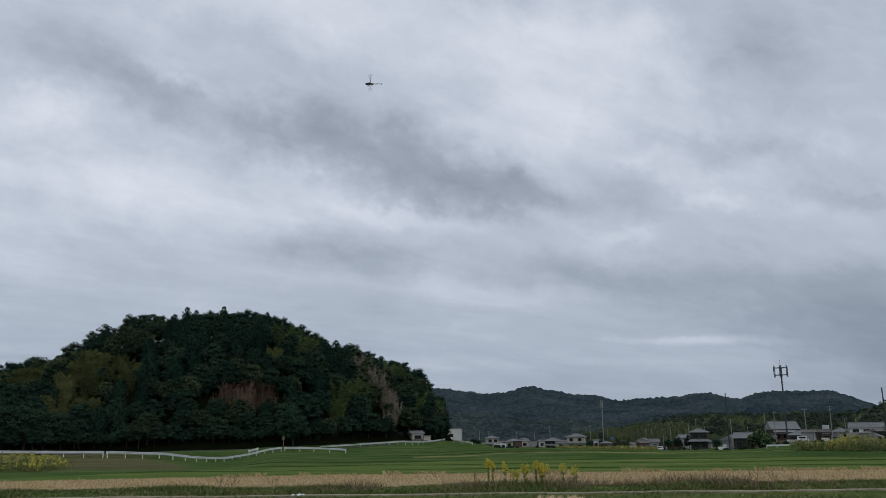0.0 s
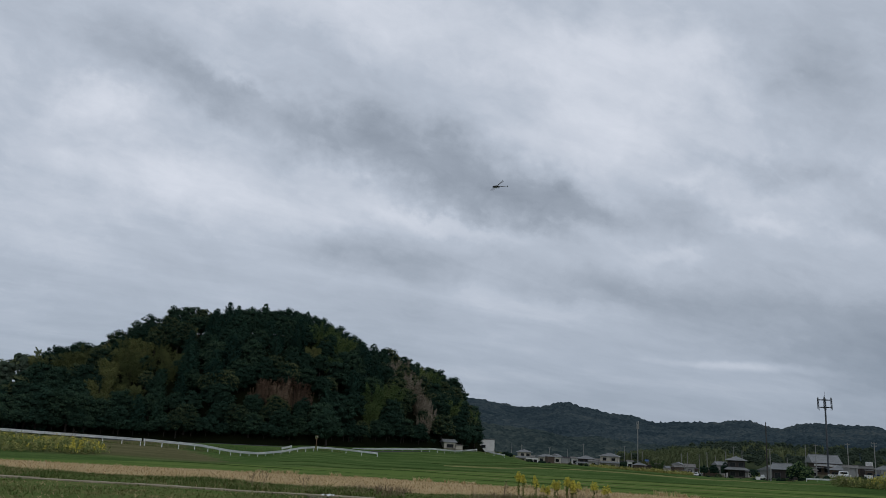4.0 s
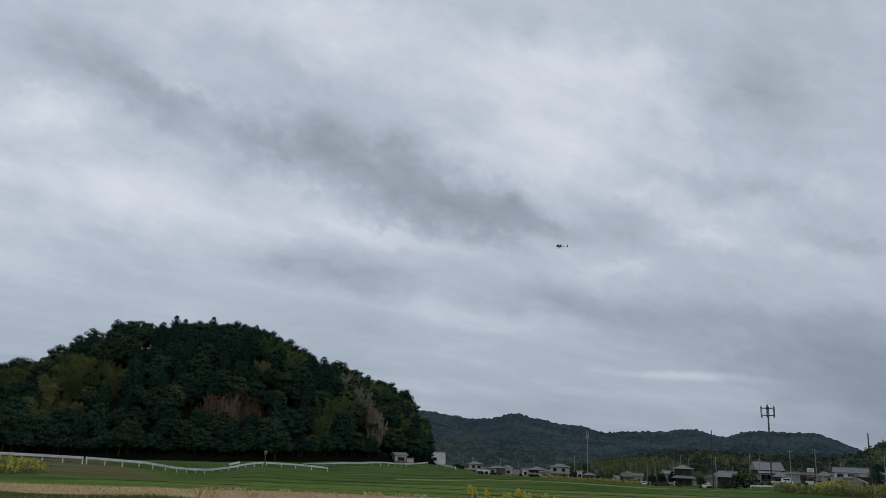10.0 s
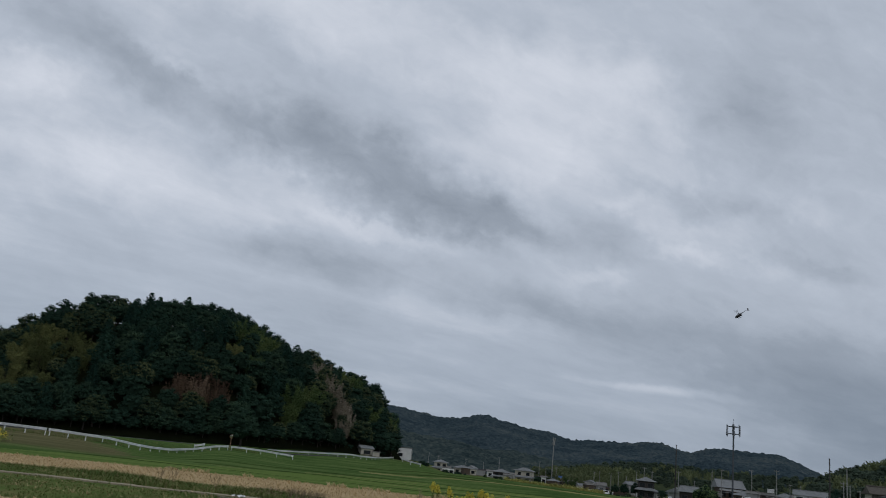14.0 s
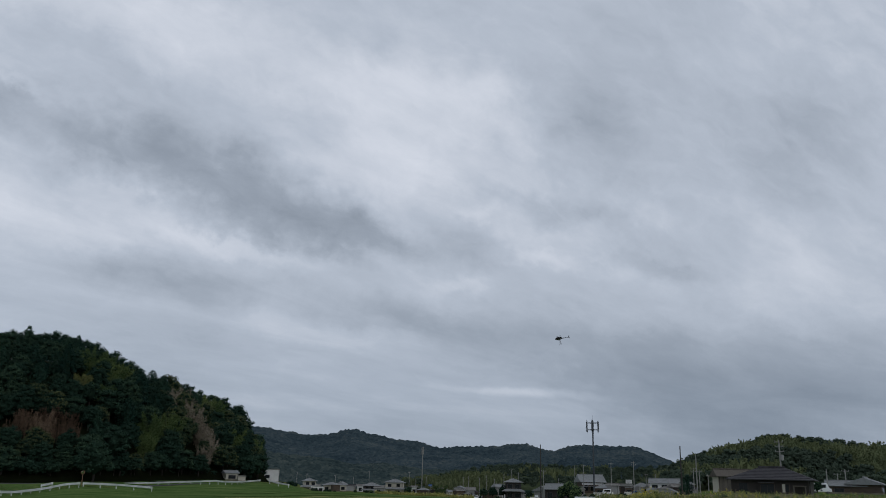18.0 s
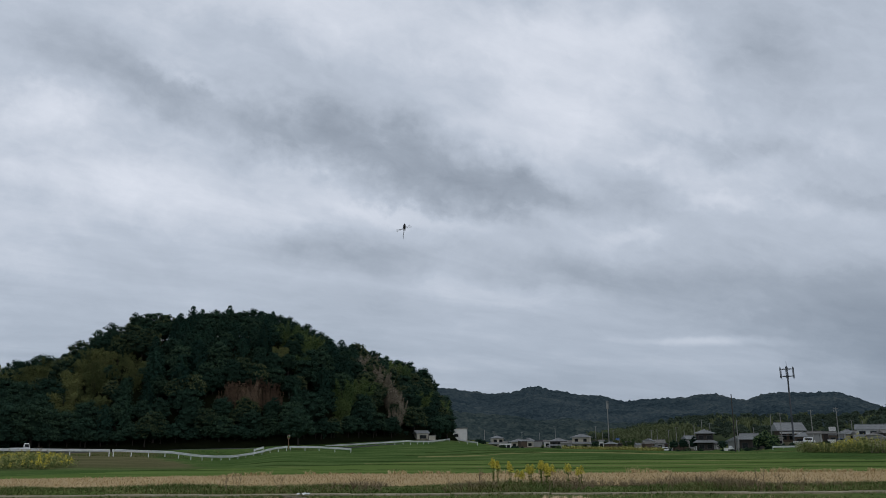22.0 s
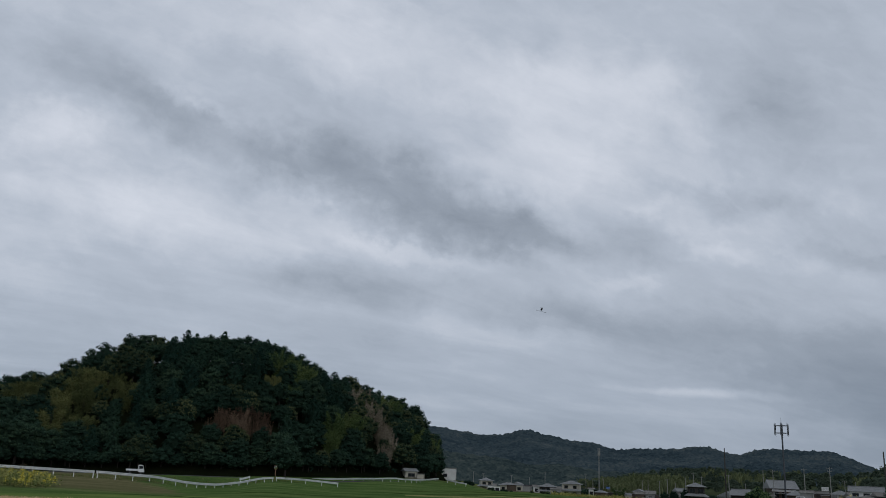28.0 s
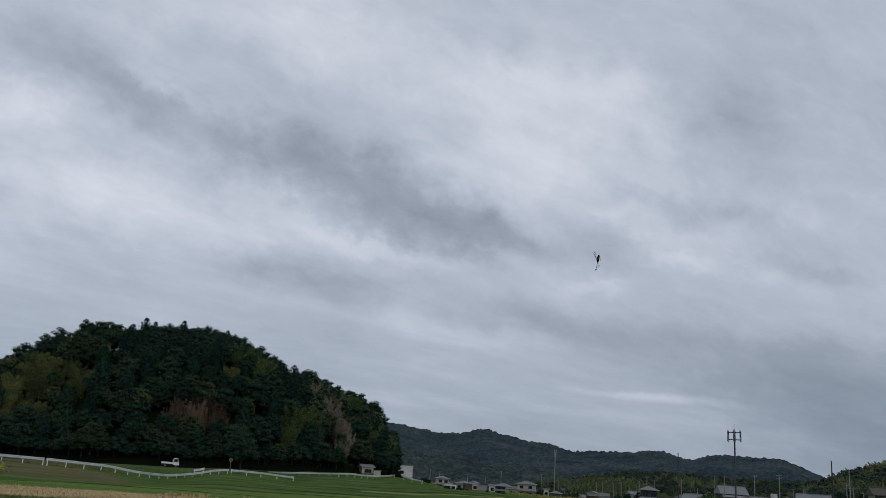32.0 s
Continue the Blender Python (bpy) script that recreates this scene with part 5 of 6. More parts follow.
for s in (-0.75, 0.75):
    part("post", box(B(), s - 0.09, s + 0.09, -0.1, 0.1, -0.4, 1.3, 0.01), M_barn, GR)
part("lintel", box(B(), -0.9, 0.9, -0.12, 0.12, 1.3, 1.46, 0.01), M_barn, GR)
part("roof", box(B(), -0.9, 0.9, 0.0, 2.4, 1.4, 1.46), M_sheet, GR)
part("back_wall", box(B(), -0.85, 0.85, 2.3, 2.4, -0.4, 1.4), M_darkwall, GR)


# ---- poles, mast and cables ----
def utility_pole(az, d, zt, label="grey concrete utility pole", arms=1, mat=M_pole, r=0.17, zb=None, transformer=False):
    p = at(az, d)
    z = ground_z(p.x, p.y) if zb is None else zb
    h = zt - z
    ob = thing("utility_pole", label, "utility pole", pose(p.x, p.y, z, 0, 0, -az + random.uniform(-30, 30)), "utility poles")
    part("pole", tube(B(), (0, 0, -1), (0, 0, h), r, r * 0.62, 10), mat, ob)
    for i in range(arms):
        zz = h - 0.35 - 0.8 * i
        arm = part("crossarm", box(B(), -0.75, 0.75, -0.05, 0.05, zz - 0.045, zz + 0.045, 0.01), mat, ob)
        for x in (-0.68, 0.0, 0.68):
            bm = B()
            tube(bm, (x, 0, zz + 0.06), (x, 0, zz + 0.28), 0.06, 0.04, 8)
            part("insulator", bm, M_greywall, arm)
    if transformer:
        bm = B()
        tube(bm, (0.38, 0, h - 3.4), (0.38, 0, h - 2.5), 0.26, seg=14)
        part("transformer", bm, M_greywall, ob)
        part("bracket", box(B(), 0.0, 0.4, -0.05, 0.05, h - 3.5, h - 3.42), M_steel, ob)
    return ob


FAR_POLES = [
    (15.09, 360, 6.3, 1, 0), (13.87, 400, 6.0, 0, 0), (12.6, 470, 7.0, 0, 0), (9.85, 440, 8.0, 1, 0), (11.0, 470, 6.2, 1, 0), (14.6, 420, 5.8, 1, 0),
    (3.0, 460, 6.0, 1, 0), (2.35, 440, 6.4, 0, 0), (4.9, 480, 5.6, 1, 0), (6.1, 480, 5.0, 0, 0), (7.15, 500, 8.8, 1, 0), (10.3, 470, 5.2, 0, 0),
    (11.7, 500, 5.6, 0, 0), (12.9, 470, 5.4, 0, 0), (13.5, 440, 5.9, 1, 0), (15.6, 380, 5.0, 0, 0)]
STREET_POLES = [
    (18.71, 230, 13.2, 0, 1), (18.9, 260, 7.1, 1, 0), (20.97, 330, 10.3, 0, 0), (21.55, 300, 9.9, 1, 0), (23.36, 280, 10.2, 1, 0), (24.82, 280, 10.8, 2, 0),
    (16.73, 345, 8.8, 1, 0), (16.24, 330, 6.7, 0, 0), (17.23, 345, 7.6, 1, 0), (27.85, 200, 11.9, 0, 1), (28.8, 230, 11.25, 0, 0), (28.61, 260, 8.65, 2, 0),
    (28.97, 270, 8.2, 1, 0), (29.5, 280, 7.2, 1, 0), (36.5, 185, 6.85, 0, 0), (37.54, 200, 7.3, 1, 0), (37.1, 210, 6.7, 1, 0), (26.2, 310, 7.4, 0, 0),
    (19.9, 300, 5.2, 0, 0), (25.6, 340, 8.0, 1, 0)]
for a, d, zt, arms, dark in FAR_POLES + STREET_POLES:
    utility_pole(a, d, zt, "dark timber utility pole" if dark else "grey concrete utility pole", arms, M_pole_dark if dark else M_pole, 0.19 if dark else 0.16)
utility_pole(33.92, 157, 11.0, "utility pole with crossarms and a transformer behind the dark house", 3, M_pole, 0.17, None, True)

MAST = thing("phone_mast", "tall steel phone mast with a ring of panel antennas", "phone mast", pose(*at(22.22, 290, 0.0)))
part("mast", tube(B(), (0, 0, -1), (0, 0, 24.6), 0.25, 0.17, 14), M_mast, MAST)
part("lightning_rod", tube(B(), (0, 0, 24.5), (0, 0, 26.2), 0.05, seg=6), M_mast, MAST)
for zz in (21.3, 23.6):
    ring = part("platform_ring", box(B(), -0.3, 0.3, -0.3, 0.3, zz - 0.08, zz + 0.08), M_mast, MAST)
    for i in range(6):
        a, b2 = radians(60 * i), radians(60 * i + 60)
        bm = B()
        tube(bm, (2.1 * math.cos(a), 2.1 * math.sin(a), zz), (2.1 * math.cos(b2), 2.1 * math.sin(b2), zz), 0.055, seg=6)
        tube(bm, (0, 0, zz), (2.1 * math.cos(a), 2.1 * math.sin(a), zz), 0.06, seg=6)
        part("ring_bar", bm, M_mast, ring)
for i in range(6):
    a = radians(60 * i)
    x, y = 2.25 * math.cos(a), 2.25 * math.sin(a)
    ant = part("panel_antenna", box(B(), x - 0.09, x + 0.09, y - 0.09, y + 0.09, 20.7, 24.1, 0.02), M_mast, MAST)
    part("mounting_pipe", tube(B(), (x * 0.95, y * 0.95, 20.3), (x * 0.95, y * 0.95, 24.5), 0.05, seg=6), M_mast, ant)
part("cable_duct", box(B(), -0.12, 0.12, -0.52, -0.36, 0, 21), M_mast, MAST)

MAST2 = thing("radio_mast", "slim pale radio mast with short antennas at its top", "radio mast", pose(*at(10.71, 430, -4.2)))
part("mast", tube(B(), (0, 0, -1), (0, 0, 23.2), 0.26, 0.18, 12), M_pole, MAST2)
for s in (-1, 1):
    part("antenna", box(B(), s * 0.42 - 0.16, s * 0.42 + 0.16, -0.15, 0.15, 20.8, 24.6, 0.03), M_pole, MAST2)
part("collar", tube(B(), (0, 0, 21.2), (0, 0, 21.5), 0.5, seg=12), M_pole, MAST2)


# ---- vehicles ----
def wheel(parent, x, y, r):
    bm = B()
    tube(bm, (x, y - 0.07, r), (x, y + 0.07, r), r, seg=18)
    w = part("wheel", bm, M_tyre, parent)
    bm = B()
    tube(bm, (x, y - 0.075, r), (x, y + 0.075, r), r * 0.58, seg=14)
    part("rim", bm, M_steel, w)


def kei_truck():
    """A small white pick-up: x ahead, wheels on z = 0."""
    tr = thing("pickup_truck", "small white pickup truck with an empty flat bed", "truck")
    bm = B()
    box(bm, 0.55, 1.68, -0.72, 0.72, 0.42, 1.78, 0.06)
    for v in bm.verts:
        if v.co.z > 1.0 and v.co.x > 1.2:
            v.co.x -= (v.co.z - 1.0) * 0.42
        if v.co.z > 1.1:
            v.co.y *= 0.92
    cab = part("cab", bm, M_carwhite, tr)
    bm = B()
    v = [bm.verts.new(c) for c in ((1.66, -0.62, 1.06), (1.66, 0.62, 1.06), (1.42, 0.58, 1.62), (1.42, -0.58, 1.62))]
    u = [bm.verts.new(q.co + Vector((-0.05, 0, 0))) for q in v]
    bm.faces.new(v)
    bm.faces.new(u[::-1])
    part("windscreen", bm, M_glass, cab)
    for s in (-1, 1):
        bm = B()
        box(bm, 0.66, 1.44, s * 0.715 - 0.03, s * 0.715 + 0.03, 1.04, 1.64)
        for q in bm.verts:
            if q.co.z > 1.3:
                q.co.y *= 0.955
                if q.co.x > 1:
                    q.co.x -= 0.14
        part("side_window", bm, M_glass, cab)
        part("headlight", box(B(), 1.66, 1.71, s * 0.5 - 0.14, s * 0.5 + 0.14, 0.62, 0.80, 0.02), M_greywall, cab)
    part("rear_window", box(B(), 0.535, 0.56, -0.52, 0.52, 1.14, 1.60), M_glass, cab)
    part("bumper", box(B(), 1.64, 1.74, -0.70, 0.70, 0.32, 0.50, 0.03), M_tyre, cab)
    part("chassis", box(B(), -1.60, 1.5, -0.45, 0.45, 0.30, 0.46), M_tyre, tr)
    part("bed_floor", box(B(), -1.68, 0.50, -0.72, 0.72, 0.62, 0.70), M_carwhite, tr)
    for s in (-1, 1):
        part("bed_side", box(B(), -1.68, 0.50, s * 0.71 - 0.02, s * 0.71 + 0.02, 0.66, 0.96, 0.01), M_carwhite, tr)
    part("tailgate", box(B(), -1.70, -1.66, -0.72, 0.72, 0.66, 0.96, 0.01), M_carwhite, tr)
    bm = B()
    for y in (-0.6, 0.0, 0.6):
        tube(bm, (0.48, y, 0.7), (0.48, y, 1.62), 0.025, seg=6)
    tube(bm, (0.48, -0.62, 1.62), (0.48, 0.62, 1.62), 0.025, seg=6)
    part("rear_guard", bm, M_carwhite, tr)
    for x in (1.08, -0.95):
        for y in (-0.60, 0.60):
            wheel(tr, x, y, 0.27)
    return tr


def parked_car(az, d, zb, turn, label, paint, van=False):
    c = thing("car", label, "car", pose(*at(az, d, zb), 0, 0, -az + turn), "parked cars")
    bm = B()
    box(bm, -1.7, 1.7, -0.74, 0.74, 0.25, 0.85, 0.10)
    body = part("body", bm, paint, c)
    bm = B()
    top = 1.75 if van else 1.45
    box(bm, -1.6, 1.0 if not van else 1.35, -0.68, 0.68, 0.8, top, 0.06)
    for v in bm.verts:
        if v.co.z > 1.1:
            v.co.x = v.co.x * 0.82 - 0.08
            v.co.y *= 0.88
    part("cabin", bm, paint, body)
    part("side_glass", box(B(), -1.2, 0.75, -0.70, 0.70, 0.98, top - 0.22), M_glass, body)
    for x in (-1.05, 1.05):
        for y in (-0.66, 0.66):
            wheel(c, x, y, 0.29)
    return c


TRUCK = kei_truck()
parked_car(14.35, 420, ground_z(*at(14.35, 420).xy), 20, "white van parked by the sheds", M_carwhite, True)
parked_car(14.75, 415, ground_z(*at(14.75, 415).xy), 80, "small white car parked by the sheds", M_carwhite)
parked_car(18.55, 300, ground_z(*at(18.55, 300).xy), 60, "small white car beside a house", M_carwhite)
parked_car(36.1, 168, 2.25, 10, "white van parked beside the dark house", M_carwhite, True)
parked_car(24.75, 318, 0.4, 0, "silver car on the village street", M_steel)


# ---- model helicopter ----
def loft(bm, sections, seg=12):
    """Rounded body through sections (x, half width, z low, z high)."""
    rings = []
    for x, w, z0, z1 in sections:
        rings.append([bm.verts.new((x, w * math.cos(a), (z0 + z1) / 2 + (z1 - z0) / 2 * math.sin(a))) for a in [2 * math.pi * i / seg for i in range(seg)]])
    for r0, r1 in zip(rings, rings[1:]):
        for i in range(seg):
            bm.faces.new((r0[i], r0[(i + 1) % seg], r1[(i + 1) % seg], r1[i]))
    bm.faces.new(rings[0])
    bm.faces.new(rings[-1][::-1])
    return bm


def helicopter():
    h = thing("model_helicopter", "dark radio-controlled helicopter with a pale canopy side, in the air", "helicopter")
    part("canopy", loft(B(), [(0.46, 0.01, -0.10, -0.07), (0.42, 0.06, -0.16, -0.01), (0.32, 0.105, -0.20, 0.06), (0.17, 0.12, -0.21, 0.12), (0.02, 0.11, -0.18, 0.15), (-0.12, 0.06, -0.10, 0.11)]), M_body, h)
    part("canopy_panel", loft(B(), [(0.32, 0.07, -0.07, 0.05), (0.24, 0.117, -0.08, 0.07), (0.08, 0.126, -0.08, 0.09), (-0.04, 0.09, -0.06, 0.08)]), M_bodylight, h, "pale canopy side")
    part("frame", box(B(), -0.24, 0.10, -0.055, 0.055, -0.18, 0.06, 0.015), M_body, h)
    part("battery", box(B(), 0.02, 0.30, -0.05, 0.05, -0.22, -0.16, 0.01), M_body, h)
    part("tail_boom", tube(B(), (-0.15, 0, 0.02), (-0.98, 0, 0.03), 0.024, 0.018, 10), M_body, h)
    part("boom_brace", tube(B(), (-0.18, 0.05, -0.08), (-0.72, 0.01, 0.02), 0.008, seg=6), M_body, h)
    bm = B()
    v = [bm.verts.new(c) for c in ((-0.90, -0.008, 0.02), (-1.00, -0.008, 0.16), (-1.06, -0.008, 0.17), (-1.02, -0.008, 0.0), (-1.04, -0.008, -0.15), (-0.99, -0.008, -0.16))]
    u = [bm.verts.new((q.co.x, 0.008, q.co.z)) for q in v]
    bm.faces.new(v)
    bm.faces.new(u[::-1])
    for i in range(6):
        bm.faces.new((v[i], u[i], u[(i + 1) % 6], v[(i + 1) % 6]))
    part("tail_fin", bm, M_body, h)
    tr = part("tail_rotor", tube(B(), (-0.98, 0.02, 0.03), (-0.98, 0.07, 0.03), 0.015, seg=8), M_steel, h)
    for s in (-1, 1):
        part("tail_blade", box(B(), -1.0, -0.96, 0.05, 0.058, 0.03 if s > 0 else -0.10, 0.16 if s > 0 else 0.03, 0.003), M_blade, tr)
    part("mast", tube(B(), (0, 0, 0.05), (0, 0, 0.26), 0.012, seg=8), M_steel, h)
    for s in (-1, 1):
        part("skid", tube(B(), (0.28, s * 0.14, -0.27), (-0.26, s * 0.14, -0.27), 0.009, seg=6), M_body, h)
    for x in (0.16, -0.12):
        bm = B()
        tube(bm, (x, -0.14, -0.27), (x, -0.03, -0.12), 0.009, seg=6)
        tube(bm, (x, 0.14, -0.27), (x, 0.03, -0.12), 0.009, seg=6)
        part("strut", bm, M_body, h)
    rotor = part("main_rotor", box(B(), -0.07, 0.07, -0.02, 0.02, -0.02, 0.02, 0.006), M_steel, h)
    for s in (-1, 1):
        bm = B()
        box(bm, 0.07, 0.79, -0.036, 0.036, -0.006, 0.006, 0.003)
        bmesh.ops.rotate(bm, verts=bm.verts, cent=(0, 0, 0), matrix=Matrix.Rotation(0 if s > 0 else math.pi, 3, "Z"))
        part("blade", bm, M_blade, rotor)
    return h, rotor


HELI, ROTOR = helicopter()


# ---- vegetation ----
def blades(name, label, mat, places, per, height, width, seed, flare=0.35, category="grass", patchy=0.0):
    """Tufts of thin upright blades, one object for all of them."""
    rng = np.random.default_rng(seed)
    P = np.array(places, float)
    k = len(P) * per
    base = np.repeat(P, per, 0)
    a = rng.uniform(0, 2 * np.pi, k)
    tall = rng.uniform(0.6, 1.3, len(P))
    if patchy:
        tall *= np.array([max(0.25, 1 + patchy * 1.6 * noise.noise((x * 0.22, y * 0.22, seed))) for x, y, z in places])
    s = np.repeat(tall, per) * rng.uniform(0.6, 1.2, k)
    out = np.stack([np.cos(a), np.sin(a), np.zeros(k)], 1)
    side = np.stack([-np.sin(a), np.cos(a), np.zeros(k)], 1)
    spread = 0.12 * height * rng.uniform(0.2, 1, (k, 1))
    b = base + out * spread
    tip = b + out * (flare * height * s)[:, None] + np.array([0, 0, 1.0]) * (height * s)[:, None]
    mid = b + out * (flare * 0.3 * height * s)[:, None] + np.array([0, 0, 0.55]) * (height * s)[:, None]
    w = side * width * 0.5
    v = np.stack([b - w, b + w, mid + w * 0.8, tip, mid - w * 0.8], 1).reshape(-1, 3)
    i = np.arange(k)[:, None] * 5
    f = np.concatenate([i + np.array([[0, 1, 2, 4]])]).tolist() + [list(q) for q in (i + np.array([[4, 2, 3]])).tolist()]
    ob = from_arrays(name, v.tolist(), f, mat)
    return tagged(ob, label, category, kind="stuff")


def strip(x0, x1, y0, y1, count, rng, keep=None):
    out = []
    for _ in range(count):
        x, y = rng.uniform(x0, x1), rng.uniform(y0, y1)
        if abs(x) < 0.78 * y and (keep is None or keep(x, y)):
            out.append((x, y, ground_z(x, y) - 0.01))
    return out


rng = random.Random(3)
rows_of = lambda x0, x1, y0, y1, dx, dy, keep: [(x + rng.uniform(-0.13, 0.13), y + rng.uniform(-0.10, 0.10), ground_z(x, y) - 0.01) for y in np.arange(y0, y1, dy) for x in np.arange(x0, x1, dx) if abs(x) < 0.78 * y and keep(x, y)]
blades("rice_stubble", "short dry rice stubble in the harvested paddy", M_straw, rows_of(-38, 38, 38.6, 55.2, 0.26, 0.36, lambda x, y: y < ochre_edge(x) and rng.random() < 0.9), 4, 0.10, 0.035, 1, 0.5, "stubble")
blades("near_stubble", "dry rice stubble and straw in the nearer paddy", M_straw, rows_of(-19, 19, 17.0, 24.2, 0.2, 0.3, lambda x, y: rng.random() < 0.9), 5, 0.11, 0.025, 2, 0.6, "stubble")
blades("lane_grass", "tufts of short grass along the lane", M_grass_blade, strip(-26, 26, 24.0, 33.75, 13500, rng), 5, 0.10, 0.014, 3, 1.0, "grass", 0.9)
blades("lane_straw", "dry pale grass among the green at the lane", M_straw, strip(-26, 26, 24.0, 38.3, 6200, rng, lambda x, y: noise.noise((x * 0.25, y * 0.5, 3)) > 0.0 and not 33.5 < y < 34.6), 4, 0.085, 0.011, 4, 1.2, "grass", 0.8)
blades("verge_weeds", "rank green weeds on the paddy bank", M_grass_blade, strip(-30, 30, 34.6, 38.3, 13000, rng), 5, 0.16, 0.018, 5, 0.9, "weeds", 0.95)
blades("dead_weeds", "brown dead weed stalks on the paddy bank", M_deadstem, strip(-7, 30, 35.0, 38.2, 2600, rng, lambda x, y: noise.noise((x * 0.3, y * 0.3, 9)) > -0.02), 7, 0.30, 0.014, 6, 0.7, "weeds", 0.9)


blades("road_verge", "grass between the guard rail and the road", M_grass_blade, [tuple(at(a, d, ground_z(*at(a, d).xy))) for a, d in ((q, float(np.interp(q, LAND[:, 0], LAND[:, 3])) + rng.uniform(0.5, 9)) for q in (rng.uniform(-31, -9) for _ in range(2500)))], 4, 0.15, 0.05, 12, 0.6)


def area(a0, a1, d0, d1, count, r):
    return [tuple(at(a, d, ground_z(*at(a, d).xy))) for a, d in ((r.uniform(a0, a1), r.uniform(d0, d1)) for _ in range(count))]


def stalks(name, label, mat, spots, height, per, size, seed, top=0.15):
    """Leafy weed stalks: narrow leaves all along leaning stems, in one object."""
    rr = np.random.default_rng(seed)
    P = np.repeat(np.array(spots, float), per, 0)
    n = len(spots)
    h = np.repeat(height * rr.uniform(0.7, 1.25, n) * np.array([1 + 0.55 * noise.noise((q[0] * 0.3, q[1] * 0.3, 2)) + 0.4 * noise.noise((q[0] * 0.08, q[1] * 0.08, 5)) for q in spots]), per)
    lean = np.repeat(rr.normal(0, 0.16, (n, 2)), per, 0)
    s = top + (1 - top) * rr.random(n * per) ** 0.8
    c = P + np.stack([lean[:, 0] * h * s, lean[:, 1] * h * s, h * s], 1) + rr.normal(0, 1, (n * per, 3)) * (0.13 * (1.25 - s))[:, None]
    nrm = ball(rr, n * per) * np.array([1, 1, 0.5]) + np.array([0, -0.3, 0.75])
    v, f = leaf_quads(rr, c, nrm, size, 1.5, 0.42)
    return tagged(from_arrays(name, v.tolist(), f.tolist(), mat), label, "weeds", kind="stuff")


def weed_belt(name, label, spots, height, seed, bloom=0.36, gold=None):
    """A belt of tall weeds that shifts from green to dull yellow and brown in soft patches."""
    r = random.Random(seed)
    kinds = {"": [], "_green": [], "_bloom": [], "_dry": []}
    for x, y, z in spots:
        g = 0.8 * noise.noise((x * 0.06, y * 0.06, seed)) + 0.5 * noise.noise((x * 0.3, y * 0.3, seed)) + r.gauss(0, 0.12)
        if gold and not gold[0] < math.degrees(math.atan2(x, y)) + 2.0 * noise.noise((x * 0.2, y * 0.2, 6)) < gold[1]:
            g -= 0.42
        kinds["_bloom" if g > bloom - 0.04 else "" if g > 0.05 else "_green" if g > -0.35 or r.random() < 0.5 else "_dry"].append((x, y, z))
        kinds["_green"].append((x + r.uniform(-0.4, 0.4), y + r.uniform(-0.3, 0.3), z))
    stalks(name, label, M_weed_gold, kinds[""], height, 16, 0.075, seed)
    stalks(name + "_green", "green leaves within the " + label, M_weed_leaf, kinds["_green"], height * 0.85, 13, 0.085, seed + 1)
    stalks(name + "_bloom", "muted yellow bloom of the " + label, M_yellow, kinds["_bloom"], height * 1.05, 16, 0.06, seed + 2, 0.5)
    stalks(name + "_dry", "dry brown stalks in the " + label, M_plume, kinds["_dry"], height * 1.05, 12, 0.06, seed + 3, 0.3)


thicket = [q for q in area(-34, -23.6, 71, 112, 2400, rng) if math.degrees(math.atan2(q[0], q[1])) < -24.6 - max(0.0, q[1] - 85) * 0.04 + 0.9 * noise.noise((q[1] * 0.15, 3, 1))]
weed_belt("goldenrod_thicket", "goldenrod thicket on the embankment", thicket, 0.72, 41, 0.28)
weed_belt("goldenrod_hedge", "long belt of goldenrod before the houses", area(22.5, 46, 98.5, 105, 2300, rng), 1.12, 45, 0.42, (23.4, 28.2))
weed_belt("house_weeds", "rank grass and weeds before the dark house", area(25.5, 46, 106, 128, 1500, rng), 0.75, 49, 0.5)
blades("low_goldenrod", "faded yellow weeds at the field edge before the village", M_weed_gold, area(7.6, 14.2, 285, 305, 700, rng), 8, 0.9, 0.14, 44, 0.9, "weeds", 0.6)
blades("silver_grass", "pale plumes of silver grass above the weeds", M_plume, area(26.5, 43, 99, 108, 620, rng), 3, 1.35, 0.05, 13, 0.25)
blades("slope_plumes", "brown plumes of grass beside the guard rail", M_plume, area(-26.3, -25.6, 117, 120, 9, rng), 4, 1.15, 0.05, 14, 0.35)


def paddy_bund(name, label, y0, x0, x1, height, width, mat, seed):
    """A low uneven ridge of uncut grass along the edge of a paddy."""
    xs = np.arange(x0, x1, 0.5)
    verts, faces = [], []
    for x in xs:
        h = height * max(0.15, 0.8 + 0.8 * noise.noise((x * 0.07, seed, 0)) + 0.5 * noise.noise((x * 0.6, seed, 0)))
        yy = y0 + 0.25 * noise.noise((x * 0.12, seed, 4))
        for o, q in ((-0.5, 0.0), (-0.38, 0.75), (0.0, 1.0), (0.38, 0.75), (0.5, 0.0)):
            verts.append((x, yy + o * width, ground_z(x, yy) - 0.02 + h * q))
    for i in range(len(xs) - 1):
        for j in range(4):
            a = i * 5 + j
            faces.append((a, a + 5, a + 6, a + 1))
    tagged(from_arrays(name, verts, faces, mat, smooth=True), label, "bund", kind="structure")


for k, (y0, x0, h) in enumerate(((62.3, -23.5, 0.075), (73.8, -17.0, 0.085), (84.6, -20.0, 0.085))):
    paddy_bund("paddy_bund", "low grassy bund with its shaded face in the colour, between green paddies", y0, x0, 56 + 4 * k, h, 0.6, M_bund, 71 + k)
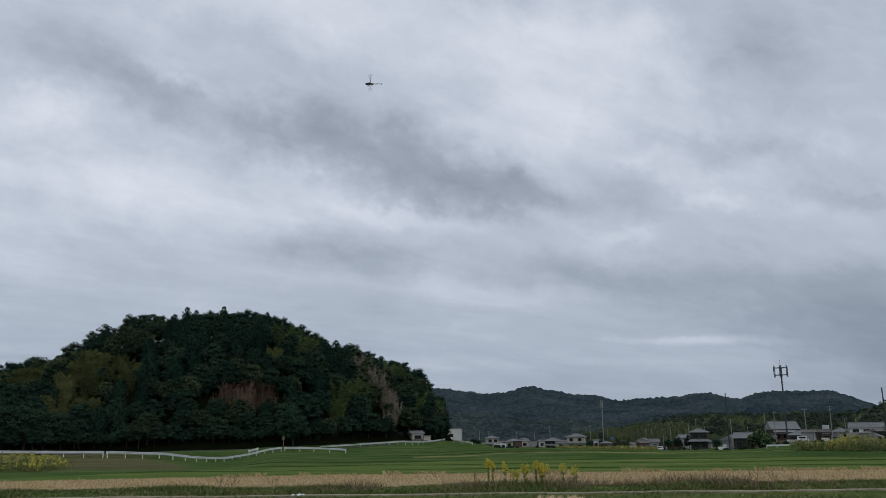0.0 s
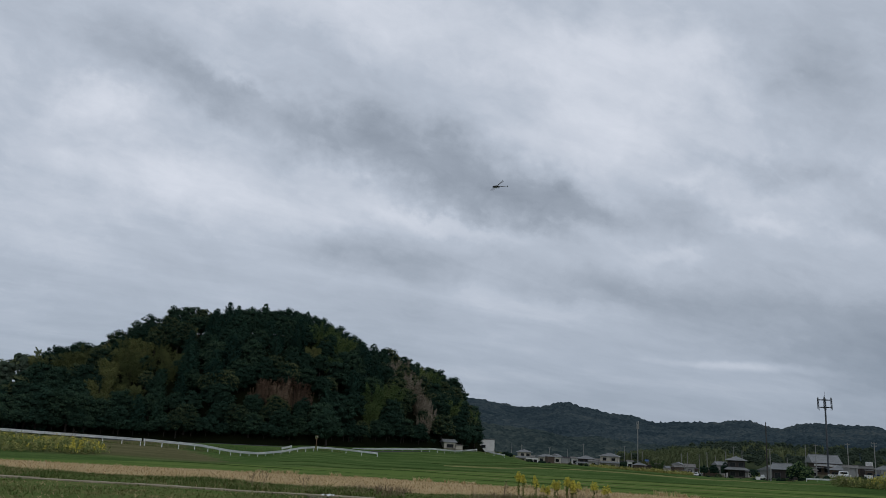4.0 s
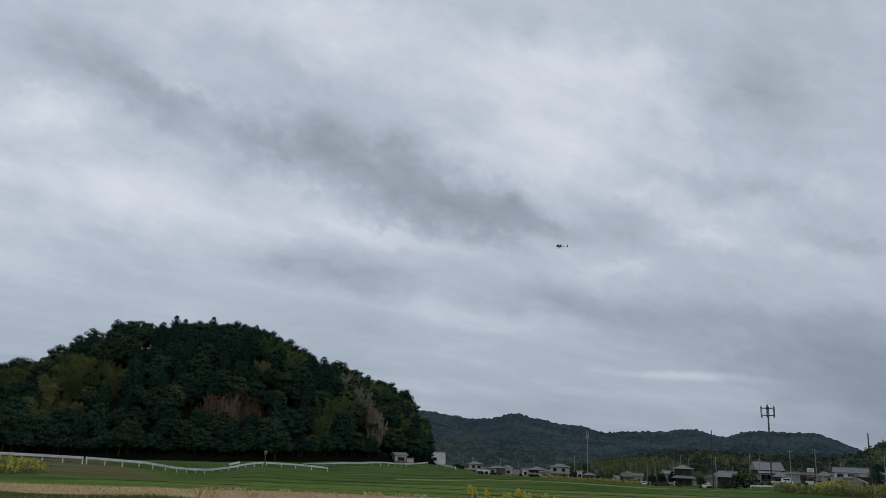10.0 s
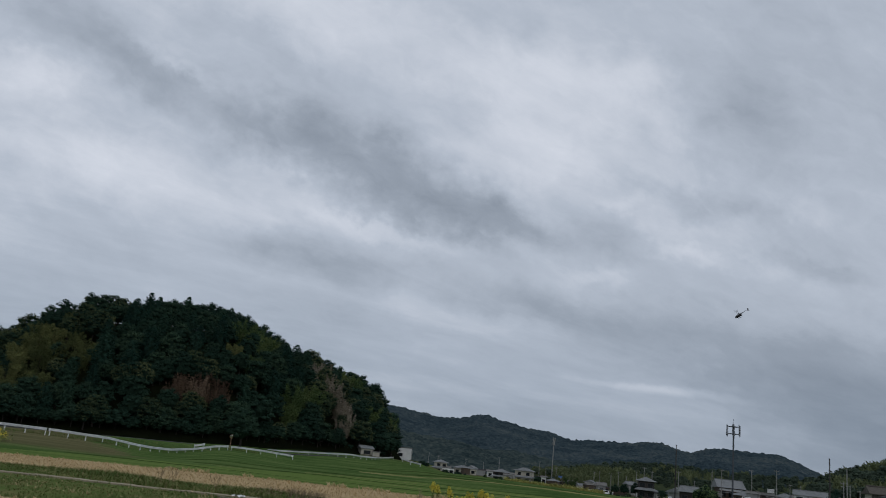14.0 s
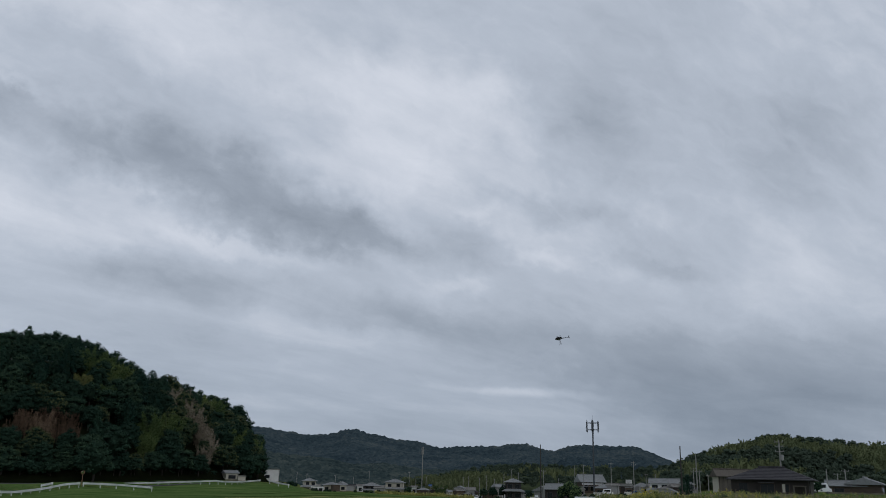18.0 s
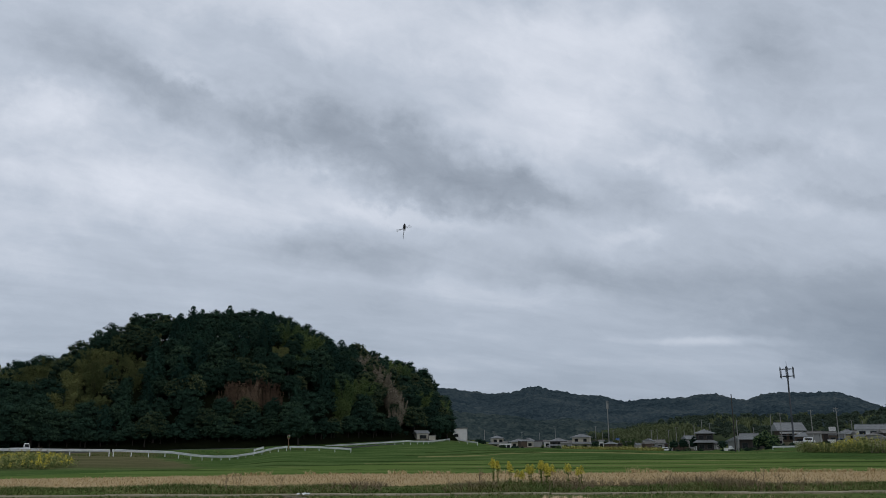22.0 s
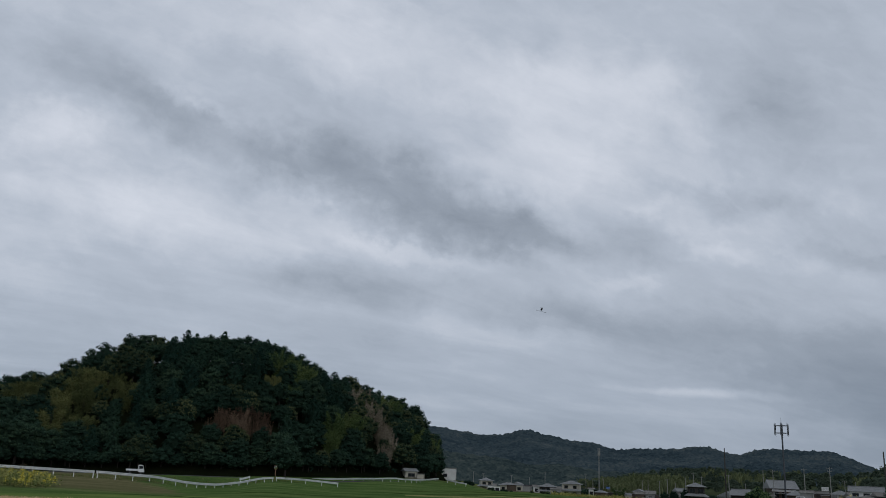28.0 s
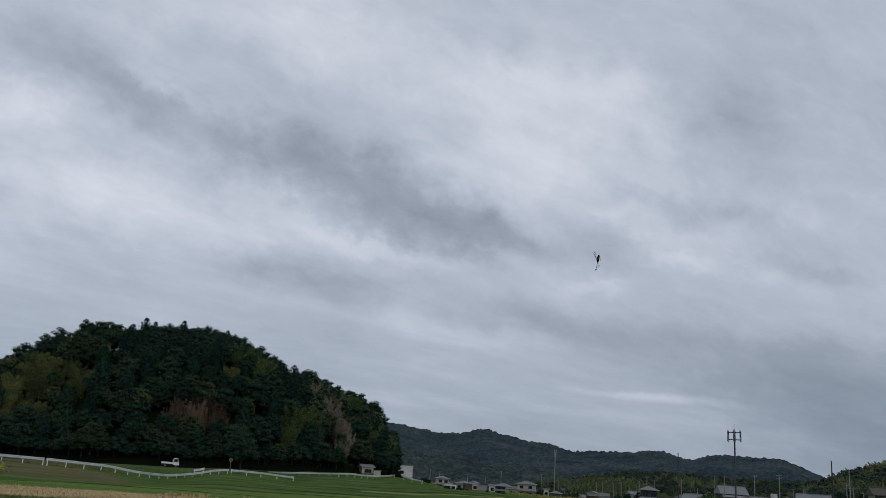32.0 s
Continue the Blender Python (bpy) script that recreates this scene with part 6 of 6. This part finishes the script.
for k, (y0, x0) in enumerate(((68.3, -14.0), (78.6, -8.0))):
    paddy_bund("paddy_bund", "low straw-coloured bund between green paddies", y0, x0, 58 + 4 * k, 0.05, 0.6, M_bund_dry, 81 + k)
for y0, x0, x1, h, mat, words in ((104.5, -4, 44, 0.10, M_bund_dry, "straw-coloured"), (113.0, -6, 52, 0.16, M_bund, "shade-toned grassy"), (134.0, -4, 46, 0.16, M_bund, "shade-toned grassy")):
    paddy_bund("paddy_bund", "low " + words + " bund before the village", y0, x0, x1, h, 0.9, mat, y0)
edge = [(x, ochre_edge(x) + rng.uniform(-0.8, 0.5), 0.0) for x in (rng.uniform(-16, 46) for _ in range(1500)) if noise.noise((x * 0.35, 2, 8)) > 0.0]
blades("edge_straw", "ragged pale straw along the far edge of the harvested paddy", M_straw, edge, 5, 0.19, 0.03, 190, 0.8, "straw", 0.9)


def goldenrod(az, d, height, seed):
    r = random.Random(seed)
    p = at(az, d)
    ob = thing("goldenrod", "tall goldenrod with drooping yellow flower heads", "wildflower", pose(p.x, p.y, ground_z(p.x, p.y) - 0.02, 0, 0, r.uniform(0, 360)), "goldenrods by the lane")
    for s in range(r.choice((2, 3))):
        lx, ly, h = r.uniform(-0.2, 0.2), r.uniform(-0.12, 0.12), height * r.uniform(0.82, 1.0)
        st = part("stem", tube(B(), (lx * 0.3, ly * 0.3, 0), (lx, ly, h), 0.012, 0.006, 6), M_stem, ob)
        rr = np.random.default_rng(seed * 7 + s)
        cl = [(lx + (0.13 - 0.09 * q) * math.cos(k * 2.4) * rr.uniform(0.5, 1), ly + (0.13 - 0.09 * q) * math.sin(k * 2.4) * rr.uniform(0.5, 1), h - 0.27 + 0.3 * q, 0.075 - 0.035 * q) for k, q in enumerate(np.linspace(0, 1, 16))]
        tagged(link("flower_head", crown_mesh("flower_head", M_yellow, cl, rr, 3200, 0.022, 0.0, 0.9, 1.4), st), kind="stuff")
        k = 20
        c = np.stack([np.full(k, lx * 0.6), np.full(k, ly * 0.6), rr.uniform(0.12, 0.82, k) * h], 1) + rr.normal(0, 0.045, (k, 3))
        v, f = leaf_quads(rr, c, ball(rr, k), 0.05, 1.5, 0.3)
        from_arrays("leaves", v.tolist(), f.tolist(), M_stem, st)
    return ob


for i, (a, d, h) in enumerate([(2.95, 36.6, 1.22), (3.3, 36.9, 1.18), (4.15, 36.4, 1.08), (4.75, 36.8, 0.72), (5.4, 36.5, 0.98), (6.1, 36.7, 1.10), (6.35, 36.9, 1.08), (6.6, 36.6, 0.92), (7.9, 36.8, 1.02), (8.75, 36.7, 0.9)]):
    goldenrod(a, d, h, 60 + i)

# tall dead weeds standing out of the bank
for i, (a, d, h) in enumerate([(-14.9, 37.0, 0.62), (-14.2, 37.2, 0.75), (-11.5, 37.0, 0.5), (20.0, 36.8, 0.9), (21.2, 37.0, 0.8), (1.9, 36.5, 0.8), (7.0, 36.0, 0.7), (22.4, 36.8, 0.75), (14.5, 36.6, 0.7)]):
    r = random.Random(90 + i)
    w = thing("dead_weed", "dry brown weed stalk with ragged side shoots", "weed", pose(*at(a, d, ground_z(*at(a, d).xy))), "dead weeds on the bank")
    for s in range(4):
        bm = B()
        tip = Vector((r.uniform(-0.25, 0.25), r.uniform(-0.1, 0.1), h * r.uniform(0.7, 1.0)))
        tube(bm, (r.uniform(-0.08, 0.08), 0, 0), tip, 0.012, 0.006, 5)
        for q in range(5):
            b0 = tip * r.uniform(0.5, 1.0)
            tube(bm, b0, b0 + Vector((r.uniform(-0.12, 0.12), r.uniform(-0.1, 0.1), r.uniform(0.05, 0.15))), 0.008, 0.004, 4)
        part("stalk", bm, M_deadstem, w)

# sheaves of straw at the near paddy edge
for i, a in enumerate((6.41, 6.83, 7.18, 7.74, 8.19, 8.65, 9.14)):
    rr = np.random.default_rng(120 + i)
    p = at(a, 24.6)
    high = 0.50 + 0.05 * rr.random()
    sh = thing("straw_sheaf", "upright sheaf of pale rice straw", "straw", pose(p.x, p.y, 0.0, rr.uniform(-6, 6), rr.uniform(-6, 6), 0), "straw sheaves")
    bm = B()
    loft_r = ((0.0, 0.085), (0.5, 0.05), (0.62, 0.055), (0.86, 0.08))
    rings = [[bm.verts.new((w * math.cos(t) * rr.uniform(0.8, 1.2), w * math.sin(t) * rr.uniform(0.8, 1.2), q * high)) for t in np.arange(12) * math.pi / 6] for q, w in loft_r]
    for r0, r1 in zip(rings, rings[1:]):
        for k in range(12):
            bm.faces.new((r0[k], r0[(k + 1) % 12], r1[(k + 1) % 12], r1[k]))
    bm.faces.new(rings[-1])
    part("bundle", bm, M_sheaf, sh)
    k = 90
    t = rr.uniform(0, 6.283, k)
    b = np.stack([0.05 * np.cos(t), 0.05 * np.sin(t), np.full(k, high * 0.5)], 1)
    tip = np.stack([np.cos(t), np.sin(t), np.zeros(k)], 1) * rr.uniform(0.03, 0.12, (k, 1)) + np.array([0, 0, 1.0]) * (high * rr.uniform(0.82, 1.12, k))[:, None]
    wv = np.stack([np.sin(t), -np.cos(t), np.zeros(k)], 1) * 0.008
    v = np.stack([b - wv, b + wv, tip + wv * 0.6, tip - wv * 0.6], 1).reshape(-1, 3)
    from_arrays("straw", v.tolist(), np.arange(4 * k).reshape(-1, 4).tolist(), M_sheaf, sh)
    bm = B()
    tube(bm, (0, 0, 0.53 * high), (0, 0, 0.59 * high), 0.066, seg=10)
    part("tie", bm, M_deadstem, sh)

# small litter by the lane
bm = B()
bmesh.ops.create_grid(bm, x_segments=10, y_segments=5, size=0.5)
for v in bm.verts:
    v.co = Vector((v.co.x * 0.5, v.co.y * 0.36, 0.05 + 0.07 * noise.noise(v.co * 4)))
bmesh.ops.solidify(bm, geom=bm.faces[:], thickness=0.01)
sheet = part("plastic_sheet", bm, M_cloth, None)
sheet.matrix_world = pose(*at(-9.85, 33.9, 0.07))
tagged(sheet, "crumpled white plastic sheet on the lane edge", "plastic sheet")
bm = B()
box(bm, -0.45, 0.45, -0.09, 0.09, 0.0, 0.05, 0.01)
bd = part("board", bm, M_concrete, None)
bd.matrix_world = pose(*at(-10.4, 32.6, 0.05), 3, 4, -5)
tagged(bd, "grey board over the ditch", "board")
cr = thing("broken_crate", "broken pale wooden crate in the grass", "crate", pose(*at(20.5, 28.7, -0.05), 0, 0, 14) @ Matrix.Scale(0.75, 4))
for k in range(3):
    part("slat", box(B(), -0.30, 0.26, -0.02, 0.02, 0.02 + 0.09 * k, 0.09 + 0.09 * k, 0.006), M_sheaf, cr)
lid = part("lid", box(B(), -0.22, 0.42, -0.16, 0.16, 0.24, 0.27, 0.006), M_sheaf, cr, "tilted pale lid")
lid.matrix_basis = Matrix.Rotation(radians(9), 4, "Y")
part("end_panel", box(B(), -0.32, -0.29, -0.02, 0.30, 0.0, 0.28, 0.006), M_deadstem, cr)

# dark bushes within the goldenrod belt
for i, (a, d, sc) in enumerate(((29.3, 102, 0.17), (30.4, 103, 0.2), (33.6, 102, 0.22), (34.3, 103, 0.18), (37.0, 102, 0.2), (39.2, 103, 0.2))):
    p = at(a, d)
    ob = tree("garden", (p.x, p.y, ground_z(p.x, p.y) - 0.2), sc, i * 1.9, "bushes in the weed belt")
    ob.name = "bush"
    tagged(ob, "small dark green bush among tall weeds", "bush")

# hedges and low shrubs between the houses
r = random.Random(77)
for i in range(100):
    a = r.uniform(2.4, 15.5) if i < 50 else r.uniform(15.3, 28.5)
    d = r.uniform(395, 440) if a < 15 else r.uniform(255, 285)
    k = r.choice(("evergreen", "evergreen", "garden", "oak"))
    p = at(a, d)
    ob = tree(k, (p.x, p.y, ground_z(p.x, p.y) - 0.9), r.uniform(0.18, 0.34) * (1.15 if a < 15 else 0.8), r.uniform(0, 6.28), "shrubs between the houses")
    ob.name = "shrub"
    tagged(ob, "low green shrub between the village houses", "shrub")

# low walls, cars and clutter before the larger houses
for a, d, w, h, words in ((21.3, 285, 3.2, 1.0, "grey block"), (22.6, 284, 4.2, 0.9, "white plastered"), (23.6, 290, 3.0, 1.3, "grey block"), (24.4, 292, 2.4, 1.1, "white plastered"), (25.6, 290, 4.6, 0.9, "grey block"),
                          (12.7, 425, 3.6, 1.6, "white plastered"), (13.7, 415, 2.6, 1.5, "grey block"), (15.0, 400, 4.0, 1.2, "grey block"), (18.3, 285, 3.0, 0.9, "white plastered")):
    gw = thing("garden_wall", "low " + words + " wall before the village houses", "wall", pose(*at(a, d, ground_z(*at(a, d).xy)), 0, 0, -a + 8), "garden walls of the village")
    part("wall", box(B(), -w / 2, w / 2, -0.08, 0.08, -1.2, h, 0.015), M_white if "white" in words else M_greywall, gw)
    part("coping", box(B(), -w / 2 - 0.05, w / 2 + 0.05, -0.13, 0.13, h, h + 0.09, 0.02), M_sheet, gw)
parked_car(23.1, 283, ground_z(*at(23.1, 283).xy), 10, "white van parked before a house", M_carwhite, True)
parked_car(25.05, 288, ground_z(*at(25.05, 288).xy), -20, "small dark car parked before a house", M_blue)
parked_car(13.4, 410, ground_z(*at(13.4, 410).xy), 30, "small white car parked by the sheds", M_carwhite)

# shrubs and garden trees of the village
for a, d, k, s, z in ((20.55, 268, "garden", 0.86, -2.6), (20.1, 270, "garden", 0.6, -2.0), (21.05, 269, "garden", 0.62, -2.0), (20.8, 266, "garden", 0.55, -2.0), (2.05, 335, "evergreen", 0.42, -0.9), (1.85, 338, "evergreen", 0.36, -0.6), (2.3, 336, "evergreen", 0.3, -0.6), (23.3, 290, "evergreen", 0.42, 0.0), (15.5, 320, "evergreen", 0.57, -2.5),
                      (14.9, 330, "evergreen", 0.51, -2.5), (12, 400, "fresh", 0.81, -4.4), (17.9, 300, "evergreen", 0.51, -2.5), (9.8, 425, "evergreen", 0.69, -4.4), (27.9, 240, "conifer", 0.5, 0.3), (28.2, 250, "conifer", 0.6, 0.5), (16.2, 310, "evergreen", 0.62, -2.5),
                      (11.2, 420, "bamboo", 0.69, -4.4), (25.9, 320, "evergreen", 0.4, 0.4), (35.9, 160, "evergreen", 0.3, 2.1)):
    p = at(a, d, z)
    tree(k, p, s, random.uniform(0, 6.28), "garden trees of the village")


# ---- what moves ----
HELI_PATH = [
 (0, -6.38, 68.03, 33.33, -97, 1, -175), (0.25, -6.89, 72.43, 33.60, -141, -6, 175), (0.5, -7.40, 76.83, 33.87, 176, -19, 173),
 (1, -4.66, 95.62, 38.51, -169, 7, -180), (1.25, -2.51, 96.21, 37.05, -127, 5, -180), (1.5, -0.36, 96.79, 35.59, -85, 4, 179),
 (2, 3.43, 99.31, 26.90, -25, 1, 178), (2.5, 2.64, 87.41, 23.91, -14, 1, 178), (3, 0.60, 83.12, 26.62, -34, 2, 179),
 (3.5, -1.12, 76.43, 27.29, -55, 2, -180), (4.17, 1.74, 73.94, 26.15, -104, 4, 178), (4.83, 4.59, 71.45, 25.00, -154, 4, 175),
 (5.5, 7.44, 68.96, 23.86, 157, 2, 173), (6, 11.81, 71.78, 20.79, 165, -15, 175), (6.5, 21.04, 81.53, 22.61, 134, 5, 152),
 (7, 23.32, 80.24, 25.09, 163, 23, 157), (7.5, 23.14, 87.44, 27.25, -163, 0, 165), (8, 18.84, 84.79, 26.18, 165, -13, 165),
 (8.5, 22.98, 106.17, 31.95, 140, -9, 170), (9, 25.12, 111.28, 34.48, 132, 11, 164), (9.5, 22.23, 106.75, 30.41, 165, 11, 165),
 (10, 15.88, 102.37, 30.00, 165, 6, 170), (10.5, 15.10, 119.52, 36.08, -172, -2, 173), (11, 12.65, 120.44, 33.75, 120, 1, 174),
 (11.5, 10.16, 115.10, 28.74, 167, 1, 175), (12, 8.91, 103.32, 29.62, -158, 2, 175), (12.5, 11.84, 102.11, 32.84, -136, -10, 176),
 (12.75, 13.68, 95.86, 29.11, -95, -10, 174), (13, 15.52, 89.62, 25.38, -55, -9, 173), (13.5, 23.31, 84.76, 21.97, 5, -15, 168),
 (14, 32.42, 78.47, 19.47, 11, 32, 150), (14.25, 33.31, 71.51, 19.49, -32, 13, 145), (14.5, 34.21, 64.56, 19.51, -73, -4, 153),
 (15, 31.53, 54.73, 22.21, -36, 2, 149), (15.5, 30.72, 53.33, 21.03, -23, 2, 150), (16.17, 29.13, 60.29, 20.44, 30, 1, 163),
 (16.83, 27.55, 67.25, 19.84, 82, -10, 170), (17.5, 25.96, 74.21, 19.25, 136, -23, 166), (18, 29.33, 80.15, 17.08, 138, 12, 158),
 (18.5, 24.26, 75.87, 13.49, 132, 30, 158), (19, 16.60, 78.60, 6.46, 170, -6, 138), (19.5, 4.72, 79.55, 13.22, 172, -18, 120),
 (20, -2.91, 75.99, 18.04, 172, -25, 108), (20.5, -6.90, 75.79, 17.75, 173, -25, 111), (21, -6.81, 75.18, 20.49, 170, -34, 102),
 (21.5, -5.93, 72.54, 20.66, -172, -32, 95), (22, -4.38, 77.75, 22.39, -26, -80, -53), (22.25, -3.63, 81.42, 20.30, -8, -32, -79),
 (22.5, -2.88, 85.10, 18.21, -11, 16, -88), (23, 0.54, 82.26, 16.10, 15, 24, -90), (23.5, 2.43, 79.33, 15.32, -0, 15, -92),
 (24, 3.08, 79.22, 15.84, -3, 15, -92), (24.5, 2.65, 76.32, 16.38, -0, 22, -92), (25, 2.29, 79.07, 16.83, 15, 34, -85),
 (25.5, 2.09, 79.37, 15.16, -10, 20, -80), (26, 2.86, 78.67, 18.77, -10, 23, -86), (26.5, 4.39, 77.74, 22.42, -112, 84, 151),
 (27.17, 7.92, 88.32, 22.94, -168, 48, 96), (27.83, 11.45, 98.90, 23.47, -172, 10, 91), (28.5, 14.99, 109.48, 23.99, -173, -29, 90),
 (29, 19.96, 102.33, 27.40, 176, -25, 86), (29.5, 21.66, 80.84, 24.59, -178, -9, 125), (30, 22.77, 65.47, 23.98, 172, 46, 121),
 (30.5, 20.56, 67.05, 29.03, 151, 57, 64), (30.75, 20.83, 77.42, 28.41, 57, 60, -6), (31, 21.10, 87.80, 27.79, 11, 28, -26),
 (31.25, 19.47, 80.18, 25.60, 40, -11, -30), (31.5, 17.84, 72.56, 23.42, 82, -41, -59), (32, 17.17, 72.87, 22.92, 139, -62, -87),
]

# where the blades stand at whole seconds, on top of their steady turn
ROTOR_LAG = [(0, 90), (1, 90), (2, 90), (3, 60), (5, 20), (6, 0), (7, 20), (8, 0), (9, 80), (10, 20), (11, 60), (12, 90), (13, 90), (14, 85), (15, 15), (16, 40), (18, 90), (19, 10), (20, 90), (21, 75), (22, 65), (23, 45), (24, 80), (25, 45),
             (26, 80), (28, 70), (29, 60), (30, 45), (31, 0), (32, 30)]
TRUCK_AZ = [(0, -54), (6, -46.5), (12, -39), (18, -31.7), (22, -27.2), (23, -26.0), (24, -24.78), (25, -23.55), (26, -22.29), (26.5, -21.65), (28.5, -19.08), (29, -18.44), (30, -17.18), (31, -15.94), (32, -14.70)]


def motions():
    walk(HELI, [(t, pose(x, y, z, rx, ry, rz)) for t, x, y, z, rx, ry, rz in HELI_PATH])
    lag = np.array(ROTOR_LAG, float)
    walk(ROTOR, [(i / 30, pose(0, 0, 0.25, 0, 0, i * 72.0 + float(np.interp(i / 30, lag[:, 0], lag[:, 1])))) for i in range(0, 961)])
    tab = np.array(ROAD)
    rows = []
    for t, az in TRUCK_AZ:
        def spot(a):
            return at(a, float(np.interp(a, tab[:, 0], tab[:, 1])), float(np.interp(a, tab[:, 0], tab[:, 2])) + 0.07)
        p, q = spot(az), spot(az + 0.8)
        rows.append((t, pose(p.x, p.y, p.z, 0, 0, math.degrees(math.atan2(q.y - p.y, q.x - p.x)))))
    walk(TRUCK, rows)


motions()
